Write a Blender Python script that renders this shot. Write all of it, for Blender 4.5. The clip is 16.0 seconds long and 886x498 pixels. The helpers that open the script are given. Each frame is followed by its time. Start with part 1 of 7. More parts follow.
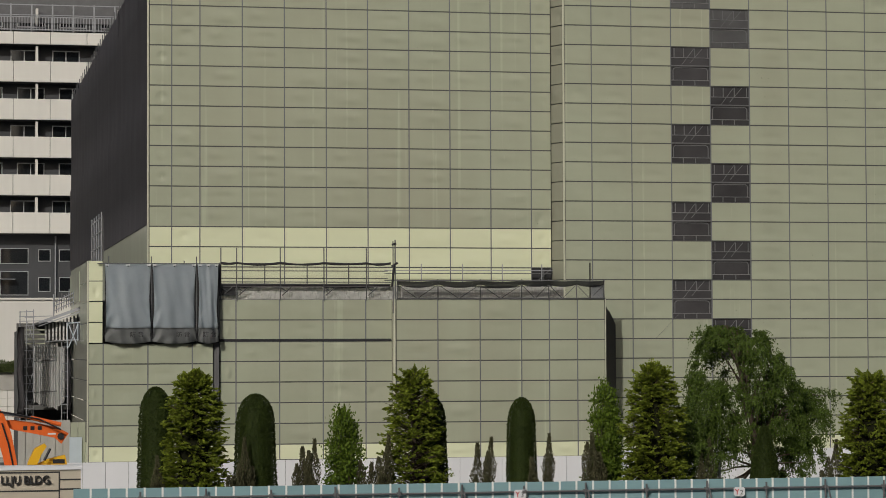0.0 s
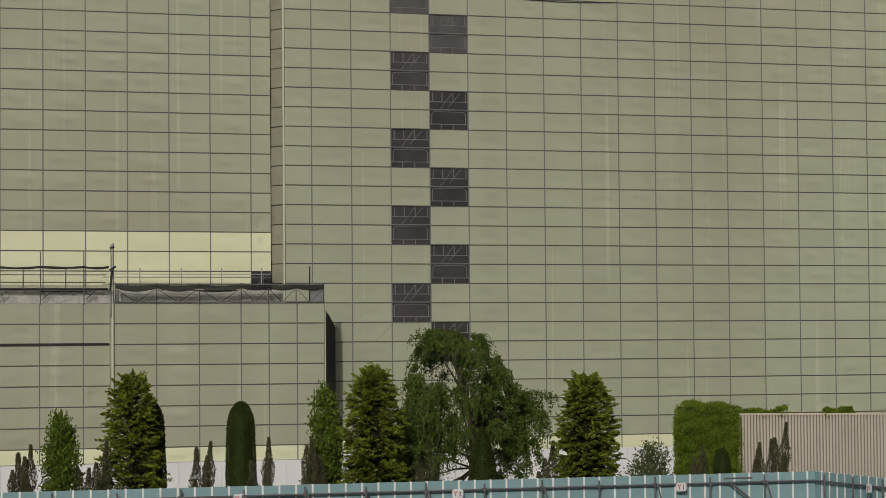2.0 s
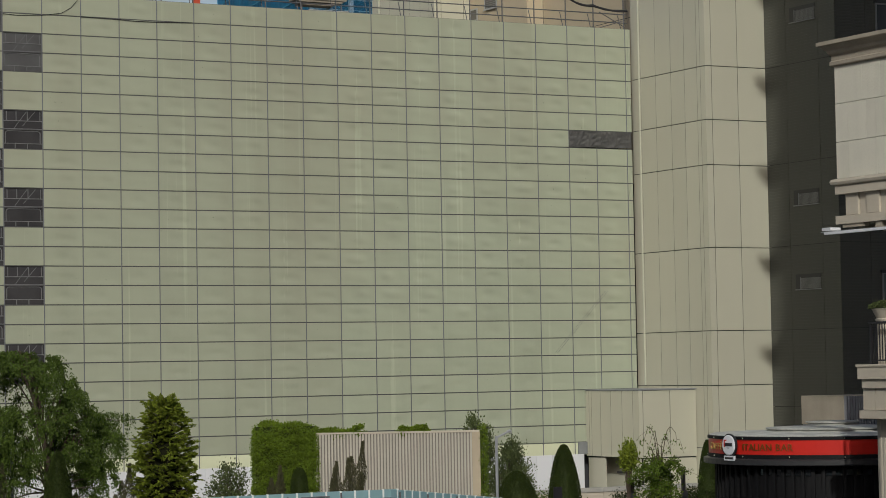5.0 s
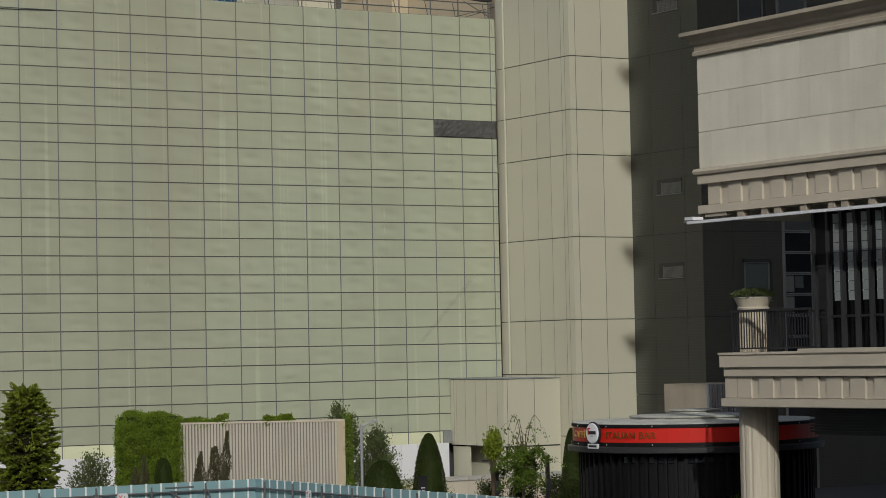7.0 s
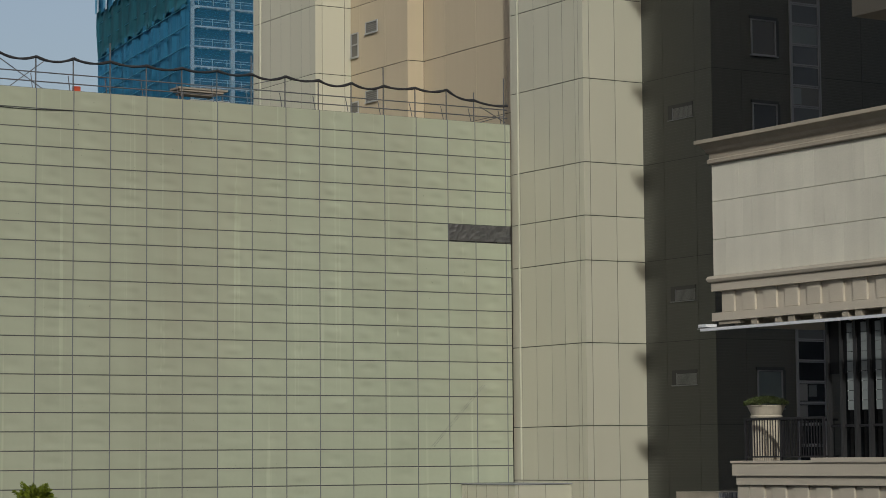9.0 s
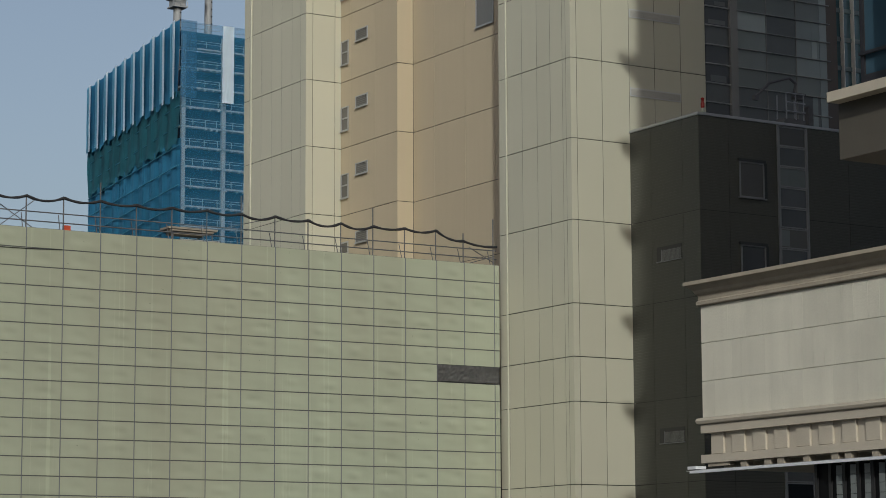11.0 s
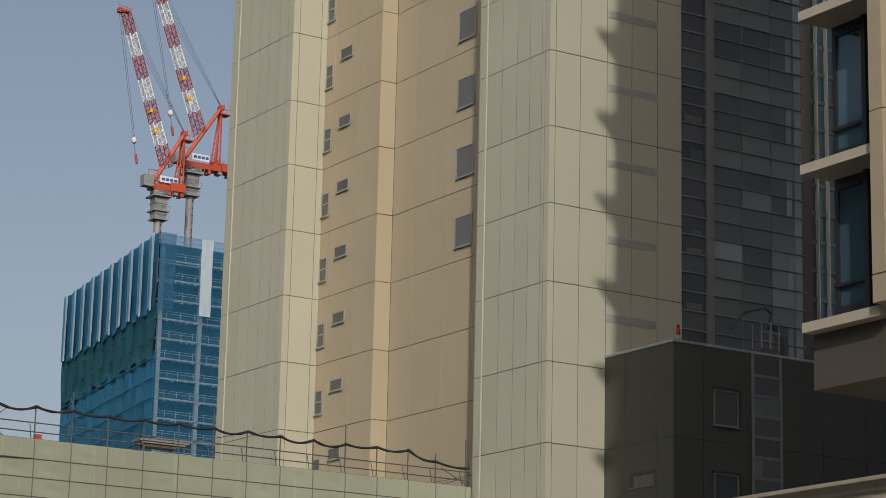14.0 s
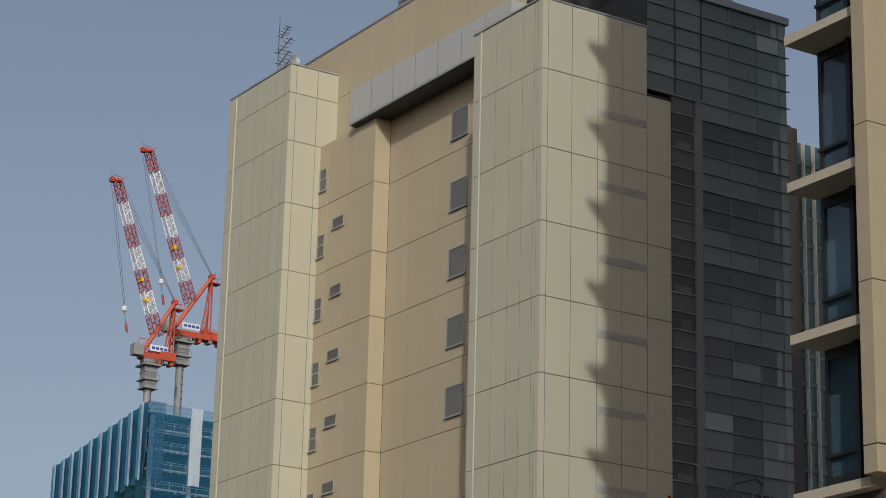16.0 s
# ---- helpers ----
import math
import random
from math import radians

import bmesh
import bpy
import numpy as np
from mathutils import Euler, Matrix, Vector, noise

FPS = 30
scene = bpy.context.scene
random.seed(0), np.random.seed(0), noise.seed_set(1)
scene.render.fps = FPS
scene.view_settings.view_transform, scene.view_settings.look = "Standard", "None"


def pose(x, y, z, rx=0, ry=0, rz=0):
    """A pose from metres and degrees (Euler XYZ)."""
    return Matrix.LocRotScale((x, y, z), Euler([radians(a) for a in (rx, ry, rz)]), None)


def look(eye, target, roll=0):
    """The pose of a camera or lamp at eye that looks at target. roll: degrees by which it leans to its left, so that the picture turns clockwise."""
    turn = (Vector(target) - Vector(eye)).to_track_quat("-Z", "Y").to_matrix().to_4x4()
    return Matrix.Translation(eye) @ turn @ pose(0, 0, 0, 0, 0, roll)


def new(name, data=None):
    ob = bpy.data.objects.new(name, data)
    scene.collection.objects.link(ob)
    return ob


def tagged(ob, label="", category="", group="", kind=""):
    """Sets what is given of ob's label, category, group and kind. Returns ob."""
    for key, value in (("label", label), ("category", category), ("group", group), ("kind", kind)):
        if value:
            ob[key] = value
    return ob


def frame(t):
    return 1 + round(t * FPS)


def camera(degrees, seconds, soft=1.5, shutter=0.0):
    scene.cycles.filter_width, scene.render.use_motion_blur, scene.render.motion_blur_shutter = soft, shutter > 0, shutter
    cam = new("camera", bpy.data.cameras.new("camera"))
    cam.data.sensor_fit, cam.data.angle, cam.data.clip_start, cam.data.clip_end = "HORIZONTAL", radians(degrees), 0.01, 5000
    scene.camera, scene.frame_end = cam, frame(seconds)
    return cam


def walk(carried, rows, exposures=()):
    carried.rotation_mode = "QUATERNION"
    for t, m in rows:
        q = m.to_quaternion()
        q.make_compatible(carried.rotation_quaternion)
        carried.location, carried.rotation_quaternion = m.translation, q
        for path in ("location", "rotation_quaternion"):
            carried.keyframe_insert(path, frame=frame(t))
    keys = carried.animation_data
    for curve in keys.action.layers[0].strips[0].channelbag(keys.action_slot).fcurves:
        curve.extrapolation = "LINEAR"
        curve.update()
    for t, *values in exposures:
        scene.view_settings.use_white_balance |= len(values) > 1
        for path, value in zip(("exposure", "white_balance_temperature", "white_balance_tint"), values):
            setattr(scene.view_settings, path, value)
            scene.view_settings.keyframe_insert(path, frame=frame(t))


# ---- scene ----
cam = camera(20.865, 16.0, soft=0.85)
EYE_Z = 6.8
# seconds, heading, tilt, lean: the camera stands on one spot and only turns
PATH = [
    (0.0, -11.850, 2.391, 0.232),
    (0.5, -13.376, 2.428, 0.316),
    (1.0, -14.944, 2.382, 0.557),
    (1.5, -16.592, 2.298, 0.540),
    (2.0, -18.511, 2.436, 0.476),
    (2.5, -20.303, 2.538, 0.553),
    (3.0, -21.977, 2.542, 0.503),
    (3.5, -23.611, 2.556, 0.558),
    (4.0, -25.348, 2.663, 0.730),
    (4.5, -27.022, 2.792, 0.922),
    (5.0, -28.537, 2.796, 1.019),
    (5.2, -29.122, 2.733, 0.941),
    (6.0, -30.940, 2.520, 1.030),
    (6.6, -31.650, 2.420, 1.120),
    (7.3, -31.798, 2.616, 1.164),
    (7.5, -31.789, 2.795, 1.068),
    (8.0, -31.597, 3.309, 0.859),
    (8.5, -31.529, 4.032, 0.665),
    (9.0, -31.470, 4.961, 0.458),
    (11.3, -31.887, 8.733, 0.042),
    (11.5, -31.986, 9.015, -0.132),
    (12.0, -32.180, 9.780, -0.338),
    (12.5, -32.325, 10.565, -0.715),
    (13.0, -32.450, 11.624, -0.934),
    (13.5, -32.549, 12.663, -1.091),
    (14.0, -32.646, 13.545, -1.273),
    (14.5, -32.700, 14.427, -1.350),
    (15.0, -32.672, 15.404, -1.254),
    (15.5, -32.762, 16.390, -1.323),
    (16.0, -32.908, 17.586, -1.357),
]
walk(cam, [(t, pose(0, 0, EYE_Z, 90 + tilt, lean, head)) for t, head, tilt, lean in PATH],
     exposures=[(0.0, 0.0, 6650, 11.5), (2.0, 0.0, 6800, 13), (3.5, 0.05, 6450, 10), (5.0, 0.06, 6450, 10.5), (9.0, 0.03, 6450, 9.8), (11.5, 0.0, 6350, 8.8), (12.5, -0.01, 6480, 10), (13.5, 0.04, 6700, 12), (16.0, 0.03, 6600, 11.5)])

# ---- light: clear sky, sun behind the camera to its left ----
SUN_AZ, SUN_EL = radians(30.2), radians(29.1)
SUN_DIR = Vector((-math.sin(SUN_AZ) * math.cos(SUN_EL), -math.cos(SUN_AZ) * math.cos(SUN_EL), math.sin(SUN_EL)))
world = bpy.data.worlds.new("sky")
scene.world = world
world.use_nodes = True
sky = world.node_tree.nodes.new("ShaderNodeTexSky")
sky.sky_type, sky.sun_disc = "NISHITA", False
sky.sun_elevation, sky.sun_rotation = SUN_EL, SUN_AZ + math.pi
sky.air_density, sky.dust_density, sky.ozone_density = 1.0, 3.5, 1.0
back = world.node_tree.nodes["Background"]
back.inputs["Strength"].default_value = 0.092
haze = world.node_tree.nodes.new("ShaderNodeHueSaturation")
haze.inputs["Saturation"].default_value = 0.79
world.node_tree.links.new(sky.outputs[0], haze.inputs["Color"])
world.node_tree.links.new(haze.outputs[0], back.inputs["Color"])
sun_data = bpy.data.lights.new("sun", "SUN")
sun_data.energy, sun_data.angle, sun_data.color = 1.87, radians(0.53), (1.0, 1.0, 0.92)
sun = new("sun", sun_data)
sun.matrix_world = look(SUN_DIR * 300, (0, 0, 0))


# ---- materials ----
def surface(name, color, var=0.12, scale=0.6, rough=0.6, metal=0.0, bump=0.15, grain=18.0, streak=0.0, rand=0.0, island=0.0, spec=0.5):
    """Colour with broad and fine variation, optional vertical streaks and a shift from piece to piece."""
    m = bpy.data.materials.new(name)
    m.use_nodes = True
    nt = m.node_tree
    n, l = nt.nodes, nt.links
    b = n["Principled BSDF"]
    geo = n.new("ShaderNodeNewGeometry")

    def noise_at(sc, detail, stretch=1.0):
        mp = n.new("ShaderNodeMapping")
        mp.inputs["Scale"].default_value = (1, 1, stretch)
        l.new(geo.outputs["Position"], mp.inputs["Vector"])
        t = n.new("ShaderNodeTexNoise")
        t.inputs["Scale"].default_value, t.inputs["Detail"].default_value = sc, detail
        l.new(mp.outputs[0], t.inputs["Vector"])
        return t.outputs["Fac"]

    def maths(op, a, c):
        t = n.new("ShaderNodeMath")
        t.operation = op
        for i, v in enumerate((a, c)):
            if isinstance(v, (int, float)):
                t.inputs[i].default_value = v
            else:
                l.new(v, t.inputs[i])
        return t.outputs[0]

    broad, fine = noise_at(scale, 4), noise_at(grain, 3)
    gain = maths("ADD", maths("MULTIPLY", maths("SUBTRACT", broad, 0.5), 2.2 * var), maths("MULTIPLY", maths("SUBTRACT", fine, 0.5), 0.9 * var))
    if streak:
        gain = maths("ADD", gain, maths("MULTIPLY", maths("SUBTRACT", noise_at(2.2, 3, 0.06), 0.5), 2 * streak))
    if rand:
        info = n.new("ShaderNodeObjectInfo")
        gain = maths("ADD", gain, maths("MULTIPLY", maths("SUBTRACT", info.outputs["Random"], 0.5), 2 * rand))
    if island:
        gain = maths("ADD", gain, maths("MULTIPLY", maths("SUBTRACT", geo.outputs["Random Per Island"], 0.5), 2 * island))
    gain = maths("ADD", gain, 1.0)
    mix = n.new("ShaderNodeVectorMath")
    mix.operation = "SCALE"
    mix.inputs[0].default_value = color[:3]
    l.new(gain, mix.inputs["Scale"])
    l.new(mix.outputs[0], b.inputs["Base Color"])
    b.inputs["Roughness"].default_value, b.inputs["Metallic"].default_value = rough, metal
    b.inputs["Specular IOR Level"].default_value = spec
    if bump:
        bm_node = n.new("ShaderNodeBump")
        bm_node.inputs["Strength"].default_value, bm_node.inputs["Distance"].default_value = bump, 0.02
        l.new(fine, bm_node.inputs["Height"])
        l.new(bm_node.outputs[0], b.inputs["Normal"])
    return m


def glazing(name, color, rough=0.04, metal=0.0):
    m = surface(name, color, var=0.1, scale=0.4, rough=rough, metal=metal, bump=0.0, rand=0.25, spec=0.8)
    return m


def weathered_glint_sheet(name, color, dull, rough=0.27, rand=0.0, island=0.0, broad=0.10):
    """Coated sheet: dull patches and columns, painted pale streaks of reflected sun, a shift from piece to piece and
    small specks.
    """
    m = surface(name, color, var=0.05, scale=0.9, rough=rough, bump=0.05, grain=6, rand=rand, island=island, streak=0.03)
    nt = m.node_tree
    n, l = nt.nodes, nt.links
    b = n["Principled BSDF"]
    base = b.inputs["Base Color"].links[0].from_socket
    geo = n.new("ShaderNodeNewGeometry")

    def noise_of(stretch, sc, detail):
        mp = n.new("ShaderNodeMapping")
        mp.inputs["Scale"].default_value = stretch
        l.new(geo.outputs["Position"], mp.inputs["Vector"])
        t = n.new("ShaderNodeTexNoise")
        t.inputs["Scale"].default_value, t.inputs["Detail"].default_value = sc, detail
        l.new(mp.outputs[0], t.inputs["Vector"])
        return t.outputs["Fac"]

    def ramp(fac, lo, hi, top):
        r = n.new("ShaderNodeMapRange")
        r.inputs["From Min"].default_value, r.inputs["From Max"].default_value = lo, hi
        r.inputs["To Max"].default_value = top
        l.new(fac, r.inputs["Value"])
        return r.outputs["Result"]

    def blend(fac, under, shade):
        x = n.new("ShaderNodeMix")
        x.data_type = "RGBA"
        l.new(fac, x.inputs["Factor"])
        l.new(under, x.inputs[6])
        x.inputs[7].default_value = (*shade, 1)
        return x.outputs[2]

    out = blend(ramp(noise_of((1, 1, 0.7), 0.09, 3), 0.42, 0.62, 0.85), base, dull)
    # Pale columns and thin runs: reflected sun put into the colour
    out = blend(ramp(noise_of((1, 1, 0.02), 0.5, 2), 0.50, 0.64, 0.5), out, [c * 1.07 for c in color])
    out = blend(ramp(noise_of((1, 1, 0.015), 3.2, 2), 0.64, 0.72, 0.5), out, [c * 1.25 for c in color])
    out = blend(ramp(noise_of((1, 1, 1), 7.0, 1), 0.80, 0.84, 0.5), out, [c * 0.45 for c in color])
    l.new(out, b.inputs["Base Color"])
    return m


SHEET = weathered_glint_sheet("soundproof sheet", (0.340, 0.362, 0.276), (0.332, 0.338, 0.258), rand=0.03)
# Paler copy for the far columns, their stronger light put into the colour
SHEET_REST = weathered_glint_sheet("soundproof sheet rest", (0.368, 0.400, 0.304), (0.356, 0.366, 0.278), island=0.035)
CREAM = surface("fresh cream sheet", (0.62, 0.645, 0.455), var=0.03, scale=0.4, rough=0.4, bump=0.05, grain=5, rand=0.03)
BACKING = surface("dark sheet backing", (0.10, 0.10, 0.095), var=0.2)
UPRIGHT = surface("dull grey upright", (0.125, 0.13, 0.142), var=0.15, scale=2, rough=0.6)
LEDGER = surface("dark grey horizontal joint", (0.066, 0.066, 0.070), var=0.15, scale=2, rough=0.6)
PIPE = surface("galvanised pipe", (0.30, 0.31, 0.33), var=0.15, scale=2, rough=0.5, metal=0.3)
PIPE_DARK = surface("weathered pipe", (0.10, 0.10, 0.105), var=0.25, scale=2, rough=0.6)
POST_WHITE = surface("pale corner strip", (0.50, 0.50, 0.40), var=0.06, rough=0.5)
MESH_DARK = surface("dark mesh sheet", (0.085, 0.08, 0.085), var=0.25, scale=0.4, rough=0.75, streak=0.22, bump=0.3, grain=9)
MESH_ROLL = surface("rolled black mesh", (0.025, 0.025, 0.028), var=0.3, scale=3, rough=0.9)
TARP = surface("grey-blue tarpaulin", (0.42, 0.48, 0.53), var=0.12, scale=0.7, rough=0.34, bump=0.7, grain=3)
TARP_HEM = surface("grey doubled tarpaulin hem", (0.21, 0.22, 0.225), var=0.2, scale=1.5, rough=0.42, bump=0.2, grain=6)
STRIP_GREY = surface("creased grey plastic", (0.17, 0.168, 0.165), var=0.35, scale=2.5, rough=0.45, bump=0.3, grain=8)
HOARD = surface("white steel hoarding", (0.66, 0.67, 0.70), var=0.04, rough=0.45, rand=0.03)
CONCRETE = surface("weathered concrete", (0.36, 0.35, 0.32), var=0.18, scale=1.2, rough=0.85, bump=0.3)
RUBBLE = surface("chipped pale concrete", (0.66, 0.65, 0.64), var=0.28, scale=3, rough=0.9, bump=0.5, grain=10)
ASPHALT = surface("asphalt", (0.055, 0.055, 0.055), var=0.2, scale=0.3, rough=0.9)
PANEL_GREY = surface("pale beige metal panel", (0.485, 0.472, 0.372), var=0.05, scale=0.15, rough=0.5, bump=0.03, grain=30, rand=0.03, streak=0.02)
TILE_TAN = surface("tan tile cladding", (0.46, 0.39, 0.275), var=0.05, scale=0.2, rough=0.65, bump=0.12, grain=30, rand=0.025, streak=0.03)
SEALANT = surface("grey sealant", (0.065, 0.063, 0.056), var=0.15)
JOINT = surface("dark joint", (0.03, 0.03, 0.03), var=0.2)
BEAM = surface("brushed grey metal", (0.45, 0.46, 0.46), var=0.06, scale=0.5, rough=0.45, metal=0.0, streak=0.05)
SIDING = surface("dark olive siding", (0.077, 0.078, 0.065), var=0.08, scale=0.3, rough=0.55, rand=0.05)
GLASS_CURTAIN = glazing("grey curtain glass", (0.145, 0.165, 0.165), rough=0.35)
GLASS_TEAL = glazing("teal curtain glass", (0.15, 0.185, 0.185), rough=0.25)
GLASS_DEEP = glazing("deep grey curtain glass", (0.084, 0.091, 0.093), rough=0.3)
GLASS_PALE = glazing("pale glass", (0.26, 0.30, 0.30), rough=0.2)
GLASS_BLACK = glazing("black window glass", (0.012, 0.014, 0.016))
LOUVRE = surface("grey louvre blade", (0.20, 0.20, 0.195), var=0.1, rough=0.5)
MULLION = surface("dark mullion", (0.03, 0.03, 0.032), var=0.1, rough=0.4)
ALU = surface("aluminium frame", (0.40, 0.41, 0.42), var=0.08, rough=0.4, metal=0.5)
TRAVERTINE = surface("pale travertine", (0.62, 0.595, 0.50), var=0.085, scale=1.1, rough=0.7, bump=0.35, grain=16, rand=0.055, streak=0.10)
STONE_BUFF = surface("buff stone", (0.47, 0.42, 0.34), var=0.08, scale=0.8, rough=0.75, bump=0.2, grain=20, rand=0.03)
STONE_TAN = surface("tan granite", (0.40, 0.335, 0.24), var=0.08, scale=2, rough=0.7, bump=0.2, grain=22)
BLACK_METAL = surface("black painted metal", (0.018, 0.017, 0.02), var=0.2, rough=0.45)
WHITE_PAINT = surface("white painted concrete", (0.62, 0.605, 0.565), var=0.05, scale=0.2, rough=0.7, streak=0.05)
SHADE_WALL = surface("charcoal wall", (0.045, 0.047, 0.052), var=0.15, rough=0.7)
FENCE = surface("blue-grey fence steel", (0.20, 0.33, 0.36), var=0.06, scale=0.8, rough=0.5, rand=0.04)
FENCE_JOINT = surface("pale fence joint", (0.72, 0.74, 0.72), var=0.05, rough=0.5)
RED = surface("red sign panel", (0.55, 0.02, 0.012), var=0.06, rough=0.35)
NET_BLUE = surface("blue safety net", (0.028, 0.22, 0.40), var=0.2, scale=0.2, rough=0.7, streak=0.3)
NET_GREEN = surface("green safety net", (0.024, 0.17, 0.23), var=0.25, scale=0.2, rough=0.7, streak=0.35)
STEEL_PALE = surface("pale primed steel", (0.38, 0.43, 0.47), var=0.1, rough=0.6)
SHEET_WHITE = surface("white-blue sheeting", (0.74, 0.86, 0.95), var=0.05, scale=0.4, rough=0.5)
CRANE_RED = surface("orange-red crane paint", (0.44, 0.07, 0.033), var=0.1, scale=0.5, rough=0.45)
CRANE_DARKRED = surface("dark red lattice", (0.34, 0.045, 0.04), var=0.1, rough=0.5)
CRANE_WHITE = surface("white lattice", (0.78, 0.78, 0.78), var=0.05, rough=0.5)
CRANE_GREY = surface("grey crane steel", (0.24, 0.25, 0.26), var=0.12, rough=0.55)
DIGGER_ORANGE = surface("orange digger paint", (0.72, 0.13, 0.02), var=0.08, rough=0.4)
DIGGER_YELLOW = surface("yellow digger paint", (0.75, 0.42, 0.02), var=0.08, rough=0.4)
BARK = surface("bark", (0.07, 0.05, 0.035), var=0.3, scale=4, rough=0.9, bump=0.5)
LEAF_GOLD = surface("golden cypress leaf", (0.134, 0.170, 0.018), var=0.34, scale=3.4, rough=0.6, island=0.35, bump=0, spec=0.12)
CROWN_DARK = surface("dark inner twigs and shade", (0.012, 0.013, 0.006), var=0.4, scale=6, rough=0.9, bump=0.6, grain=14, spec=0.05)
LEAF_CLIP = surface("clipped yew leaf", (0.030, 0.044, 0.010), var=0.3, scale=3, rough=0.6, island=0.22, bump=0, spec=0.12)
LEAF_WEEP = surface("weeping tree leaf", (0.060, 0.094, 0.016), var=0.38, scale=2, rough=0.5, island=0.35, bump=0, spec=0.12)
LEAF_BRIGHT = surface("bright shrub leaf", (0.075, 0.118, 0.014), var=0.35, scale=2.2, rough=0.5, island=0.35, bump=0, spec=0.12)
LEAF_IVY = surface("ivy leaf", (0.125, 0.185, 0.018), var=0.35, scale=2.0, rough=0.5, island=0.4, bump=0, spec=0.12)
LEAF_SHRUB = surface("grey-green shrub leaf", (0.080, 0.102, 0.038), var=0.3, scale=2, rough=0.6, island=0.35, bump=0, spec=0.12)
LEAF_DULL = surface("dull brownish leaf", (0.080, 0.078, 0.042), var=0.25, scale=2, rough=0.7, island=0.35, bump=0, spec=0.12)


# ---- small helpers ----
def part(name, bm, material, parent=None, label=""):
    """Links a bmesh as one mesh object, under its thing where one is given."""
    me = bpy.data.meshes.new(name)
    bm.to_mesh(me)
    bm.free()
    me.materials.append(material)
    ob = new(name, me)
    if parent is not None:
        ob.parent = parent
    if label:
        tagged(ob, label)
    return ob


def piece(name, me, parent, x=0, y=0, z=0, turn=0, scale=None):
    """A further object on a shared mesh."""
    ob = new(name, me)
    ob.parent = parent
    ob.location = (x, y, z)
    if turn:
        ob.rotation_euler = (0, 0, turn)
    if scale:
        ob.scale = scale
    return ob


def thing(name, label, category, group="", kind="", at=(0, 0, 0), turn=0.0):
    ob = new(name)
    ob.location = at
    ob.rotation_euler = (0, 0, turn)
    return tagged(ob, label, category, group, kind)


def box(bm, x0, x1, y0, y1, z0, z1):
    v = [bm.verts.new(p) for p in ((x0, y0, z0), (x1, y0, z0), (x1, y1, z0), (x0, y1, z0), (x0, y0, z1), (x1, y0, z1), (x1, y1, z1), (x0, y1, z1))]
    for q in ((3, 2, 1, 0), (4, 5, 6, 7), (0, 1, 5, 4), (1, 2, 6, 5), (2, 3, 7, 6), (3, 0, 4, 7)):
        bm.faces.new([v[i] for i in q])


def boxes(*spans):
    bm = bmesh.new()
    for s in spans:
        box(bm, *s)
    return bm


def rod(bm, a, b, r=0.024, sides=6, r2=None):
    """A round bar from a to b."""
    a, b = Vector(a), Vector(b)
    d = b - a
    if d.length < 1e-6:
        return
    q = d.to_track_quat("Z", "Y")
    r2 = r if r2 is None else r2
    rings = []
    for p, rr in ((a, r), (b, r2)):
        rings.append([bm.verts.new(p + q @ Vector((rr * math.cos(2 * math.pi * k / sides), rr * math.sin(2 * math.pi * k / sides), 0))) for k in range(sides)])
    for k in range(sides):
        j = (k + 1) % sides
        bm.faces.new((rings[0][k], rings[0][j], rings[1][j], rings[1][k]))
    bm.faces.new(rings[0][::-1])
    bm.faces.new(rings[1])


def rods(segs, r=0.024, sides=6):
    bm = bmesh.new()
    for a, b in segs:
        rod(bm, a, b, r, sides)
    return bm


def hose(bm, pts, r=0.06, sides=6):
    for a, b in zip(pts, pts[1:]):
        rod(bm, a, b, r, sides)


def lathe(profile, sides=24):
    """A turned form from (radius, height) pairs."""
    bm = bmesh.new()
    rings = []
    for r, z in profile:
        rings.append([bm.verts.new((r * math.cos(2 * math.pi * k / sides), r * math.sin(2 * math.pi * k / sides), z)) for k in range(sides)])
    for a, b in zip(rings, rings[1:]):
        for k in range(sides):
            j = (k + 1) % sides
            bm.faces.new((a[k], a[j], b[j], b[k]))
    bm.faces.new(rings[0][::-1])
    bm.faces.new(rings[-1])
    return bm


def mesh_of(name, bm, material):
    me = bpy.data.meshes.new(name)
    bm.to_mesh(me)
    bm.free()
    me.materials.append(material)
    return me


def raised_panel(bm, w, h, t=0.03, e=0.012, x=0, z=0, y=0):
    """A panel facing -y with chamfered edges, its lower left corner at x, z."""
    o = [(x, y + t, z), (x + w, y + t, z), (x + w, y + t, z + h), (x, y + t, z + h)]
    m = [(x, y + e, z), (x + w, y + e, z), (x + w, y + e, z + h), (x, y + e, z + h)]
    i = [(x + e, y, z + e), (x + w - e, y, z + e), (x + w - e, y, z + h - e), (x + e, y, z + h - e)]
    o, m, i = ([bm.verts.new(p) for p in q] for q in (o, m, i))
    for a, b in ((o, m), (m, i)):
        for k in range(4):
            j = (k + 1) % 4
            bm.faces.new((a[k], a[j], b[j], b[k]))
    bm.faces.new(i)


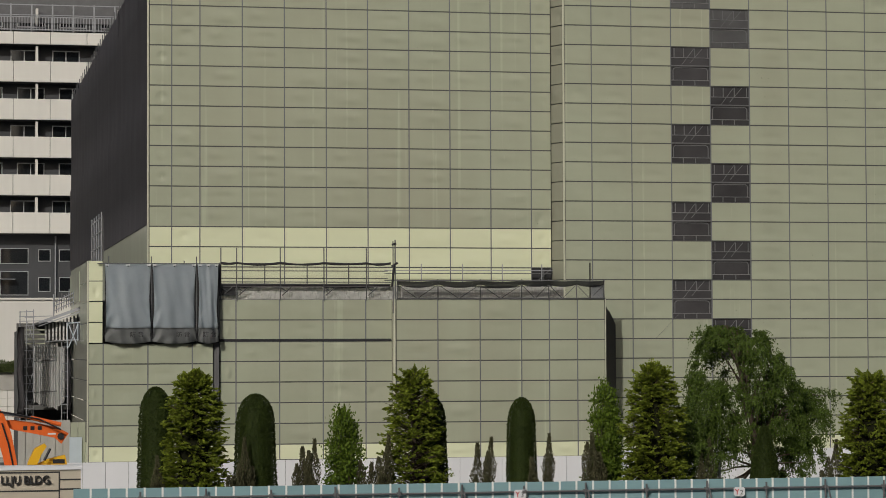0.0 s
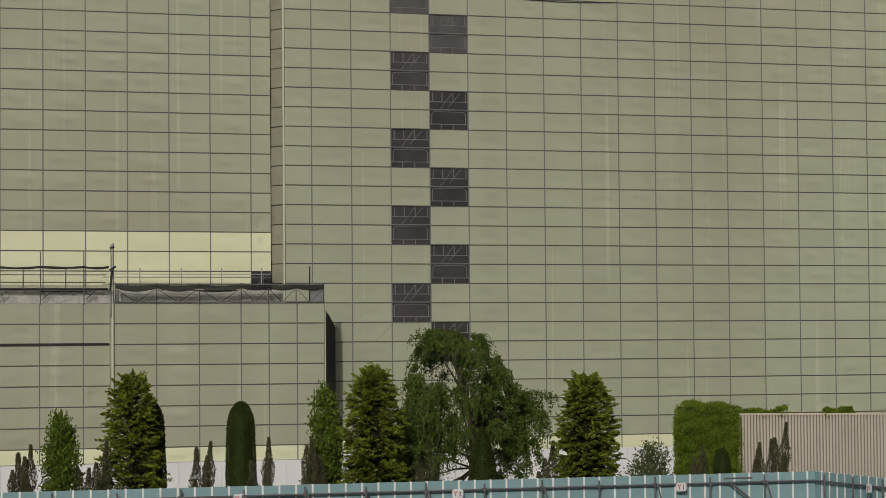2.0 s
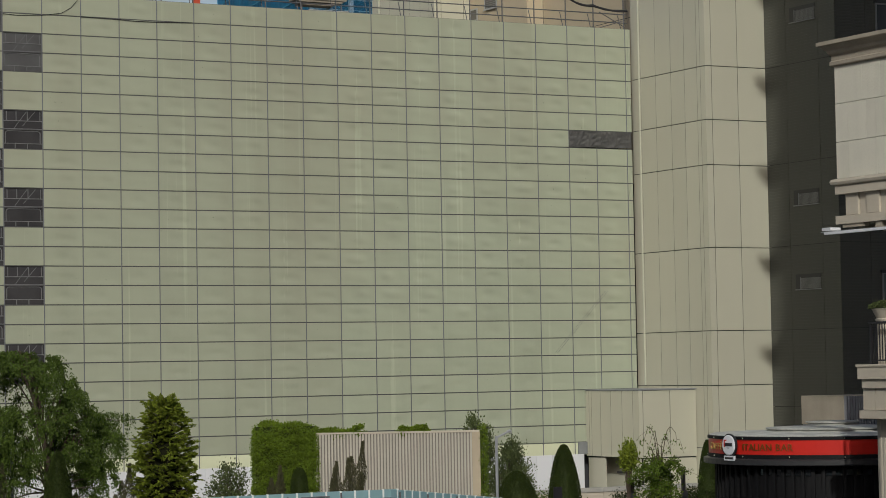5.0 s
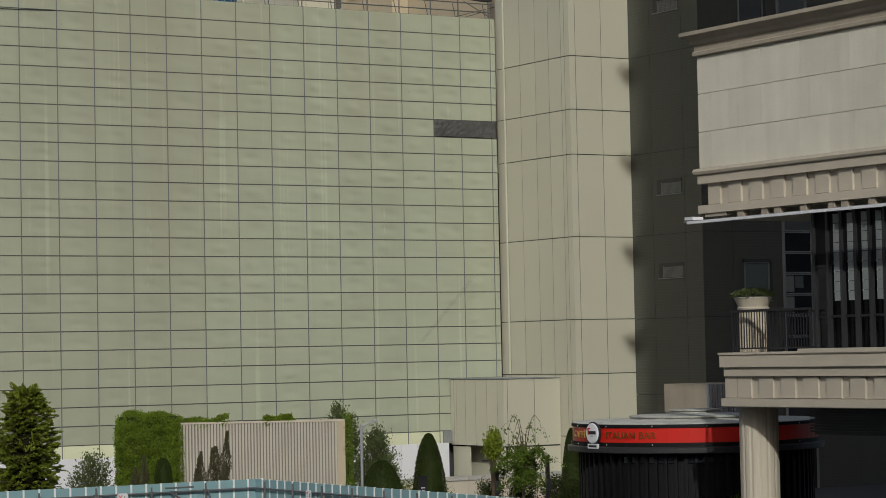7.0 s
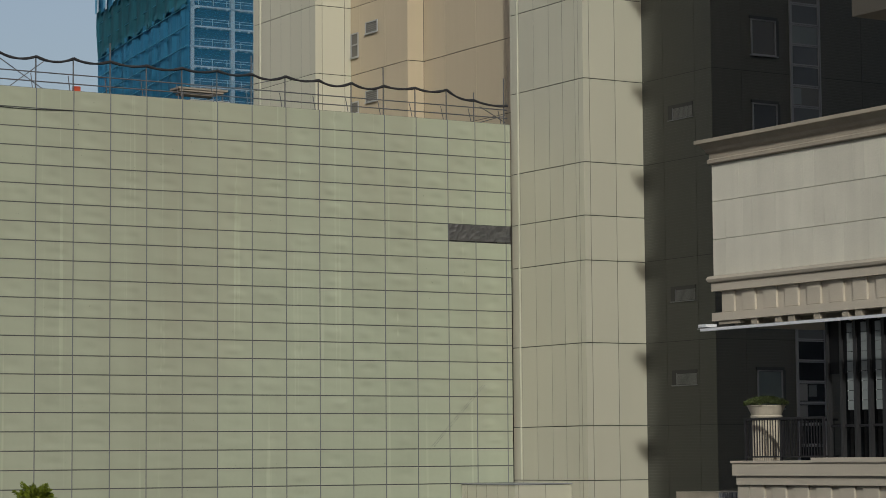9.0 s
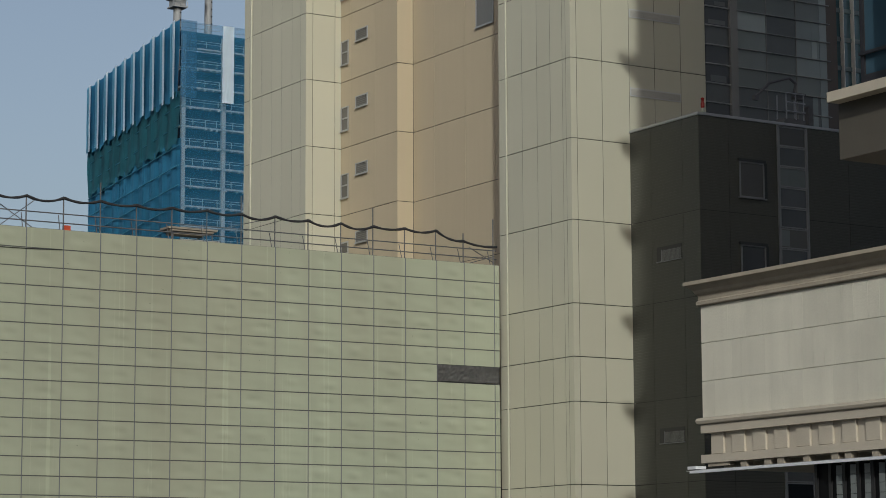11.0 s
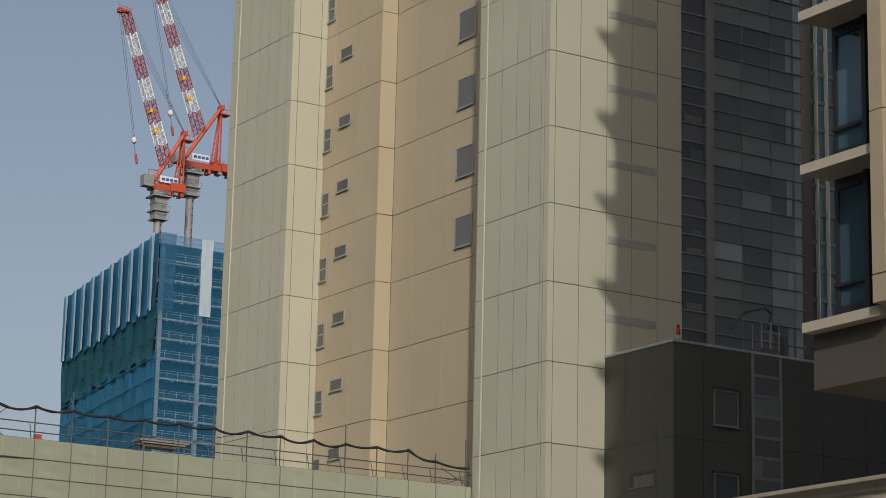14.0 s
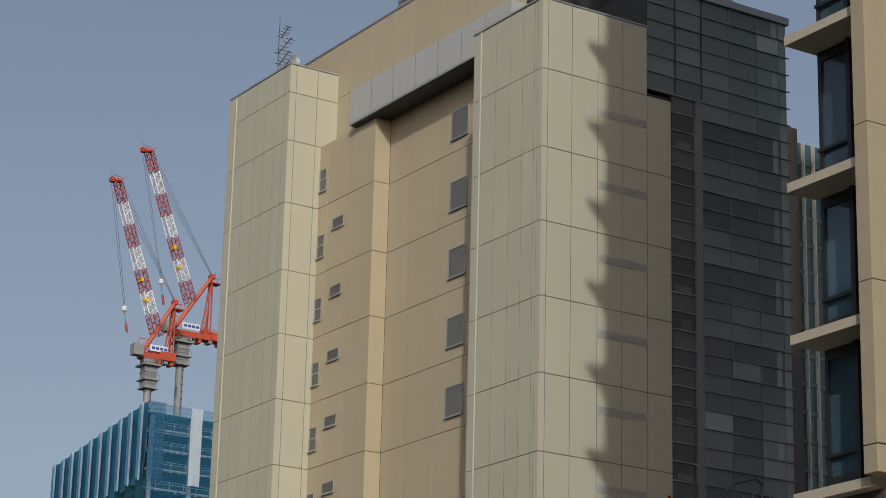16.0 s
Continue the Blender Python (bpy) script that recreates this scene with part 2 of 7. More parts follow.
def slack_panel(bm, w, h, rng, x=0, z=0, y=0, t=0.035, sag=0.034):
    """A stretched sheet facing -y that bellies between its ties, some with a dimple, with turned edges."""
    nx, nz = (14, 10) if w < 3 else (24, 4)
    belly, tilt, ph = rng.uniform(-0.4, 0.4) * sag, rng.uniform(-0.22, 0.22) * sag, rng.uniform(0, 6.28)
    cu, cv, ru, rv = rng.uniform(0.3, 0.7), rng.uniform(0.4, 0.62), rng.uniform(0.17, 0.26), rng.uniform(0.19, 0.27)
    dent = rng.choice((0, 0, 1, -1)) * rng.uniform(0.7, 1.5) * sag

    def rise(u):
        q = min(1.0, min(u, 1 - u) / 0.30)
        return q * q * (3 - 2 * q)

    g = []
    for j in range(nz + 1):
        row = []
        for i in range(nx + 1):
            u, v = i / nx, j / nz
            d = rise(u) * rise(v) * (belly + tilt * math.sin(6.28 * v + 2 * u + ph))
            d += dent * math.exp(-((u - cu) / ru) ** 2 - ((v - cv) / rv) ** 2) * rise(u) * rise(v)
            row.append(bm.verts.new((x + u * w, y + d, z + v * h)))
        g.append(row)
    for j in range(nz):
        for i in range(nx):
            bm.faces.new((g[j][i], g[j][i + 1], g[j + 1][i + 1], g[j + 1][i])).smooth = True
    c = ((x, z), (x + w, z), (x + w, z + h), (x, z + h))
    for k in range(4):
        (a, b), (p, q) = c[k], c[(k + 1) % 4]
        bm.faces.new([bm.verts.new(v) for v in ((a, y + t, b), (p, y + t, q), (p, y, q), (a, y, b))])


def lettering(body, size, depth=0.01):
    """Letters as a bmesh in the x-z plane, facing -y."""
    cu = bpy.data.curves.new("letters", "FONT")
    cu.body, cu.size, cu.extrude, cu.resolution_u = body, size, depth, 3
    ob = bpy.data.objects.new("letters", cu)
    scene.collection.objects.link(ob)
    me = bpy.data.meshes.new_from_object(ob.evaluated_get(bpy.context.evaluated_depsgraph_get()))
    bpy.data.objects.remove(ob)
    bm = bmesh.new()
    bm.from_mesh(me)
    bpy.data.meshes.remove(me)
    bmesh.ops.rotate(bm, verts=bm.verts, cent=(0, 0, 0), matrix=Matrix.Rotation(math.pi / 2, 3, "X"))
    return bm


# ---- ground ----
g = bmesh.new()
box(g, -1500, 1500, -600, 1600, -0.4, 0.0)
tagged(part("ground", g, ASPHALT), "dark asphalt ground of the city block", "ground", kind="structure")


# ---- sheeted scaffold walls ----
def brace_shape(w, h):
    """The scaffold frame that shows through a clear panel two rows high."""
    bm = bmesh.new()
    y, r = 0.055, 0.02
    segs = [((0, y, h * 0.73), (w, y, h * 0.73)), ((0, y, h * 0.13), (w, y, h * 0.13)), ((0, y, h * 0.52), (w, y, h * 0.52))]
    segs += [((w * u, y, h * 0.73), (w * u, y, h * 0.98)) for u in (0.08, 0.33, 0.62, 0.95)]
    segs += [((w * u, y, 0), (w * u, y, h * 0.13)) for u in (0.3, 0.62)]
    lo, hi, a, b, c = h * 0.13, h * 0.46, w * 0.05, w * 0.95, 0.1
    ring = [(a, lo), (a, hi - c), (a + c * 0.3, hi - c * 0.3), (a + c, hi), (b - c, hi), (b - c * 0.3, hi - c * 0.3), (b, hi - c), (b, lo)]
    segs += [((p[0], y, p[1]), (q[0], y, q[1])) for p, q in zip(ring, ring[1:])]
    segs += [((w * 0.25, y + 0.02, h * 0.5), (w * 0.6, y + 0.02, h * 0.98)), ((w * 0.5, y + 0.02, h * 0.6), (w * 0.82, y + 0.02, h * 0.98))]
    for p, q in segs:
        rod(bm, p, q, r, 5)
    return bm


CLEAR = surface("clear dark panel", (0.056, 0.054, 0.057), var=0.45, scale=0.7, rough=0.2, bump=0.12, grain=1.2, rand=0.12, spec=0.8)
CLEAR_PALER = surface("paler clear panel", (0.092, 0.092, 0.095), var=0.55, scale=0.8, rough=0.3, bump=0.2, grain=1.2, rand=0.2, spec=0.6)
BRACE = surface("scaffold frame behind film", (0.15, 0.15, 0.155), var=0.15, rough=0.7)


def sheet_wall(name, label, y, xs, zs, material, holes=(), clear=(), rest_from=None, seed=1):
    """Soundproof sheets stretched cell by cell over a scaffold, facing -y. holes: (column, row) left open."""
    rng = random.Random(seed)
    w = thing(name, label, "scaffold wall")
    b = bmesh.new()
    holes = set(holes)
    for i in range(len(xs) - 1):
        run = []
        for j in [j for j in range(len(zs) - 1) if (i, j) not in holes] + [None]:
            if run and (j is None or j != run[-1] + 1):
                box(b, xs[i], xs[i + 1], y + 0.07, y + 0.12, zs[run[0]], zs[run[-1] + 1])
                run = []
            if j is not None:
                run.append(j)
    part("backing", b, BACKING, w)
    kinds = {}
    rest = bmesh.new()
    gap = 0.05
    taken = set(holes)
    for i, j in clear:
        cw, ch = xs[i + 1] - xs[i] - gap, zs[j + 2] - zs[j] - gap
        taken |= {(i, j), (i, j + 1)}
        bm = bmesh.new()
        box(bm, 0, cw, 0.06, 0.068, 0, ch)
        p = part("clear_panel", bm, CLEAR_PALER if j > 19 else CLEAR, w, "paler see-through panel" if j > 19 else "dark see-through panel")
        p.location = (xs[i] + gap / 2, y - 0.01, zs[j] + gap / 2)
        part("brace", brace_shape(cw, ch), BRACE, p)
    for i in range(len(xs) - 1):
        for j in range(len(zs) - 1):
            if (i, j) in taken:
                continue
            cw, ch = xs[i + 1] - xs[i] - gap, zs[j + 1] - zs[j] - 0.048
            mat = material(i, j) if callable(material) else material
            if rest_from is not None and i >= rest_from and mat is not CREAM:
                slack_panel(rest, cw, ch, rng, xs[i] + gap / 2, zs[j] + gap / 2, y)
                continue
            key = (round(cw, 2), round(ch, 2), mat.name, rng.randrange(9))
            if key not in kinds:
                bm = bmesh.new()
                slack_panel(bm, cw, ch, rng)
                kinds[key] = mesh_of("panel", bm, mat)
            piece("panel", kinds[key], w, xs[i] + gap / 2, y, zs[j] + gap / 2)
    if rest_from is not None:
        tagged(part("panels", rest, SHEET_REST, w), kind="stuff")
    else:
        rest.free()
    for i in range(1, len(xs) - 1):
        lows = [zs[j] for j in range(len(zs) - 1) if (i, j) not in holes or (i - 1, j) not in holes]
        part("upright", boxes((xs[i] - 0.024, xs[i] + 0.024, y + 0.004, y + 0.05, lows[0], zs[-1])), UPRIGHT, w)
    for j in range(1, len(zs) - 1):
        part("ledger", boxes((xs[0], xs[-1], y + 0.006, y + 0.045, zs[j] - 0.014, zs[j] + 0.016)), LEDGER, w)
    return w


def steps(first, pitch, count):
    return [first + pitch * k for k in range(count)]


def corner_post(parent, x, y, z0, z1, size=0.06):
    part("corner_strip", boxes((x - size / 2, x + size / 2, y - 0.03, y + size, z0, z1)), POST_WHITE, parent, "pale vertical corner strip")


B_Y, A_Y, C_Y, CM_Y = 100.48, 101.30, 98.0, 98.30
B_X = [26.50] + steps(27.71, 1.8, 20) + [63.52, 65.3, 65.62]
B_Z = [2.36, 2.99] + steps(3.84, 0.85, 23) + [23.47]
pairs = [(3, j) for j in (7, 11, 15, 19, 23)] + [(4, j) for j in (5, 9, 13, 17, 21)]
dark_strip = [(20, 18), (21, 18), (22, 18)]
wall_b = sheet_wall("scaffold_wall", "green-beige soundproof sheets on a tall scaffold, chequered with clear panels", B_Y, B_X, B_Z,
                    lambda i, j: CREAM if j < 1 else SHEET, holes=dark_strip, clear=pairs, rest_from=13, seed=3)
corner_post(wall_b, 26.46, B_Y, 2.4, 23.47)
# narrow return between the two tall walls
# Darker sheet colour that holds the shade on this return
RETURN_SHADED = weathered_glint_sheet("return sheet with shade in colour", (0.235, 0.238, 0.185), (0.22, 0.22, 0.17), rand=0.04)
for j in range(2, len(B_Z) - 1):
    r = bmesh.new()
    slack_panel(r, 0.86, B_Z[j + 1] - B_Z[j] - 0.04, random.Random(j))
    p = part("return_panel", r, CREAM if B_Z[j] < 9.5 else RETURN_SHADED, wall_b)
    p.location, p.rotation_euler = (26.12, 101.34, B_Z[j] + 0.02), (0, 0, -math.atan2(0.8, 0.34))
# thin rods that stand for shadow lines of ropes across the sheets
for a, b in (((63.92, 10.36), (60.95, 7.33)), ((63.80, 10.38), (60.85, 7.36)), ((30.52, 7.25), (31.58, 8.3))):
    part("rope", rods([((a[0], B_Y - 0.06, a[1]), (b[0], B_Y - 0.05, b[1]))], 0.006, 4), UPRIGHT, wall_b)
# loose hem of the top sheets
for line, r in (([(33.13, -0.06), (33.8, -0.10), (34.95, -0.03), (35.8, 0.10), (36.25, 0.36), (36.57, 0.74)], 0.013),
                ([(36.7, 0.0), (37.4, -0.02), (38.5, -0.04), (39.2, -0.07), (40.3, -0.06), (42.0, 0.0)], 0.016)):
    pts = [(x, B_Y - 0.03, 22.54 + dz) for x, dz in line]
    part("loose_hem", rods(list(zip(pts, pts[1:])), r, 6), MESH_ROLL, wall_b, "dark loose sheet hem")
# creased charcoal strip
s = bmesh.new()
rng = random.Random(4)
grid = [[s.verts.new((61.93 + 3.62 * i / 26, B_Y - 0.02 - 0.05 * rng.random() * (0 < i < 26), 17.48 + 0.80 * j / 6)) for i in range(27)] for j in range(7)]
for j in range(6):
    for i in range(26):
        s.faces.new((grid[j][i], grid[j][i + 1], grid[j + 1][i + 1], grid[j + 1][i]))
bmesh.ops.extrude_face_region(s, geom=list(s.faces))
strip = part("covering_strip", s, STRIP_GREY, wall_b, "creased grey plastic strip")
A_X = [8.66, 9.61] + steps(10.8, 1.8, 9) + [26.1]
A_Z = [9.5, 10.32, 11.17] + steps(12.02, 0.851, 13) + [23.1, 23.47]
wall_a = sheet_wall("scaffold_wall", "olive soundproof sheets over two cream rows on a scaffold", A_Y, A_X, A_Z, lambda i, j: CREAM if j < 3 else SHEET, holes=[(10, 0)], seed=5)
corner_post(wall_a, 8.61, A_Y, 9.5, 23.47)
C_X = [18.58, 20.35, 22.15, 23.93, 25.13, 26.35, 27.55]
C_Z = [2.30] + steps(2.94, 0.85, 8)
wall_c = sheet_wall("scaffold_wall", "olive soundproof sheets of the low front scaffold", C_Y, C_X, C_Z, lambda i, j: CREAM if j < 1 else SHEET, seed=7)
corner_post(wall_c, 18.52, C_Y, 2.3, 8.9)
corner_post(wall_c, 27.57, C_Y, 2.3, 8.9, 0.03)
# Dark sheet added in the outline of the shadow this corner casts
corner_shadow = bmesh.new()
edge = [(27.63, 98.10, 8.62), (27.80, 98.45, 8.45), (27.98, 98.82, 8.40), (28.34, 99.58, 8.12), (28.66, 100.26, 7.85)]
for (xa, ya, za), (xb, yb, zb) in zip(edge, edge[1:]):
    corner_shadow.faces.new([corner_shadow.verts.new(v) for v in ((xa, ya, 2.4), (xb, yb, 2.4), (xb, yb, zb), (xa, ya, za))])
bmesh.ops.solidify(corner_shadow, geom=list(corner_shadow.faces), thickness=0.02)
part("shaded_mesh", corner_shadow, MESH_DARK, wall_c, "added dark sheet shaped as the corner's cast shadow")
part("return_wall", boxes((27.56, 27.62, 98.06, 100.44, 2.3, 8.85)), SHEET, wall_c)
CM_X = [11.27, 11.96, 13.76, 15.57, 17.36, 18.48]
wall_m = sheet_wall("scaffold_wall", "olive soundproof sheets of the middle front scaffold with a black band", CM_Y, CM_X, C_Z, lambda i, j: CREAM if j < 1 else SHEET, seed=8)
part("black_band", boxes((11.2, 18.42, CM_Y - 0.03, CM_Y + 0.0, 7.15, 7.26)), MESH_ROLL, wall_m)
CL_X = [5.95, 6.54, 8.34, 10.14, 11.0]
CL_Z = [2.30] + steps(2.94, 0.83, 6)
wall_l = sheet_wall("scaffold_wall", "olive soundproof sheets of the low corner scaffold", C_Y, CL_X, CL_Z, lambda i, j: CREAM if j < 1 else SHEET, seed=9)
corner_post(wall_l, 5.92, C_Y, 2.3, 10.43)
part("gap_post", boxes((11.02, 11.24, C_Y + 0.1, C_Y + 0.2, 2.3, 7.1)), PIPE_DARK, wall_l)
for z0, z1 in ((7.1, 7.93), (7.95, 8.77), (8.79, 9.6), (9.62, 10.43)):
    r = bmesh.new()
    slack_panel(r, 0.54, z1 - z0 - 0.02, random.Random(int(z0 * 10)))
    p = part("panel", r, CREAM, wall_l)
    p.location = (5.97, C_Y, z0 + 0.02)
# Darker copy of the sheet; the side's shade is put into its colour
SHEET_SHADED = surface("sheet with side shade in colour", (0.20, 0.20, 0.165), var=0.12, scale=0.8, rough=0.6, streak=0.06)
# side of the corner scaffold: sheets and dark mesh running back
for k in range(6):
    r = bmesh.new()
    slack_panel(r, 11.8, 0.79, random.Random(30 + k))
    p = part("side_sheet", r, SHEET_SHADED if k else CREAM, wall_l)
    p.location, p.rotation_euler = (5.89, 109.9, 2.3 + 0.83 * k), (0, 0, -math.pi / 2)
part("side_mesh", boxes((5.84, 5.9, 109.95, 116.7, 2.9, 7.2)), MESH_DARK, wall_l, "dark mesh sheet")
for k in range(4):
    r = bmesh.new()
    slack_panel(r, 4.9, 0.79, random.Random(40 + k))
    p = part("side_sheet", r, SHEET, wall_l)
    p.location, p.rotation_euler = (5.89, 103.0, 7.1 + 0.83 * k), (0, 0, -math.pi / 2)
r = boxes((5.86, 5.92, 103.0, 110.3, 8.9, 10.2))
part("side_sheet", r, SHEET, wall_l)

# building shells under demolition, behind the sheets
shell = thing("building_shell", "dark concrete shell behind the sheeted scaffold", "building")
part("body", boxes((8.8, 26.0, 101.6, 161, 0, 23.2)), SHADE_WALL, shell)
side = bmesh.new()
rng = random.Random(12)
n_y, cut = 60, 17.45
cols = []
for i in range(n_y + 1):
    yy = 101.4 + (161.3 - 101.4) * i / n_y
    top = 23.45 + rng.uniform(-0.12, 0.06)
    cols.append([side.verts.new((8.62 + 0.05 * math.sin(i * 2.1) * rng.random() - (0.05 if z < cut else 0), yy, z)) for z in (12.1, 14, 16, cut - 0.05, cut, 19.5, 21.5, top)])
for a, b in zip(cols, cols[1:]):
    for k in range(7):
        side.faces.new((a[k + 1], a[k], b[k], b[k + 1])).smooth = True
bmesh.ops.solidify(side, geom=list(side.faces), thickness=0.03)
part("side_mesh", side, MESH_DARK, shell, "dark grey mesh sheet with a seam")
part("side_sheet", boxes((8.6, 8.66, 101.4, 161, 8.9, 12.08)), SHEET, shell)
for k in range(34):
    yy = 102 + 1.8 * k
    part("post_top", rods([((8.66, yy, 23.2), (8.66, yy, 23.9))], 0.03, 5), PIPE_DARK, shell)
part("opening", boxes((8.54, 8.6, 128.6, 137.5, 11.6, 14.0)), BACKING, shell)
lad = rods([((8.5, 129 + 2 * k, 11.4), (8.5, 129 + 2 * k, 14.2)) for k in range(5)] + [((8.5, 128.8, z), (8.5, 137.4, z)) for z in (11.6, 12.4, 13.2, 13.9)], 0.035)
part("inner_scaffold", lad, PIPE, shell)
shell2 = thing("building_shell", "dark concrete shell behind the tall chequered scaffold", "building")
part("body", boxes((26.7, 65.1, 101.0, 130, 0, 23.1)), SHADE_WALL, shell2)
shell3 = thing("building_shell", "low concrete annexe with a chipped pale parapet", "building")
part("body", boxes((6.1, 27.3, 98.75, 100.9, 0, 8.85)), SHADE_WALL, shell3)
par = bmesh.new()
rng = random.Random(6)
rows_ = []
for j in range(9):
    rows_.append([par.verts.new((11.3 + (25.9 - 11.3) * i / 360, 98.56 + rng.choice((0, 0, 0, 0.01, 0.05)) * rng.random() + 0.015 * math.sin(i * 0.31), 8.82 + 0.077 * j + (rng.uniform(-0.02, 0.02) if 0 < j else 0) - (0.09 * max(0, math.sin(i * 0.053 + 1.2 * math.sin(i * 0.017))) if j == 8 else 0))) for i in range(361)])
for j in range(8):
    for i in range(360):
        par.faces.new((rows_[j][i], rows_[j][i + 1], rows_[j + 1][i + 1], rows_[j + 1][i]))
bmesh.ops.solidify(par, geom=list(par.faces), thickness=-0.15)
part("parapet", par, RUBBLE, shell3, "chipped pale concrete parapet")
# Black plate that stands for the shade inside the opening
part("roof_opening", boxes((25.2, 26.05, 101.18, 101.28, 9.5, 10.33)), MESH_ROLL, shell)
fr = rods([((25.2, 101.15, 9.55), (26.05, 101.15, 10.3)), ((25.7, 101.15, 9.6), (25.7, 101.15, 10.25))], 0.02)
part("opening_brace", fr, PIPE_DARK, shell)


# white hoarding at the foot
def hoarding(label, x0, x1, y, z1):
    h = thing("hoarding", label, "hoarding")
    n = max(1, round((x1 - x0) / 0.9))
    w = (x1 - x0) / n
    bm = bmesh.new()
    raised_panel(bm, w - 0.012, z1, 0.05, 0.01)
    me = mesh_of("panel", bm, HOARD)
    for k in range(n):
        piece("panel", me, h, x0 + k * w, y, 0)
    part("rail", boxes((x0, x1, y + 0.06, y + 0.12, z1 - 0.4, z1 - 0.32), (x0, x1, y + 0.06, y + 0.12, 0.4, 0.48)), PIPE, h)


hoarding("white steel hoarding along the foot of the low scaffold", 3.9, 27.6, 97.75, 2.32)
hoarding("white steel hoarding along the foot of the tall scaffold", 27.7, 62.2, 100.1, 2.42)
blue = thing("hoarding", "small grey steel panel beside the annexe", "hoarding")
part("panel", boxes((61.95, 62.45, 100.2, 100.28, 2.42, 3.0)), TARP_HEM, blue)

# tarpaulins over the corner
for k, (x0, x1) in enumerate(((6.58, 8.46), (8.50, 10.28), (10.33, 11.2))):
    t_ = thing("tarpaulin", "grey-blue tarpaulin with a dark hem hung over the scaffold", "tarpaulin", "tarpaulins on the scaffold")
    rng = random.Random(50 + k)
    ph = [rng.uniform(0, 6) for _ in range(6)]

    def cloth(z0, z1, nz, off):
        bm = bmesh.new()
        nx = 44
        vs = []
        for j in range(nz + 1):
            v = j / nz
            z = z0 + (z1 - z0) * v
            hang = max(0.0, 10.35 - z) / 3.25
            row = []
            for i in range(nx + 1):
                u = i / nx
                arc = (2 * u - 1) ** 2
                bul = 0.16 * math.sin(math.pi * u) * math.sin(math.pi * min(1, hang * 0.85)) * hang
                smile = 0.07 * max(0.0, hang - 0.35) * math.sin(24 * (hang - 0.33 * arc) + ph[0]) * (0.35 + arc)
                fold = smile + 0.028 * math.sin(11 * u + 2 * hang + ph[1]) + 0.016 * math.sin(23 * u - 6 * hang + ph[5]) + 0.05 * hang ** 4 * math.sin(16 * u + ph[2]) + 0.05 * arc ** 3 * math.sin(7 * hang + ph[4])
                sag = -0.05 * math.sin(math.pi * u) * hang * hang + 0.05 * arc * hang ** 3
                row.append(bm.verts.new((x0 + (x1 - x0) * u + 0.07 * (0.5 - u) * 2 * math.sin(math.pi * min(1, hang)) * (abs(u - 0.5) * 2) ** 3 + 0.02 * hang * math.sin(7 * v + ph[3]), 97.885 - 0.07 * min(1, 4 * hang) - bul - fold * min(1, 3 * hang) - off, z + sag * (j < nz))))
            vs.append(row)
        for j in range(nz):
            for i in range(nx):
                bm.faces.new((vs[j][i], vs[j][i + 1], vs[j + 1][i + 1], vs[j + 1][i])).smooth = True
        bmesh.ops.solidify(bm, geom=list(bm.faces), thickness=-0.012)
        return bm

    for x in (x0 + 0.1, (x0 + x1) / 2, x1 - 0.1):
        part("tie_tag", boxes((x - 0.07, x + 0.07, 97.79, 97.80, 10.24, 10.30)), HOARD, t_)
        part("tie", rods([((x, 97.80, 10.2), (x, 97.90, 10.34))], 0.02, 5), BLACK_METAL, t_)
    part("cloth", cloth(7.70, 10.35, 24, 0), TARP, t_)
    part("hem", cloth(7.12, 7.72, 8, 0.004), TARP_HEM, t_, "doubled grey hem with printed characters")
    m = lettering("防 音", 0.25, 0.006)
    p = part("printing", m, BLACK_METAL, t_)
    p.location = (x0 + (x1 - x0) * (0.2 if x1 - x0 < 1 else 0.52), 97.44, 7.36)
tr = thing("scaffold_rail", "thin grey pipe rail above the tarpaulins", "railing")
# Black sheet added behind so the gaps between cloths look shaded
part("rear_net", boxes((6.6, 11.22, 97.93, 97.96, 7.15, 10.3)), MESH_ROLL, tr, "black backing added to darken the tarpaulin gaps")
part("pipe", rods([((6.3, 97.9, 10.33), (11.3, 97.9, 10.33))], 0.025), PIPE_DARK, tr)
for x in (6.75, 8.47, 9.8, 10.3):
    part("stub", rods([((x, 97.92, 7.18), (x, 97.92, 10.62 if x != 9.8 else 10.45))], 0.022), PIPE_DARK, tr)
    part("bracket", rods([((x, 97.9, 7.2), (x, 98.06, 7.2))], 0.03, 6), PIPE_DARK, tr)


def swag(bm, pts, sag, r, rng, n=8):
    """A rolled net drooping from point to point."""
    path = []
    for a, b in zip(pts, pts[1:]):
        dip = sag * rng.uniform(0.6, 1.4)
        for k in range(n):
            u = k / n
            p = Vector(a).lerp(Vector(b), u)
            p.z -= dip * 4 * u * (1 - u)
            path.append(p)
    path.append(Vector(pts[-1]))
    thick = [r * (1 + 0.22 * math.sin(0.9 * k) * math.sin(0.37 * k + 1)) for k in range(len(path))]
    for k in range(len(path) - 1):
        rod(bm, path[k], path[k + 1], thick[k], 7, thick[k + 1])


# railing over the middle part
rl = thing("scaffold_rail", "weathered pipe railing with rolled black mesh over the low roof", "railing")
tall = [11.33, 11.98, 13.78, 15.6, 17.38]
for x in tall:
    part("post", rods([((x, 98.22, 8.84), (x, 98.22, 11.0))], 0.024), PIPE_DARK, rl)
for x in (13.23, 15.0, 16.75):
    part("post", rods([((x, 98.9, 9.3), (x, 98.9, 10.4))], 0.024), PIPE_DARK, rl)
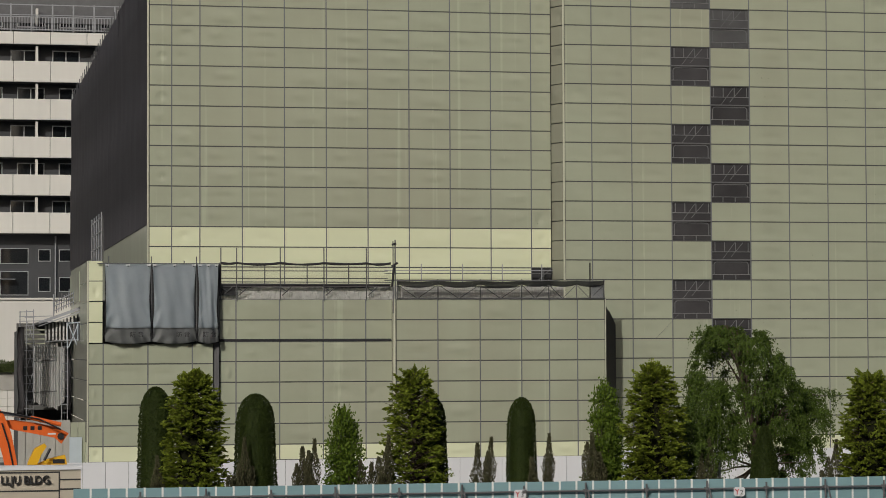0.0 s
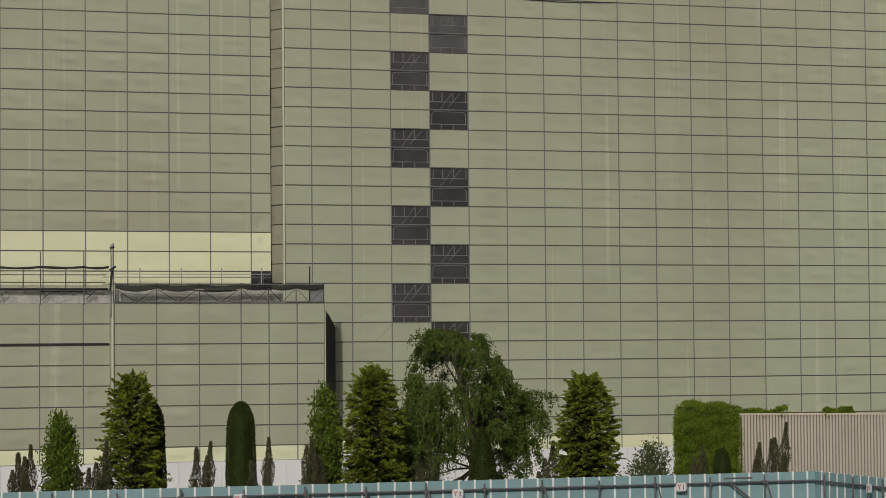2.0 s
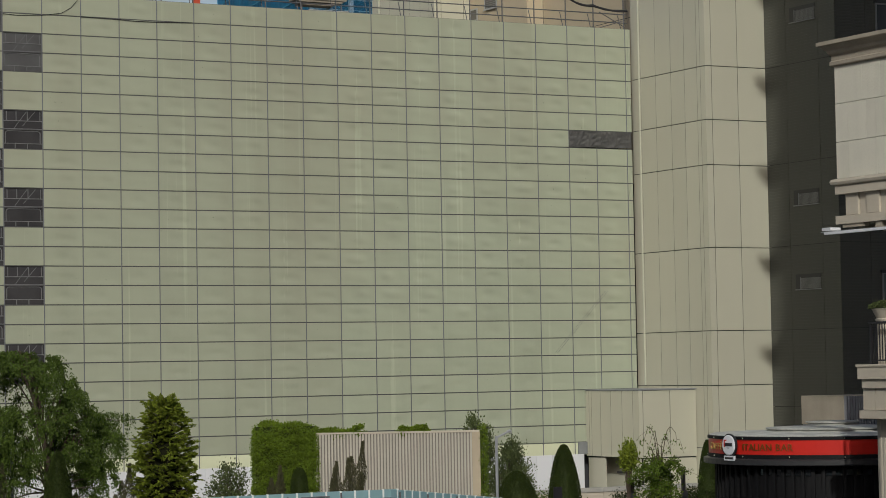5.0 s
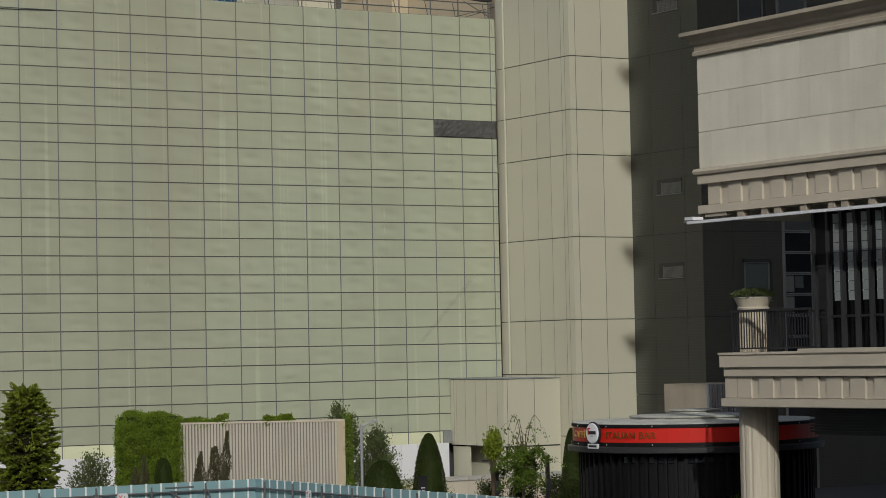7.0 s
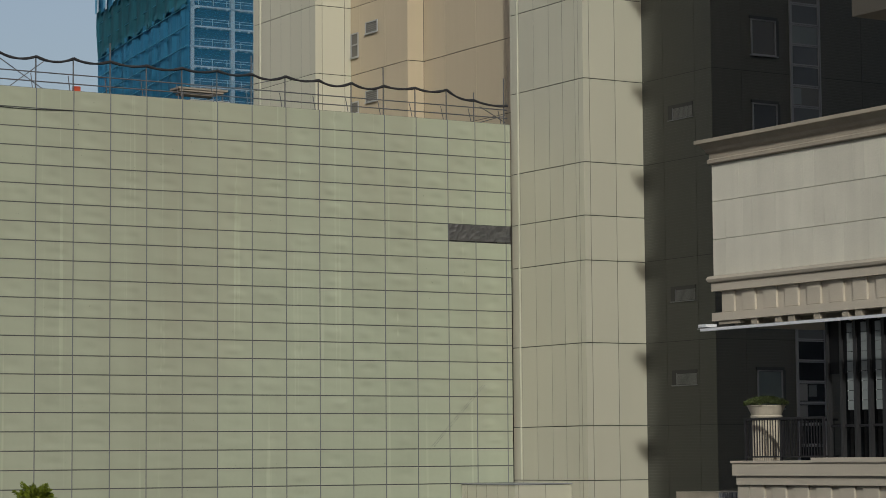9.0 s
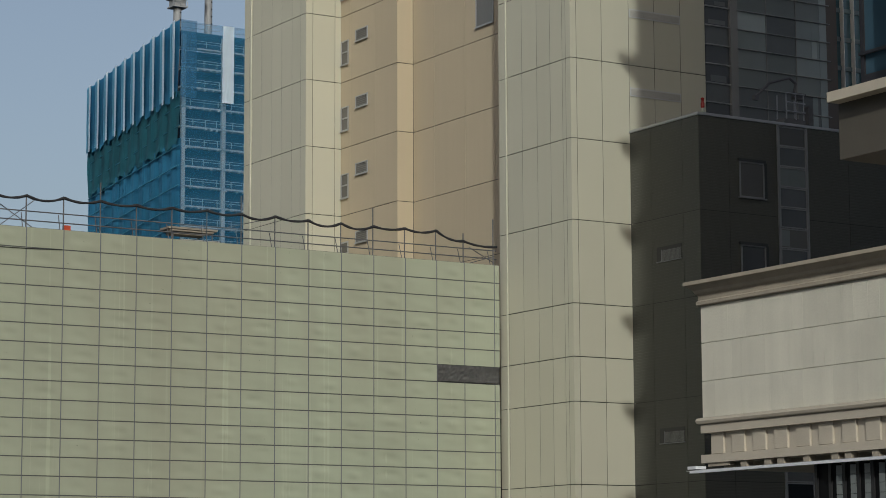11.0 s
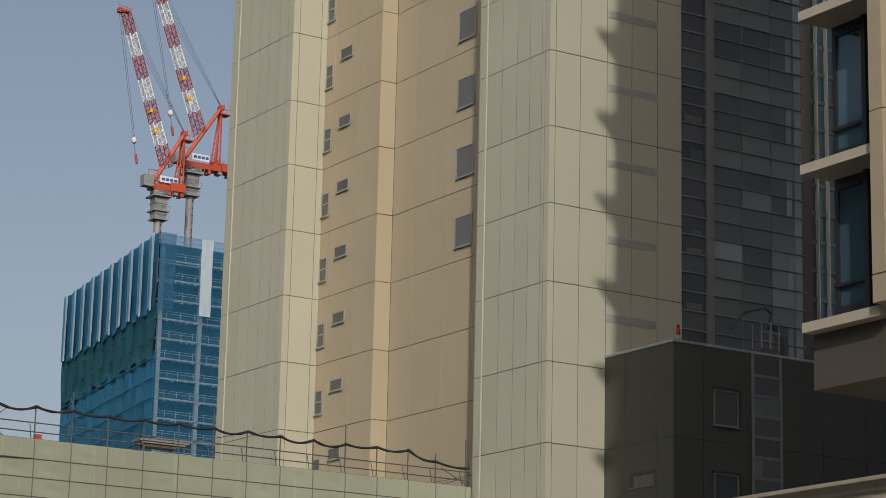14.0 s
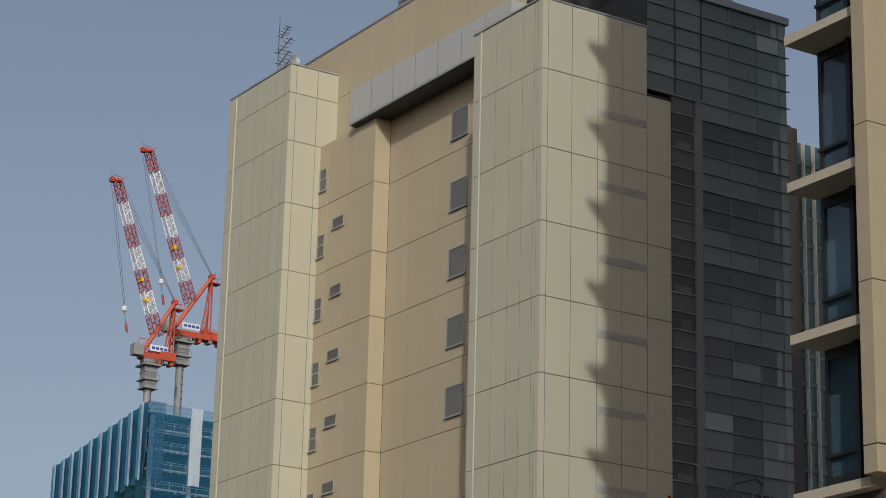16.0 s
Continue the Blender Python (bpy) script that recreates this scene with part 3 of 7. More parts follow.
for z, yy in ((10.22, 98.22), (10.08, 98.9), (9.77, 98.9), (9.6, 98.22), (9.52, 98.22)):
    part("rail", rods([((11.3, yy, z), (18.4, yy, z))], 0.022), PIPE_DARK, rl)
m = bmesh.new()
swag(m, [(x, 98.2, 10.38) for x in (11.3, 11.98, 13.78, 15.6, 17.38, 18.4)], 0.05, 0.05, random.Random(1))
hose(m, [(11.3, 98.2, 10.38), (11.27, 98.2, 9.5), (11.2, 98.2, 8.3), (11.15, 98.2, 7.3)], 0.05)
part("rolled_mesh", m, MESH_ROLL, rl, "rolled black mesh")
part("toe_board", boxes((11.3, 18.4, 98.3, 98.33, 9.40, 9.52)), MESH_DARK, rl)
for x in tall:
    part("bracket", rods([((x, 98.22, 9.38), (x + 0.32, 98.4, 9.2))], 0.02), PIPE_DARK, rl)
    part("bracket", rods([((x + 0.45, 98.22, 9.38), (x + 0.1, 98.4, 9.05))], 0.02), PIPE_DARK, rl)
part("wrapped_net", boxes((11.28, 11.95, 98.35, 98.38, 9.05, 9.4)), MESH_ROLL, rl)
tp = thing("scaffold_post", "tall paired pipe posts tied with black mesh", "post")
part("return_strip", boxes((18.488, 18.5, 98.07, 98.36, 2.3, 8.85)), POST_WHITE, tp)
part("pipe", rods([((18.46, 97.99, 8.3), (18.46, 97.99, 11.3))], 0.022), PIPE_DARK, tp)
part("pipe", rods([((18.56, 98.05, 8.6), (18.56, 98.05, 11.35))], 0.028), PIPE_DARK, tp)
for a, b in (((18.4, 98.02, 10.25), (18.66, 98.02, 10.4)), ((18.42, 98.02, 11.15), (18.6, 98.02, 11.2)), ((18.42, 98.0, 9.4), (18.5, 98.0, 10.3))):
    part("tie", rods([(a, b)], 0.05), MESH_ROLL, tp)

# railing over the outer part
rr = thing("scaffold_rail", "pipe railing with sagging black net and diagonal struts", "railing")
xs_front = [18.62, 20.35, 22.15, 23.93, 25.1, 26.3, 27.5]
for x in xs_front:
    part("post", rods([((x, 97.95, 8.86), (x, 97.95, 9.72))], 0.024), PIPE_DARK, rr)
for a, b in zip(xs_front[:-1], xs_front[1:]):
    part("strut", rods([((a, 97.95, 9.5), ((a + b) / 2, 98.0, 8.92))], 0.016), PIPE_DARK, rr)
    part("strut", rods([((b, 97.95, 9.5), ((a + b) / 2, 98.0, 8.92))], 0.016), PIPE_DARK, rr)
part("rail", rods([((18.6, 97.95, 9.66), (27.55, 97.95, 9.66))], 0.022), PIPE_DARK, rr)
part("rail", rods([((18.6, 97.95, 8.93), (27.55, 97.95, 8.93))], 0.03), PIPE_DARK, rr)
m = bmesh.new()
rng = random.Random(2)
for a, b in zip(xs_front[:-1], xs_front[1:]):
    n, drop = 12, (0.15 if b < 25 else 0.10)
    for k in range(n):
        u0, u1 = k / n, (k + 1) / n
        s0, s1 = drop * 4 * u0 * (1 - u0), drop * 4 * u1 * (1 - u1)
        x0, x1 = a + (b - a) * u0, a + (b - a) * u1
        v = [m.verts.new(p) for p in ((x0, 97.93, 9.60 - s0 * 0.95 - 0.10), (x1, 97.93, 9.60 - s1 * 0.95 - 0.10), (x1, 97.9, 9.66 - s1 * 0.25), (x0, 97.9, 9.66 - s0 * 0.25))]
        m.faces.new(v)
bmesh.ops.solidify(m, geom=list(m.faces), thickness=0.02)
SAG_NET = surface("black safety net", (0.028, 0.028, 0.03), var=0.3, scale=3, rough=0.9)
SAG_NET.node_tree.nodes["Principled BSDF"].inputs["Alpha"].default_value = 0.93
part("net", m, SAG_NET, rr, "sagging black safety net")
part("net_corner", boxes((26.95, 27.5, 97.98, 98.0, 8.95, 9.5)), TARP_HEM, rr, "grey plastic sheet at the rail corner")
for x in (20.2, 22.0, 23.75, 25.5):
    part("rear_post", rods([((x, 100.7, 8.8), (x, 100.7, 10.45))], 0.024), PIPE, rr)
for z in (10.18, 10.05, 9.75):
    part("rear_rail", rods([((18.6, 100.7, z), (26.0, 100.7, z))], 0.02), PIPE_DARK if z < 10.1 else PIPE, rr)
part("rear_post", rods([((27.02, 98.4, 8.9), (27.02, 98.4, 10.45))], 0.03), BLACK_METAL, rr)

# railing along the roof of the tall wall
SHEER = surface("sheer black net", (0.03, 0.03, 0.033), var=0.2, scale=2, rough=0.9, bump=0)
SHEER.node_tree.nodes["Principled BSDF"].inputs["Alpha"].default_value = 0.07
part("sheer_net", boxes((18.62, 27.52, 97.915, 97.92, 8.95, 9.62)), SHEER, rr, "sheer black net")
part("sheer_net", boxes((11.3, 18.4, 98.19, 98.195, 9.55, 10.36)), SHEER, rl, "sheer black net")
tr = thing("roof_rail", "pipe guard rail with drooping black net along the scaffold top", "railing")
rng = random.Random(9)
px = steps(27.71, 1.8, 20) + [63.52, 65.3]
highs = {k: 24.95 + (0.85 if k % 4 == 1 else 0.0) for k in range(len(px))}
for k, x in enumerate(px):
    part("post", rods([((x, B_Y + 0.1, 23.3), (x, B_Y + 0.1, highs[k]))], 0.034), PIPE_DARK, tr)
    part("stay", rods([((x - 0.15, B_Y + 0.1, 23.4), (x - 0.08, B_Y + 0.5, 24.2))], 0.022), PIPE_DARK, tr)
for z in (24.2, 23.78):
    part("rail", rods([((26.5, B_Y + 0.12, z), (65.5, B_Y + 0.12, z))], 0.03), PIPE_DARK, tr)
m = bmesh.new()
pts = [(x, B_Y + 0.05, 24.93 + rng.uniform(-0.05, 0.04)) for x in px[:-2]] + [(63.5, B_Y + 0.05, 24.55), (65.5, B_Y + 0.05, 24.4)]
swag(m, pts, 0.17, 0.062, rng, 12)
part("rolled_net", m, MESH_ROLL, tr, "drooping black rolled net")
part("brace", rods([((39.2, B_Y + 0.6, 23.5), (40.9, B_Y + 0.6, 24.8)), ((40.9, B_Y + 0.6, 23.5), (38.6, B_Y + 0.6, 24.9)), ((50.6, B_Y + 0.5, 24.3), (52.9, B_Y + 0.4, 24.9)), ((64.0, B_Y + 0.3, 24.3), (65.5, B_Y + 0.3, 23.6)), ((64.0, B_Y + 0.3, 23.5), (65.5, B_Y + 0.3, 23.95))], 0.022), PIPE_DARK, tr)
part("drum", boxes((42.15, 42.45, B_Y + 0.05, B_Y + 0.3, 23.45, 23.68)), CRANE_RED, tr, "small orange lamp box")
BOARD = surface("weathered grey-brown board", (0.27, 0.235, 0.19), var=0.2, scale=2, rough=0.8, bump=0.3)
deck = thing("roof_stack", "stack of weathered grey-brown boards on the demolition roof", "stack")
part("board", boxes((48.6, 51.2, 103.2, 104.2, 24.42, 24.52)), BOARD, deck)
part("board", boxes((48.9, 50.6, 103.4, 104.2, 24.2, 24.3), (48.7, 51.0, 103.25, 104.1, 24.32, 24.40)), BOARD, deck)
part("base", boxes((49.2, 51.3, 103.2, 104.4, 23.1, 23.95)), CONCRETE, deck)
part("leg", rods([((48.9, 103.4, 23.1), (48.9, 103.4, 24.4)), ((51.0, 103.4, 23.1), (51.0, 103.4, 24.4)), ((48.9, 104.1, 23.1), (51.0, 104.1, 24.4))], 0.04), PIPE_DARK, deck)


# ---- beige tower block ----
R_Z = [0.0, 2.7, 5.67, 8.27, 12.23, 16.19, 18.35, 20.93, 25.0, 29.02, 33.01, 36.98, 40.95, 44.89, 48.86, 53.13, 57.0]
L_Z = [0.0, 8.27, 16.19, 20.93, 25.0, 29.02, 33.01, 36.97, 40.93, 44.92, 48.88, 53.13, 57.12, 60.25, 62.07]


def clad(parent, name, material, xs, zs, face="front", at=0.0, gap=0.026, skip=None):
    """Cladding panels on a face: 'front' looks to -y at y=at, 'side' looks to -x at x=at (xs are then y values)."""
    for q in xs[1:-1] if material is PANEL_GREY else ():
        span = (q - 0.006, q + 0.006, at + 0.002, at + 0.05) if face == "front" else (at + 0.002, at + 0.05, q - 0.006, q + 0.006)
        part("joint", boxes((*span, zs[0], zs[-1])), SEALANT, parent)
    kinds = {}
    for i in range(len(xs) - 1):
        for j in range(len(zs) - 1):
            if skip and skip(i, j):
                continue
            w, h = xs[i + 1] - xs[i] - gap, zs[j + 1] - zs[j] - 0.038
            key = (round(w, 3), round(h, 3))
            if key not in kinds:
                bm = bmesh.new()
                raised_panel(bm, w, h, 0.04, 0.002)
                kinds[key] = mesh_of(name, bm, material)
            if face == "front":
                piece(name, kinds[key], parent, xs[i] + gap / 2, at, zs[j] + 0.019)
            else:
                piece(name, kinds[key], parent, at, xs[i + 1] - gap / 2, zs[j] + 0.019, turn=-math.pi / 2)


def side_window(parent, x, y0, y1, z0, z1, glass, casing=None, name="window", split=None, louvre=0, proud=0.05, vent=False):
    """A framed window on a face that looks to -x."""
    casing = casing or ALU
    f = 0.07
    w = part(name, boxes((x - proud, x, y0, y1, z0, z0 + f), (x - proud, x, y0, y1, z1 - f, z1), (x - proud, x, y0, y0 + f, z0 + f, z1 - f), (x - proud, x, y1 - f, y1, z0 + f, z1 - f)), casing, parent)
    part("pane", boxes((x - 0.015, x - 0.004, y0 + f, y1 - f, z0 + f, z1 - f)), glass, w)
    if split:
        part("transom", boxes((x - proud, x - 0.016, y0 + f, y1 - f, z0 + (z1 - z0) * split - 0.04, z0 + (z1 - z0) * split + 0.04)), casing, w)
    if louvre:
        b = bmesh.new()
        for k in range(louvre):
            z = z0 + f + (z1 - z0 - 2 * f) * (k + 0.5) / louvre
            box(b, x - 0.035, x - 0.018, y0 + f, y1 - f, z - 0.012, z + 0.02)
        part("louvre", b, LOUVRE, w)
    part("sill", boxes((x - proud - 0.05, x - proud + 0.002, y0 - 0.03, y1 + 0.03, z0 - 0.05, z0 + 0.02)), casing, w)
    return w


def front_window(parent, y, x0, x1, z0, z1, glass, casing=None, name="window", louvre=0, depth=0.06, blade=None):
    """A framed window on a face that looks to -y."""
    casing = casing or ALU
    f = 0.06
    w = part(name, boxes((x0, x1, y - depth, y, z0, z0 + f), (x0, x1, y - depth, y, z1 - f, z1), (x0, x0 + f, y - depth, y, z0 + f, z1 - f), (x1 - f, x1, y - depth, y, z0 + f, z1 - f)), casing, parent)
    part("pane", boxes((x0 + f, x1 - f, y - 0.015, y - 0.004, z0 + f, z1 - f)), glass, w)
    if louvre:
        b = bmesh.new()
        for k in range(louvre):
            z = z0 + f + (z1 - z0 - 2 * f) * (k + 0.5) / louvre
            box(b, x0 + f, x1 - f, y - 0.04, y - 0.018, z - 0.012, z + 0.02)
        part("louvre", b, blade or LOUVRE, w)
    return w


tower = thing("tower_block", "beige panel-clad tower block with a tan recess and dark glazed wing", "building")
for span in ((65.86, 74.1, 94.36, 100.7, 0, 53.3), (65.86, 72.5, 94.36, 100.7, 53.3, 56.93), (65.81, 69.3, 121.26, 129.05, 0, 62.0), (69.21, 82.2, 100.7, 129.0, 0, 64.1), (68.15, 69.3, 114.75, 121.26, 0, 57.0)):
    part("body", boxes(span), JOINT, tower)
clad(tower, "panel", PANEL_GREY, [65.8, 66.16, 67.68, 69.34, 70.91, 72.55, 74.13], R_Z, face="front", at=94.3, skip=lambda i, j: i == 5 and j == 15)
clad(tower, "panel", PANEL_GREY, [94.3, 94.72, 95.01, 96.07, 97.24, 98.58, 99.9, 100.12, 100.72], R_Z, face="side", at=65.8)
clad(tower, "panel", PANEL_GREY, [65.75, 66.2, 67.69, 68.12], L_Z[:13], face="front", at=121.2)
clad(tower, "panel", PANEL_GREY, [65.75, 66.2, 67.69, 69.17], L_Z[12:], face="front", at=121.2)
clad(tower, "panel", PANEL_GREY, [121.2, 121.87, 122.94, 124.24, 125.49, 126.83, 127.96, 128.42, 129.1], L_Z, face="side", at=65.75)
clad(tower, "tile_panel", TILE_TAN, [114.69, 117.2, 120.1, 121.2], L_Z[2:13], face="side", at=68.09)
clad(tower, "tile_panel", TILE_TAN, [68.09, 69.14], L_Z[2:13], face="front", at=114.69)
clad(tower, "tile_panel", TILE_TAN, [100.75, 103.1, 106.2, 109.2, 112.4, 114.69], L_Z[2:13] + [60.5, 64.15], face="side", at=69.15)
clad(tower, "tile_panel", TILE_TAN, [114.69, 117.2, 119.9, 122.6, 125.0, 128.9], [57.12, 60.5, 64.15], face="side", at=69.15)
part("coping", boxes((69.1, 69.5, 94.5, 129.0, 64.15, 64.28)), ALU, tower)
part("coping", boxes((65.74, 66.1, 94.26, 100.76, 57.0, 57.1), (66.1, 72.55, 94.26, 94.6, 57.0, 57.1)), ALU, tower)
part("coping", boxes((65.7, 66.05, 121.15, 129.12, 62.07, 62.17), (66.05, 69.2, 121.15, 121.5, 62.07, 62.17)), ALU, tower)
part("downpipe", boxes((65.74, 65.80, 99.98, 100.06, 5.7, 56.98)), POST_WHITE, tower, "pale square downpipe")
part("downpipe", boxes((65.69, 65.75, 128.12, 128.22, 16.0, 62.05)), POST_WHITE, tower, "pale square downpipe")
# grey metal beam at the top of the recess
# Dark plate that puts the shade under the beam into colour
part("beam_soffit", boxes((67.8, 69.1, 100.2, 117.0, 57.12, 57.19)), MULLION, tower)
beam = part("crown_beam", boxes((67.7, 69.1, 108.72, 117.1, 57.2, 59.45)), BEAM, tower, "pale grey ribbed metal crown beam")
part("crown_beam", boxes((67.7, 69.1, 100.1, 108.68, 57.2, 59.45)), BEAM, tower, "pale grey ribbed metal crown beam")
for k in range(1, 7):
    yy = 100.1 + 17.0 * k / 7
    part("seam", boxes((67.692, 67.7, yy - 0.02, yy + 0.02, 57.22, 59.43)), LOUVRE, beam)
part("lower_lip", boxes((67.66, 67.698, 100.1, 117.1, 57.2, 57.32)), ALU, beam)
part("mechanical_louvre", boxes(*[(69.9, 74, 110.0, 115.6, 64.3 + 0.22 * k, 64.42 + 0.22 * k) for k in range(9)], (70.1, 74, 110.2, 115.4, 64.1, 66.2)), PIPE, tower)
GLASS_BAY = glazing("dark grey window glass", (0.085, 0.082, 0.074), rough=0.35)
# small windows of the recess
for k, z in enumerate((20.93, 25.0, 29.02, 33.01, 36.97, 40.93, 44.92, 48.88, 53.13)):
    side_window(tower, 68.08, 120.25, 121.12, z + 1.0, z + 2.45, GLASS_BAY, split=0.52)
    if k:
        side_window(tower, 68.08, 118.0, 119.4, z - 1.83, z - 1.13, GLASS_BAY, louvre=5)
    if k > 3:
        side_window(tower, 69.14, 106.25, 108.0, z + 0.72, z + 2.46, LOUVRE, casing=ALU, louvre=14)
# slot windows on the shaded front
SLOT = surface("pale slot blade", (0.42, 0.41, 0.37), var=0.1, rough=0.5)
for z in (16.19, 20.93, 25.0, 29.02, 33.01, 36.98, 40.95, 44.89, 48.86):
    front_window(tower, 94.29, 69.36, 72.52, z + 2.42, z + 2.86, LOUVRE, BEAM, louvre=8, depth=0.03, blade=SLOT)

TRANSOM = surface("grey transom", (0.30, 0.305, 0.305), var=0.1, rough=0.45)
# glazed wing of the tower
wing = thing("glazed_wing", "dark curtain-walled wing of the tower block", "building")
part("body", boxes((74.2, 82.1, 94.42, 100.6, 0, 53.5), (72.6, 82.1, 94.46, 100.6, 53.66, 59.6)), SHADE_WALL, wing)
part("pier", boxes((75.74, 76.2, 94.22, 94.42, 0, 53.5)), LOUVRE, wing)
part("soffit", boxes((72.6, 76.3, 94.25, 94.42, 53.52, 53.60)), LOUVRE, wing)
part("parapet", boxes((72.5, 82.4, 94.2, 94.5, 59.55, 59.95), (82.1, 82.4, 94.5, 100.6, 59.55, 59.95)), ALU, wing)
part("roof_box", boxes((77.0, 80.0, 96.0, 100.0, 59.6, 61.0)), ALU, wing)
GLASS_NIGHT = glazing("deep recess glass", (0.075, 0.08, 0.085), rough=0.2)
rng = random.Random(21)
glass_x = [76.25, 78.17, 80.15, 81.75, 82.25]
levels = [59.56 - 0.995 * k for k in range(0, 46)]
panes = {}


def pane_at(x0, x1, z0, z1, mat):
    key = (round(x1 - x0, 2), mat.name)
    if key not in panes:
        bm = bmesh.new()
        box(bm, 0, x1 - x0 - 0.02, 0, 0.02, 0, z1 - z0 - 0.012)
        panes[key] = mesh_of("pane", bm, mat)
    piece("pane", panes[key], wing, x0 + 0.01, 94.36, z0 + 0.006)


for k in range(len(levels) - 1):
    z1, z0 = levels[k], levels[k + 1]
    cols_ = glass_x if k >= 6 else [72.6, 74.45] + glass_x
    for x0, x1 in zip(cols_, cols_[1:]):
        # End bay and its band are paler: a reflection put into the glass colour
        end_bay = x0 > 81.7
        lit = rng.random() < 0.025 or (k in (23, 24) and (x0 < 77 or x0 > 80))
        pane_at(x0, x1, z0, z1, GLASS_PALE if end_bay or lit else GLASS_TEAL if k < 6 else GLASS_CURTAIN if k % 4 in (1, 2) else GLASS_DEEP)
        if x0 == 80.15 and k % 4 in (0, 3):
            part("blind_edge", boxes((81.2, 81.55, 94.345, 94.355, z0 + 0.05, z1 - 0.05)), GLASS_PALE, wing)
    if k >= 6:
        pane_at(74.2, 75.72, z0, z1, GLASS_NIGHT if rng.random() < 0.7 else GLASS_DEEP)
        if rng.random() < 0.45:
            q = rng.uniform(0.15, 0.6)
            part("inner_panel", boxes((74.3 + rng.uniform(0, 0.6), 75.5, 94.35, 94.356, z0 + 0.1, z0 + 0.1 + q)), GLASS_DEEP, wing)
    x_from = 72.6 if k < 6 else 76.2
    part("transom", boxes((x_from, 82.42, 94.27, 94.36, z1 - 0.020, z1 + 0.020)), TRANSOM, wing)
    if k >= 6:
        part("transom", boxes((74.15, 75.74, 94.28, 94.36, z1 - 0.03, z1 + 0.03)), TRANSOM, wing)
for x in (74.45, 76.25):
    part("mullion", boxes((x - 0.03, x + 0.03, 94.3, 94.36, 53.7, 59.5)), MULLION, wing)
for x in (78.17, 80.15):
    part("mullion", boxes((x - 0.025, x + 0.025, 94.32, 94.36, 14, 59.5)), LOUVRE, wing)

# Brown darkened so the colour itself holds the slab's shade
BROWN = surface("brown cladding with shade in colour", (0.075, 0.062, 0.055), var=0.1)
# brown slab and glass tower far behind
far = thing("glass_tower", "blue glass tower with white fins beside a brown slab, far behind", "building")
part("slab", boxes((121.9, 123.1, 140, 150, 0, 76.2)), BROWN, far, "brown slab darkened for shade")
part("glass", boxes((123.1, 140, 142, 160, 0, 76.0)), glazing("teal glass", (0.05, 0.11, 0.13)), far)
b = [boxes((x, x + 0.085, 141.6, 142.0, 0, 76)) for x in (124.1, 125.2, 126.3, 127.4, 128.5, 129.6)]
for q in b:
    part("fin", q, WHITE_PAINT, far)
TEAL_GREY = surface("teal-grey spandrel", (0.10, 0.15, 0.17), var=0.1)
for k in range(24):
    part("spandrel", boxes((123.1, 130, 141.9, 142.0, 20 + 2.35 * k, 20.35 + 2.35 * k)), TEAL_GREY, far)

# roof aerials on the tower
an = thing("roof_aerial", "thin steel aerial mast with crossed antennas on the tower roof", "antenna")
part("mast", rods([((66.5, 124.3, 62.0), (66.5, 124.3, 66.4))], 0.03), PIPE_DARK, an)
part("mast", rods([((66.6, 123.7, 62.0), (66.6, 123.7, 65.4))], 0.045), PIPE, an)
for z, h in ((65.25, 0.5), (64.3, 0.9), (63.5, 0.7), (62.9, 1.0)):
    part("boom", rods([((66.6, 123.7 - h, z + 0.25), (66.6, 123.7 + h, z - 0.25))], 0.032), PIPE_DARK, an)
    for q in (-0.8, -0.4, 0.1, 0.5, 0.9):
        part("rod", rods([((66.6 - 0.3, 123.7 + q * h, z - 0.25 * q), (66.6 + 0.3, 123.7 + q * h, z - 0.25 * q))], 0.022, 4), PIPE_DARK, an)
dish = thing("satellite_dish", "grey round satellite dish on the tower roof", "dish")
d = lathe([(0.05, 0.0), (0.35, 0.06), (0.6, 0.2), (0.62, 0.22), (0.35, 0.1), (0.05, 0.04)], 20)
bmesh.ops.rotate(d, verts=d.verts, cent=(0, 0, 0), matrix=Matrix.Rotation(radians(75), 3, "X"))
p = part("bowl", d, PIPE, dish)
p.location, p.scale = (66.3, 121.9, 62.6), (0.62, 0.62, 0.62)
part("stand", rods([((66.3, 121.95, 62.0), (66.3, 121.95, 62.7))], 0.05), PIPE, dish)


# ---- dark ribbed building in the shade ----
dark = thing("dark_building", "dark olive ribbed-metal building in shade", "building")
part("body", boxes((69.37, 95, 88.87, 94.2, 0, 29.5)), JOINT, dark)
d_rows = [0.0, 4.6, 8.25, 12.24, 16.2, 20.91, 25.0, 29.55]


def ribbed(w, h, pitch=0.14):
    """A siding panel facing -y with horizontal grooves."""
    bm = bmesh.new()
    n = max(1, round(h / pitch))
    prof = []
    for k in range(n):
        z = h * k / n
        prof += [(0.0, z), (0.001, z + h / n - 0.028), (0.009, z + h / n - 0.020)]
    prof.append((0.0, h))
    for (a, za), (b, zb) in zip(prof, prof[1:]):
        bm.faces.new([bm.verts.new(p) for p in ((0, a, za), (w, a, za), (w, b, zb), (0, b, zb))])
    for x in (0, w):
        bm.faces.new([bm.verts.new(p) for p in ((x, 0, 0), (x, 0, h), (x, 0.06, h), (x, 0.06, 0))])
    return bm


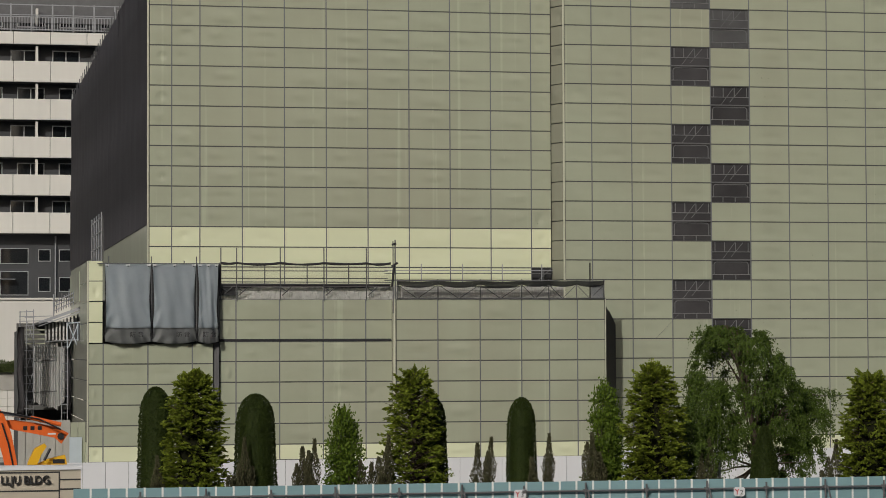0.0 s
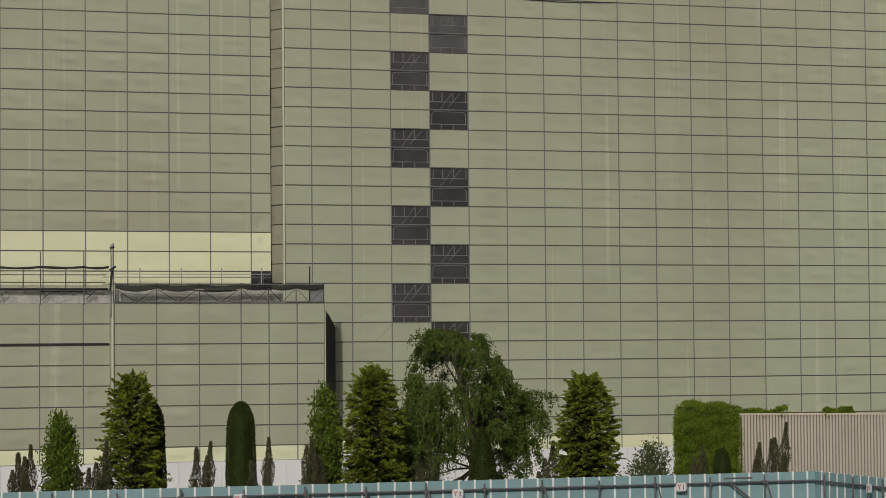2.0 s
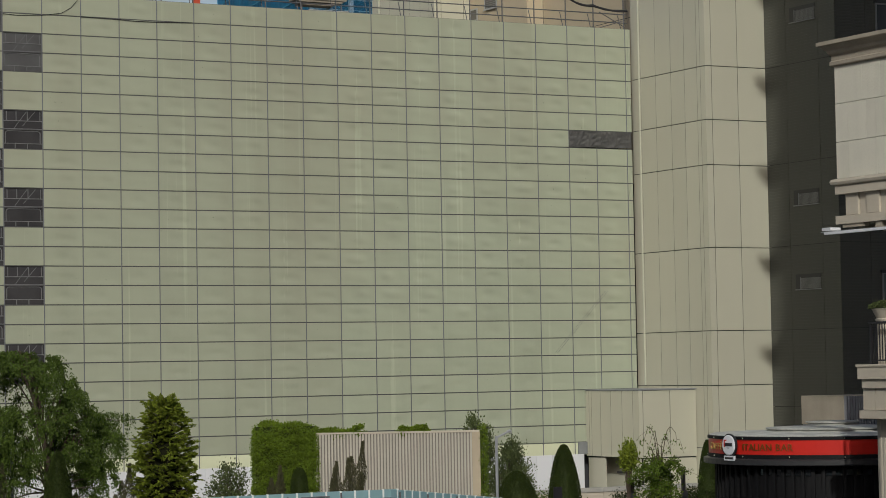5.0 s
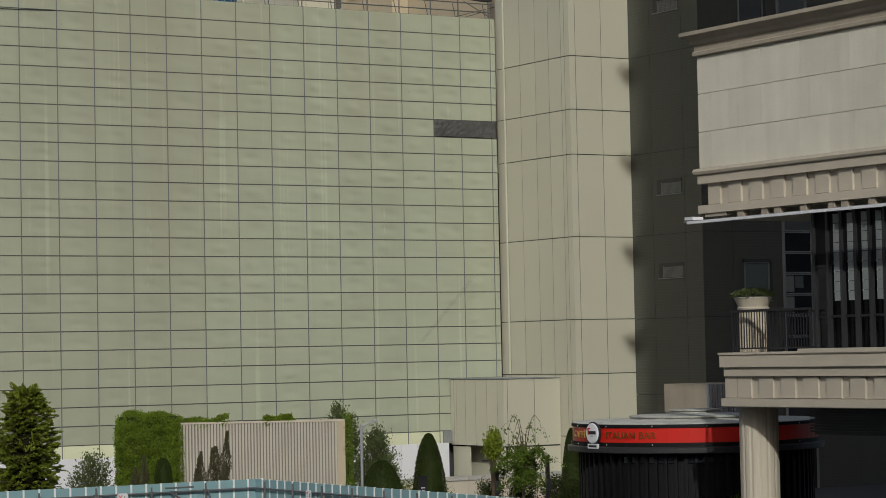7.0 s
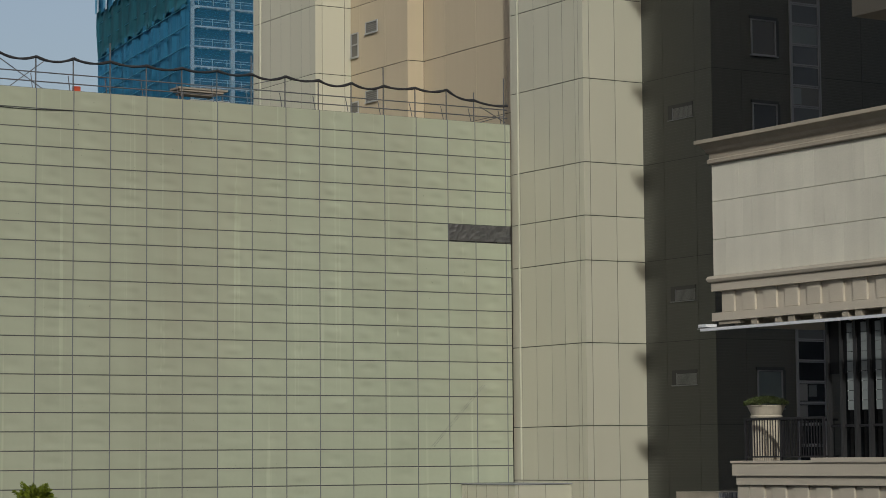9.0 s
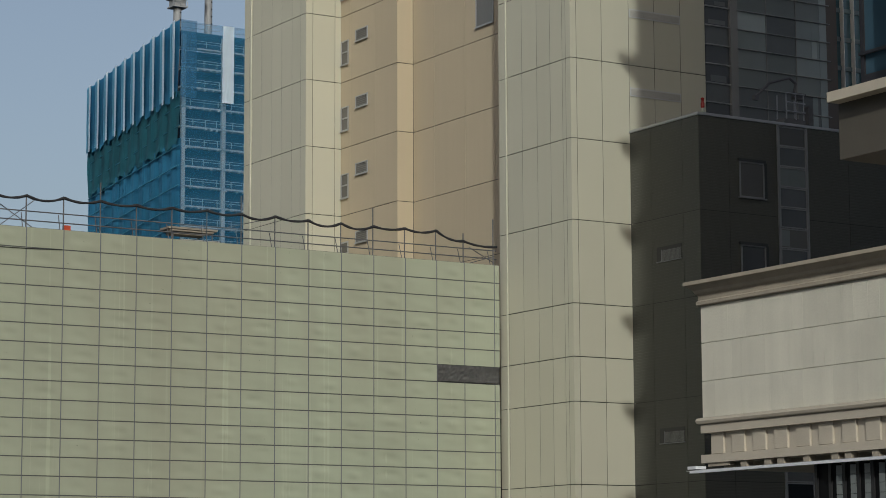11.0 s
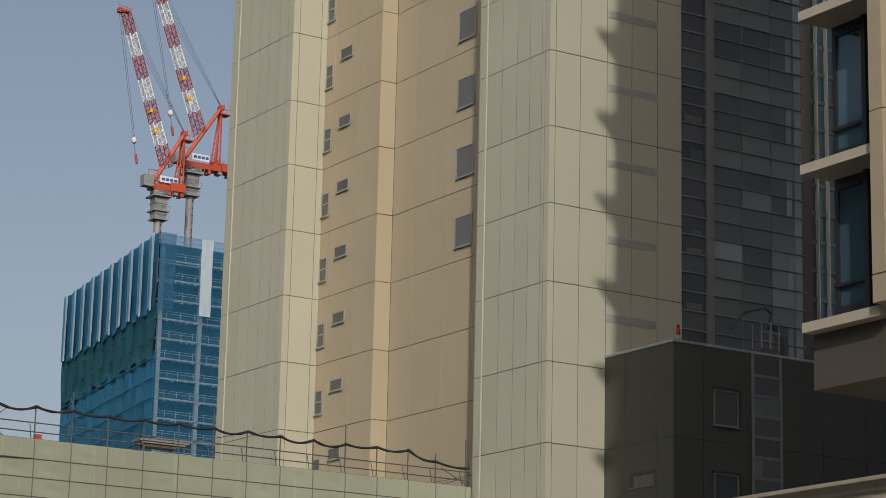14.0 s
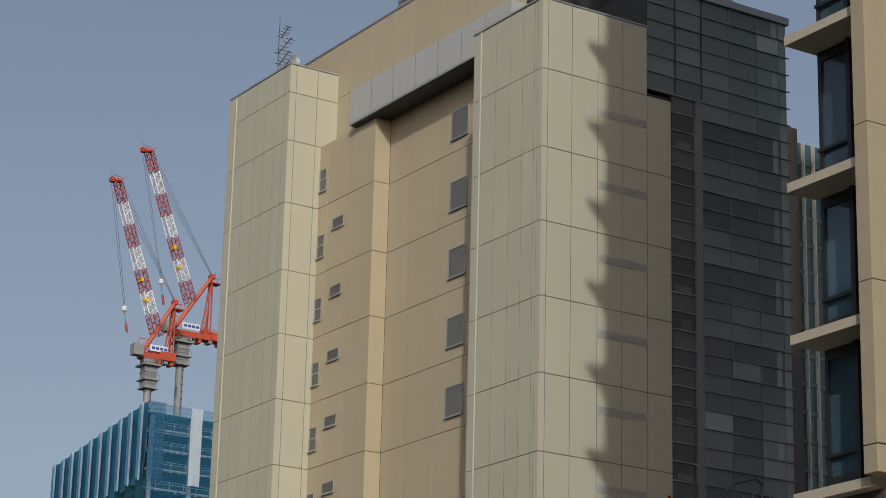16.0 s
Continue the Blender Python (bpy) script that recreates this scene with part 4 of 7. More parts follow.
SHADE_FRAME = surface("grey window frame", (0.23, 0.235, 0.24), var=0.1, rough=0.45)
SEA_GLASS = glazing("sea-grey window glass", (0.10, 0.128, 0.128), rough=0.3)
rib_meshes = {}
for xs, at, facing in (([88.81, 90.1, 92.6, 94.3], 69.31, "side"), ([69.31, 71.1, 74.1, 75.9, 78.6, 81.4, 84.2, 87, 95], 88.81, "front")):
    for i in range(len(xs) - 1):
        if facing == "front" and i == 2:
            continue
        for j in range(len(d_rows) - 1):
            w, h = xs[i + 1] - xs[i] - 0.02, d_rows[j + 1] - d_rows[j] - 0.025
            key = (round(w, 2), round(h, 2))
            if key not in rib_meshes:
                rib_meshes[key] = mesh_of("siding", ribbed(w, h), SIDING)
            if facing == "front":
                piece("siding", rib_meshes[key], dark, xs[i] + 0.01, at, d_rows[j] + 0.012)
            else:
                piece("siding", rib_meshes[key], dark, at, xs[i + 1] - 0.01, d_rows[j] + 0.012, turn=-math.pi / 2)
part("coping", boxes((69.27, 95, 88.77, 89.1, 29.55, 29.68), (69.27, 69.6, 89.1, 94.3, 29.55, 29.68)), ALU, dark)
slat = mesh_of("slat", boxes((0, 0.015, 0, 1.52, 0, 0.03)), LOUVRE)
for z in (10.12, 14.11, 22.84):
    # Flush dark strips above and beside the blind stand for recess shade
    w = part("window", boxes((69.285, 69.32, 90.27, 92.22, z + 0.58, z + 0.74), (69.285, 69.32, 91.86, 92.22, z + 0.04, z + 0.58)), MULLION, dark, "window with a grey blind and recess shade as dark strips")
    part("jamb", boxes((69.27, 69.32, 91.82, 91.86, z + 0.04, z + 0.60)), SHADE_FRAME, w)
    for k in range(11):
        piece("slat", slat, w, 69.28, 90.30, z + 0.06 + 0.046 * k)
    part("pane", boxes((69.30, 69.315, 90.30, 91.82, z + 0.04, z + 0.58)), MULLION, w)
    part("sill", boxes((69.24, 69.32, 90.25, 92.24, z - 0.01, z + 0.03)), SHADE_FRAME, w)
for z0, z1 in ((25.79, 27.52), (21.7, 23.48), (9.0, 10.8), (17.4, 19.2)):
    w = front_window(dark, 88.80, 71.7, 73.2, z0, z1, GLASS_BAY if z0 > 25 else SEA_GLASS if z0 < 11 else GLASS_NIGHT, SHADE_FRAME, depth=0.07)
    # Dark edge pieces give the window its recess shade in colour
    part("reveal", boxes((71.62, 73.28, 88.70, 88.80, z1, z1 + 0.14), (73.2, 73.34, 88.70, 88.80, z0, z1)), MULLION, w)
    part("sill", boxes((71.62, 73.30, 88.68, 88.80, z0 - 0.05, z0)), SHADE_FRAME, w)
for j in range(25):
    z = (4.5 if j > 8 else 4.27) + 1.0 * j
    low = j < 8
    front_window(dark, 88.80, 74.15, 75.85, z, z + 0.98, GLASS_BLACK if low else (GLASS_NIGHT, GLASS_DEEP, GLASS_NIGHT, GLASS_BAY, GLASS_CURTAIN)[(j * 7) % 5], SHADE_FRAME, name="strip_window", depth=0.05)
    if j in (4, 5) or (not low and j % 3 == 1):
        part("inner_panel", boxes((74.22, 74.72, 88.77, 88.783, z + 0.1, z + 0.88)), LOUVRE if low else GLASS_CURTAIN, dark)
    if j == 5:
        part("inner_panel", boxes((74.8, 75.3, 88.775, 88.783, z + 0.3, z + 0.85)), GLASS_DEEP, dark)
for x in (74.1, 75.9):
    part("strip_frame", boxes((x - 0.04, x + 0.04, 88.72, 88.81, 0, 29.55)), SHADE_FRAME, dark)
lampy = thing("warning_lamp", "red obstruction lamp on a white stub on the dark roof", "lamp")
part("stub", rods([((69.9, 89.2, 29.66), (69.9, 89.2, 30.0))], 0.06, 8), POST_WHITE, lampy)
q = lathe([(0.10, 0), (0.13, 0.12), (0.13, 0.3), (0.09, 0.42), (0.1, 0.5), (0.12, 0.62), (0.05, 0.68)], 10)
p = part("lens", q, surface("red lamp glass", (0.35, 0.02, 0.015), rough=0.2), lampy)
p.location, p.scale = (69.9, 89.2, 29.99), (0.75, 0.75, 0.75)
gondola = thing("window_gondola", "grey roof-top window-cleaning davit with a jointed arm", "gondola")
part("base", boxes((75.0, 77.0, 89.4, 90.6, 29.62, 29.85), (75.3, 76.6, 89.6, 90.4, 29.85, 30.15)), PIPE_DARK, gondola)
for x in (75.4, 76.0, 76.5):
    for y in (89.6, 90.3):
        part("cage_post", rods([((x, y, 30.1), (x, y, 31.4))], 0.035), PIPE, gondola)
for z in (30.5, 30.95, 31.4):
    part("cage_rail", rods([((75.4, 89.6, z), (76.6, 89.6, z))], 0.035), PIPE, gondola)
part("arm", rods([((76.1, 89.9, 31.3), (76.3, 89.9, 32.0)), ((76.3, 89.9, 32.0), (75.9, 89.9, 32.25)), ((75.9, 89.9, 32.25), (74.6, 89.9, 31.85)), ((74.6, 89.9, 31.85), (73.75, 89.9, 31.1))], 0.07), PIPE_DARK, gondola)
for span in ((73.6, 73.85, 89.8, 90.0, 30.9, 31.15), (76.15, 76.75, 89.7, 90.1, 31.2, 31.5), (76.9, 77.2, 89.7, 90.1, 29.85, 30.9)):
    part("arm_housing", boxes(span), PIPE_DARK, gondola)

# ---- annexe at the foot of the tower ----
annex = thing("entrance_annexe", "grey-beige metal-clad entrance annexe beside the sheeted wall", "building")
part("body", boxes((62.56, 65.75, 95.72, 100.4, 2.3, 5.5), (63.4, 65.75, 95.72, 100.4, 0, 2.3)), JOINT, annex)
clad(annex, "panel", PANEL_GREY, [62.51, 62.74, 64.28, 65.78], [2.3, 5.5], face="front", at=95.66)
clad(annex, "panel", PANEL_GREY, [62.74, 64.28, 65.78], [0.0, 2.27], face="front", at=95.70)
clad(annex, "panel", PANEL_GREY, [95.66, 96.2, 97.14, 98.14, 99.06, 99.88, 100.1, 100.4], [2.3, 5.5], face="side", at=62.51)
clad(annex, "panel", PANEL_GREY, [95.7, 96.9], [0.0, 2.27], face="side", at=62.6)
clad(annex, "panel", PANEL_GREY, [98.8, 100.38], [0.0, 2.27], face="side", at=62.6)
part("coping", boxes((62.47, 65.8, 95.62, 100.4, 5.5, 5.55)), PIPE, annex)
part("porch_back", boxes((63.3, 63.38, 96.9, 100.35, 0, 2.3)), PANEL_GREY, annex)
part("door", boxes((63.24, 63.3, 97.0, 97.5, 0, 1.5)), HOARD, annex, "white side door")
part("door_frame", boxes((63.22, 63.3, 96.9, 98.8, 1.5, 1.58), (63.22, 63.3, 97.9, 97.95, 1.58, 2.3)), PIPE_DARK, annex)

# low concrete retaining wall with joints
low = thing("retaining_wall", "low jointed concrete retaining wall with a coping", "wall")
for k in range(9):
    x = 48.6 + 1.75 * k
    part("block", boxes((x, x + 1.73, 88.0, 88.3, 0, 1.30)), STONE_BUFF, low)
    part("coping", boxes((x, x + 1.73, 87.95, 88.4, 1.305, 1.48)), CONCRETE, low)

# ---- travertine building over the terrace ----
E_X = 40.0
podium = thing("stone_building", "pale travertine building with a moulded cornice over a dark terrace", "building")
part("body", boxes((E_X + 0.05, 60, 20, 51.25, 11.25, 15.0)), STONE_BUFF, podium)
part("frieze_core", boxes((E_X + 0.3, 60, 20, 51.1, 10.6, 11.25)), STONE_BUFF, podium)
part("band_core", boxes((E_X + 0.6, 60, 20, 51.2, 10.3, 10.6)), STONE_BUFF, podium)
part("core", boxes((44.5, 60, 20, 49.0, 0, 10.3)), SHADE_WALL, podium)
kinds = {}
for j, (z0, z1) in enumerate(((11.62, 12.6), (12.6, 13.63), (13.63, 14.64))):
    y1 = 51.31
    rng = random.Random(j + 3)
    while y1 > 30:
        w = rng.choice((0.42, 0.55, 0.75, 0.95, 1.15))
        key = (w, round(z1 - z0, 2))
        if key not in kinds:
            bm = bmesh.new()
            raised_panel(bm, w - 0.005, z1 - z0 - 0.014, 0.05, 0.001)
            kinds[key] = mesh_of("stone", bm, TRAVERTINE)
        piece("stone", kinds[key], podium, E_X, y1, z0 + 0.007, turn=-math.pi / 2)
        y1 -= w


def moulding(name, parent, prof, y0, y1, mat, x=E_X):
    """A profile of (outward, height) pairs drawn along y on a face that looks to -x, returned at the far end."""
    bm = bmesh.new()
    pts = [(0, prof[0][1])] + list(prof) + [(0, prof[-1][1])]
    a = [bm.verts.new((x - o, y0, z)) for o, z in pts]
    b = [bm.verts.new((x - o, y1 + o, z)) for o, z in pts]
    c = [bm.verts.new((x + 3, y1 + o, z)) for o, z in pts]
    for k in range(len(pts) - 1):
        bm.faces.new((a[k], b[k], b[k + 1], a[k + 1]))
        bm.faces.new((b[k], c[k], c[k + 1], b[k + 1]))
    bm.faces.new((a[0], c[0], b[0]))
    bm.faces.new((a[-1], b[-1], c[-1]))
    return part(name, bm, mat, parent)


# Weather stains; the dark tone also holds shade on cornice and brackets
STONE_DARK = surface("dark stained stone", (0.35, 0.305, 0.24), var=0.2, scale=1.2, rough=0.8, bump=0.25, grain=18, streak=0.1)
moulding("cornice", podium, [(0.06, 14.64), (0.09, 14.67), (0.09, 14.76), (0.05, 14.79), (0.05, 14.92), (0.12, 14.98), (0.15, 15.06), (0.28, 15.18), (0.34, 15.20), (0.34, 15.30), (0.0, 15.33)], 20, 51.31, STONE_DARK)
moulding("moulding", podium, [(0.02, 11.42), (0.12, 11.46), (0.15, 11.53), (0.12, 11.6), (0.02, 11.62)], 20, 51.31, STONE_BUFF)
moulding("band", podium, [(0.06, 11.2), (0.06, 11.42)], 20, 51.28, STONE_BUFF)
moulding("band", podium, [(0.06, 10.4), (0.06, 10.62)], 20, 51.28, STONE_BUFF)
bm = bmesh.new()
raised_panel(bm, 0.53, 0.57, 0.2, 0.012)
me = mesh_of("block", bm, STONE_BUFF)
bm = bmesh.new()
raised_panel(bm, 0.335, 0.57, 0.05, 0.004)
me2 = mesh_of("inset", bm, STONE_BUFF)
for k in range(24):
    piece("block", me, podium, E_X + 0.03, 51.02 - 0.876 * k, 10.63, turn=-math.pi / 2)
    piece("inset", me2, podium, E_X + 0.09, 50.485 - 0.876 * k, 10.63, turn=-math.pi / 2)
part("soffit", boxes((E_X + 0.5, 60, 20, 51.0, 10.22, 10.3)), STONE_BUFF, podium)
# thin white awning blade under the band
aw = thing("awning", "folded white awning blade under the stone band", "awning")
part("blade", boxes((39.2, 39.32, 30, 50.9, 10.09, 10.16)), HOARD, aw)
part("blade", boxes((39.32, 39.55, 30, 51.2, 10.16, 10.18)), ALU, aw)
part("end_clip", boxes((39.25, 39.6, 50.7, 51.05, 10.2, 10.28)), HOARD, aw)
for yy in (49.6, 48.63, 48.1, 47.08, 46.0, 45.5, 44.5, 43.4, 42.9, 41.9, 40.8, 40.3):
    part("bracket", boxes((39.98, 40.2, yy - 0.12, yy + 0.12, 10.22, 10.40)), STONE_DARK, aw)
part("arm", boxes((39.55, 40.7, 30, 30.06, 10.18, 10.21), (39.55, 40.7, 50.3, 50.34, 10.18, 10.21)), MULLION, aw)
part("roller", boxes((39.98, 40.18, 50.2, 51.1, 10.3, 10.40)), STONE_DARK, aw)

# ---- terrace ----
terrace = thing("terrace_block", "buff stone terrace storey with moulded bands on round columns", "building")
part("body", boxes((E_X + 0.5, 60, 20, 50.2, 5.3, 6.55)), STONE_BUFF, terrace)
moulding("coping", terrace, [(0.03, 6.27), (0.03, 6.58), (0.06, 6.6), (0.06, 6.66), (0, 6.66)], 20, 50.60, STONE_BUFF)
moulding("band", terrace, [(-0.03, 6.03), (-0.03, 6.268)], 20, 50.56, STONE_BUFF)
moulding("band", terrace, [(0.0, 5.22), (0.02, 5.24), (0.02, 5.45)], 20, 50.58, STONE_BUFF)
part("deck", boxes((E_X + 0.1, 60, 20, 50.5, 6.55, 6.64)), CONCRETE, terrace)
for k in range(24):
    o = piece("block", me, terrace, E_X + 0.06, 50.01 - 0.886 * k, 5.46, turn=-math.pi / 2, scale=(1.1, 1, 0.99))
    o = piece("inset", me2, terrace, E_X + 0.11, 49.42 - 0.886 * k, 5.46, turn=-math.pi / 2, scale=(0.87, 1, 0.99))
part("block", boxes((E_X + 0.062, E_X + 0.3, 50.03, 50.52, 5.465, 6.02)), STONE_BUFF, terrace)
moulding("raised_coping", terrace, [(0.045, 6.60), (0.075, 6.62), (0.075, 6.73), (0, 6.73)], 20, 47.3, STONE_BUFF)
part("grille", boxes(*[(40.9, 41.0, 20, 48.1, 4.57 + 0.075 * k, 4.61 + 0.075 * k) for k in range(8)], (41.05, 41.1, 20, 48.1, 4.5, 5.2)), MULLION, terrace, "dark louvred grille")


def fluted(r, z0, z1, n=20, deep=0.03):
    bm = bmesh.new()
    ring0, ring1 = [], []
    for k in range(n * 4):
        a = 2 * math.pi * k / (n * 4)
        rr = r - (deep if k % 4 == 0 else 0)
        ring0.append(bm.verts.new((rr * math.cos(a), rr * math.sin(a), z0)))
        ring1.append(bm.verts.new((rr * math.cos(a), rr * math.sin(a), z1)))
    m = len(ring0)
    for k in range(m):
        j = (k + 1) % m
        bm.faces.new((ring0[k], ring0[j], ring1[j], ring1[k]))
    bm.faces.new(ring1)
    bm.faces.new(ring0[::-1])
    return bm


for yy in (50.0, 44.2):
    c = thing("column", "round buff stone column with vertical joints under the terrace", "column", "columns under the terrace")
    p = part("shaft", fluted(0.52, 0, 5.25, 14, 0.02), STONE_BUFF, c)
    p.location = (40.95, yy + 0.25, 0)
ped = thing("urn_pedestal", "fluted cream stone pedestal on the terrace", "pedestal")
p = part("shaft", fluted(0.385, 6.64, 7.72, 20, 0.03), STONE_BUFF, ped)
p.location = (40.9, 50.3, 0)
part("cap", lathe([(0.385, 7.72), (0.41, 7.74), (0.41, 7.80), (0.38, 7.80)], 24), STONE_BUFF, ped).location = (40.9, 50.3, 0)
urn = thing("planter_bowl", "wide pale stone bowl with low green plants on the pedestal", "planter")
part("bowl", lathe([(0.42, 7.80), (0.43, 7.84), (0.41, 7.86), (0.395, 7.865), (0.50, 8.09), (0.515, 8.10), (0.515, 8.125), (0.47, 8.12), (0.2, 8.08)], 28), STONE_BUFF, urn).location = (40.9, 50.3, 0)

rail = thing("terrace_railing", "black metal terrace railing with thin balusters", "railing")
part("handrail", boxes((40.28, 40.36, 47.3, 50.5, 7.72, 7.78), (40.36, 43.5, 50.42, 50.5, 7.72, 7.78)), BLACK_METAL, rail)
part("bottom_rail", boxes((40.30, 40.34, 47.3, 50.46, 6.74, 6.78), (40.36, 43.5, 50.44, 50.48, 6.74, 6.78)), BLACK_METAL, rail)
bm = bmesh.new()
box(bm, -0.01, 0.01, -0.01, 0.01, 0, 0.95)
me = mesh_of("baluster", bm, BLACK_METAL)
for k in range(29):
    piece("baluster", me, rail, 40.32, 47.35 + 0.11 * k, 6.77)
for k in range(26):
    piece("baluster", me, rail, 40.5 + 0.115 * k, 50.46, 6.77)
for yy in (47.3, 49.0, 50.46):
    part("post", boxes((40.29, 40.35, yy - 0.03, yy + 0.03, 6.64, 7.72)), BLACK_METAL, rail)
# dark glazed screen with posts
screen = thing("terrace_screen", "dark glazed terrace screen with black posts and pale blinds", "screen")
BLIND = surface("pale grey blind", (0.20, 0.22, 0.22), var=0.1, rough=0.6)
PITCH_BLACK = surface("matt black lacquer", (0.007, 0.007, 0.008), var=0.2, rough=0.6, spec=0.2)
for k in range(17):
    yy = 47.28 - 0.53 * k
    part("post", boxes((40.45, 40.56, yy - 0.05, yy + 0.05, 6.64, 10.22)), MULLION, screen)
    part("pane", boxes((40.85, 40.87, yy - 0.52, yy - 0.02, 6.7, 10.2)), GLASS_BLACK, screen)
    part("upper_panel", boxes((40.50, 40.54, yy - (0.26 if k else 0.52), yy - 0.052, 8.85, 10.22)), PITCH_BLACK, screen)
    if k > 1:
        blind = part("blind", boxes(*[(40.44, 40.448, yy + 0.055, yy + 0.265, 7.92 + 0.245 * j, 8.155 + 0.245 * j) for j in range(9)]), BLIND, screen, "pale slatted blind")
        part("clip", boxes(*[(40.43, 40.44, yy + 0.24, yy + 0.262, 8.15 + 0.245 * j, 8.17 + 0.245 * j) for j in range(4)]), HOARD, blind)
part("rail", boxes((40.5, 40.7, 30, 47.3, 7.5, 7.56), (40.5, 40.7, 30, 47.3, 6.66, 6.72)), BLACK_METAL, screen)
chair = thing("terrace_chair", "pale slim chair behind the terrace screen", "chair")
part("back", boxes((41.2, 41.24, 46.0, 46.35, 7.05, 7.45)), ALU, chair)
part("seat", boxes((41.2, 41.6, 46.0, 46.35, 7.02, 7.05)), ALU, chair)
for a in (41.22, 41.56):
    for b in (46.03, 46.32):
        part("leg", rods([((a, b, 6.64), (a, b, 7.03))], 0.012), ALU, chair)

# ---- tall tan tower with projecting slabs ----
STONE_BROWN = surface("dark brown granite", (0.085, 0.075, 0.06), var=0.1, scale=1.5, rough=0.6)
block = thing("balcony_tower", "tall tan granite tower with glazed bays and projecting stone slabs", "building")
# Third box is unseen, added to cut sky light on the beige tower
part("body", boxes((43.2, 62, 44.7, 47.4, 18.4, 119), (46.5, 62, 30, 46.5, 15.0, 18.4), (46.5, 75, 20, 44.6, 18.4, 119)), BLACK_METAL, block)
part("plinth", boxes((41.93, 62, 44.65, 47.7, 18.35, 19.78)), STONE_BROWN, block)
part("soffit", boxes((41.93, 62, 44.6, 47.7, 18.28, 18.35)), STONE_BROWN, block)
F0 = 19.78
bm = bmesh.new()
raised_panel(bm, 6.0, 4.325, 0.5, 0.008)
pier = mesh_of("pier_stone", bm, STONE_TAN)
for k in range(23):
    z = F0 + 4.35 * k
    piece("pier_stone", pier, block, 41.30, 44.2, z + 1.03 - 4.35 if k else F0 + 0.28, scale=None if k else (1, 1, 0.165))
    s = part("slab", boxes((41.53, 43.6, 44.72, 47.7, z, z + 0.27)), STONE_BUFF, block, "projecting pale stone slab")
    part("sill_block", boxes((42.35, 43.4, 46.6, 47.55, z + 0.27, z + 0.52), (42.35, 43.4, 44.75, 46.57, z + 0.27, z + 0.52)), STONE_BUFF, s)
    w = part("bay_window", boxes((42.62, 42.75, 44.8, 47.55, z + 0.52, z + 0.82)), BLACK_METAL, block, "black-framed glazed bay")
    for span in ((42.55, 42.62, 44.8, 47.55, z + 1.35, z + 1.44), (42.62, 42.75, 44.8, 47.55, z + 4.05, z + 4.35), (42.62, 42.75, 47.42, 47.55, z + 0.82, z + 4.05),
                 (42.5, 42.75, 46.12, 46.28, z + 0.4, z + 4.35), (42.75, 43.6, 47.45, 47.55, z + 0.52, z + 4.35)):
        part("frame_bar", boxes(span), BLACK_METAL, w)
    part("pane", boxes((42.68, 42.70, 46.28, 47.42, z + 0.82, z + 4.05)), glazing("blue bay glass", (0.045, 0.09, 0.125)) if k == 0 else bpy.data.materials["blue bay glass"], w)
    part("pane", boxes((42.68, 42.70, 44.9, 46.12, z + 0.82, z + 4.05)), GLASS_BLACK, w)

# ---- round bar pavilion ----
bar = thing("bar_pavilion", "round bar pavilion with a red sign band and stepped pale roof", "pavilion")
BX, BY, BR = 45.13, 58.43, 3.73
ROOF_SHEET = surface("weathered grey roof sheet", (0.40, 0.40, 0.365), var=0.5, scale=2.4, rough=0.8, bump=0.15, grain=8, spec=0.15, rand=0.2)
p = part("sign_band", lathe([(BR, 4.07), (BR, 4.50), (BR - 0.05, 4.50), (BR - 0.05, 4.07)], 72), RED, bar, "red sign band")
q = part("rim", lathe([(BR + 0.01, 4.50), (BR + 0.03, 4.505), (BR + 0.03, 4.585), (BR - 0.04, 4.60), (BR - 0.3, 4.55)], 72), PITCH_BLACK, bar)
q2 = part("eave", lathe([(BR - 0.2, 3.74), (BR + 0.14, 3.76), (BR + 0.16, 3.78), (BR + 0.16, 3.92), (BR + 0.05, 3.95), (BR - 0.2, 3.95)], 72), MULLION, bar, "dark grey eave")
q3 = part("lower_rim", lathe([(BR - 0.1, 3.95), (BR + 0.02, 3.95), (BR + 0.02, 4.07), (BR - 0.1, 4.07)], 72), PITCH_BLACK, bar)
r1 = part("roof", lathe([(BR - 0.02, 4.60), (BR - 0.06, 4.625), (1.95, 4.68)], 72), ROOF_SHEET, bar, "stepped grey sheet roof")
r2 = part("roof_step", lathe([(1.98, 4.66), (1.98, 4.70), (1.93, 4.71), (1.93, 4.735), (2.0, 4.74), (2.0, 4.775), (1.85, 4.785), (0.75, 4.84)], 72), ROOF_SHEET, bar)
r3 = part("roof_step", lathe([(0.78, 4.82), (0.78, 4.86), (0.74, 4.865), (0.74, 4.90), (0.80, 4.905), (0.80, 4.94), (0.7, 4.95), (0.05, 4.97)], 72), ROOF_SHEET, bar)
wll = part("glass_wall", lathe([(BR - 0.3, 0.0), (BR - 0.3, 3.74)], 72), PITCH_BLACK, bar)
for o in (p, q, q2, q3, r1, r2, r3, wll):
    o.location = (BX, BY, 0.0)
bm = bmesh.new()
box(bm, 1.99, BR - 0.05, -0.012, 0.012, 0, 0.012)
seam = mesh_of("seam", bm, CONCRETE)
for k in range(32):
    a = 2 * math.pi * k / 32
    o = piece("seam", seam, bar, BX, BY, 4.682, turn=a)
    o.rotation_euler = (0, 0.031, a)
bm = bmesh.new()
box(bm, -0.05, 0.05, -0.05, 0.05, 0, 3.74)
me = mesh_of("post", bm, PITCH_BLACK)
bm = bmesh.new()
box(bm, -0.09, 0.09, -0.01, 0.01, 3.47, 3.64)
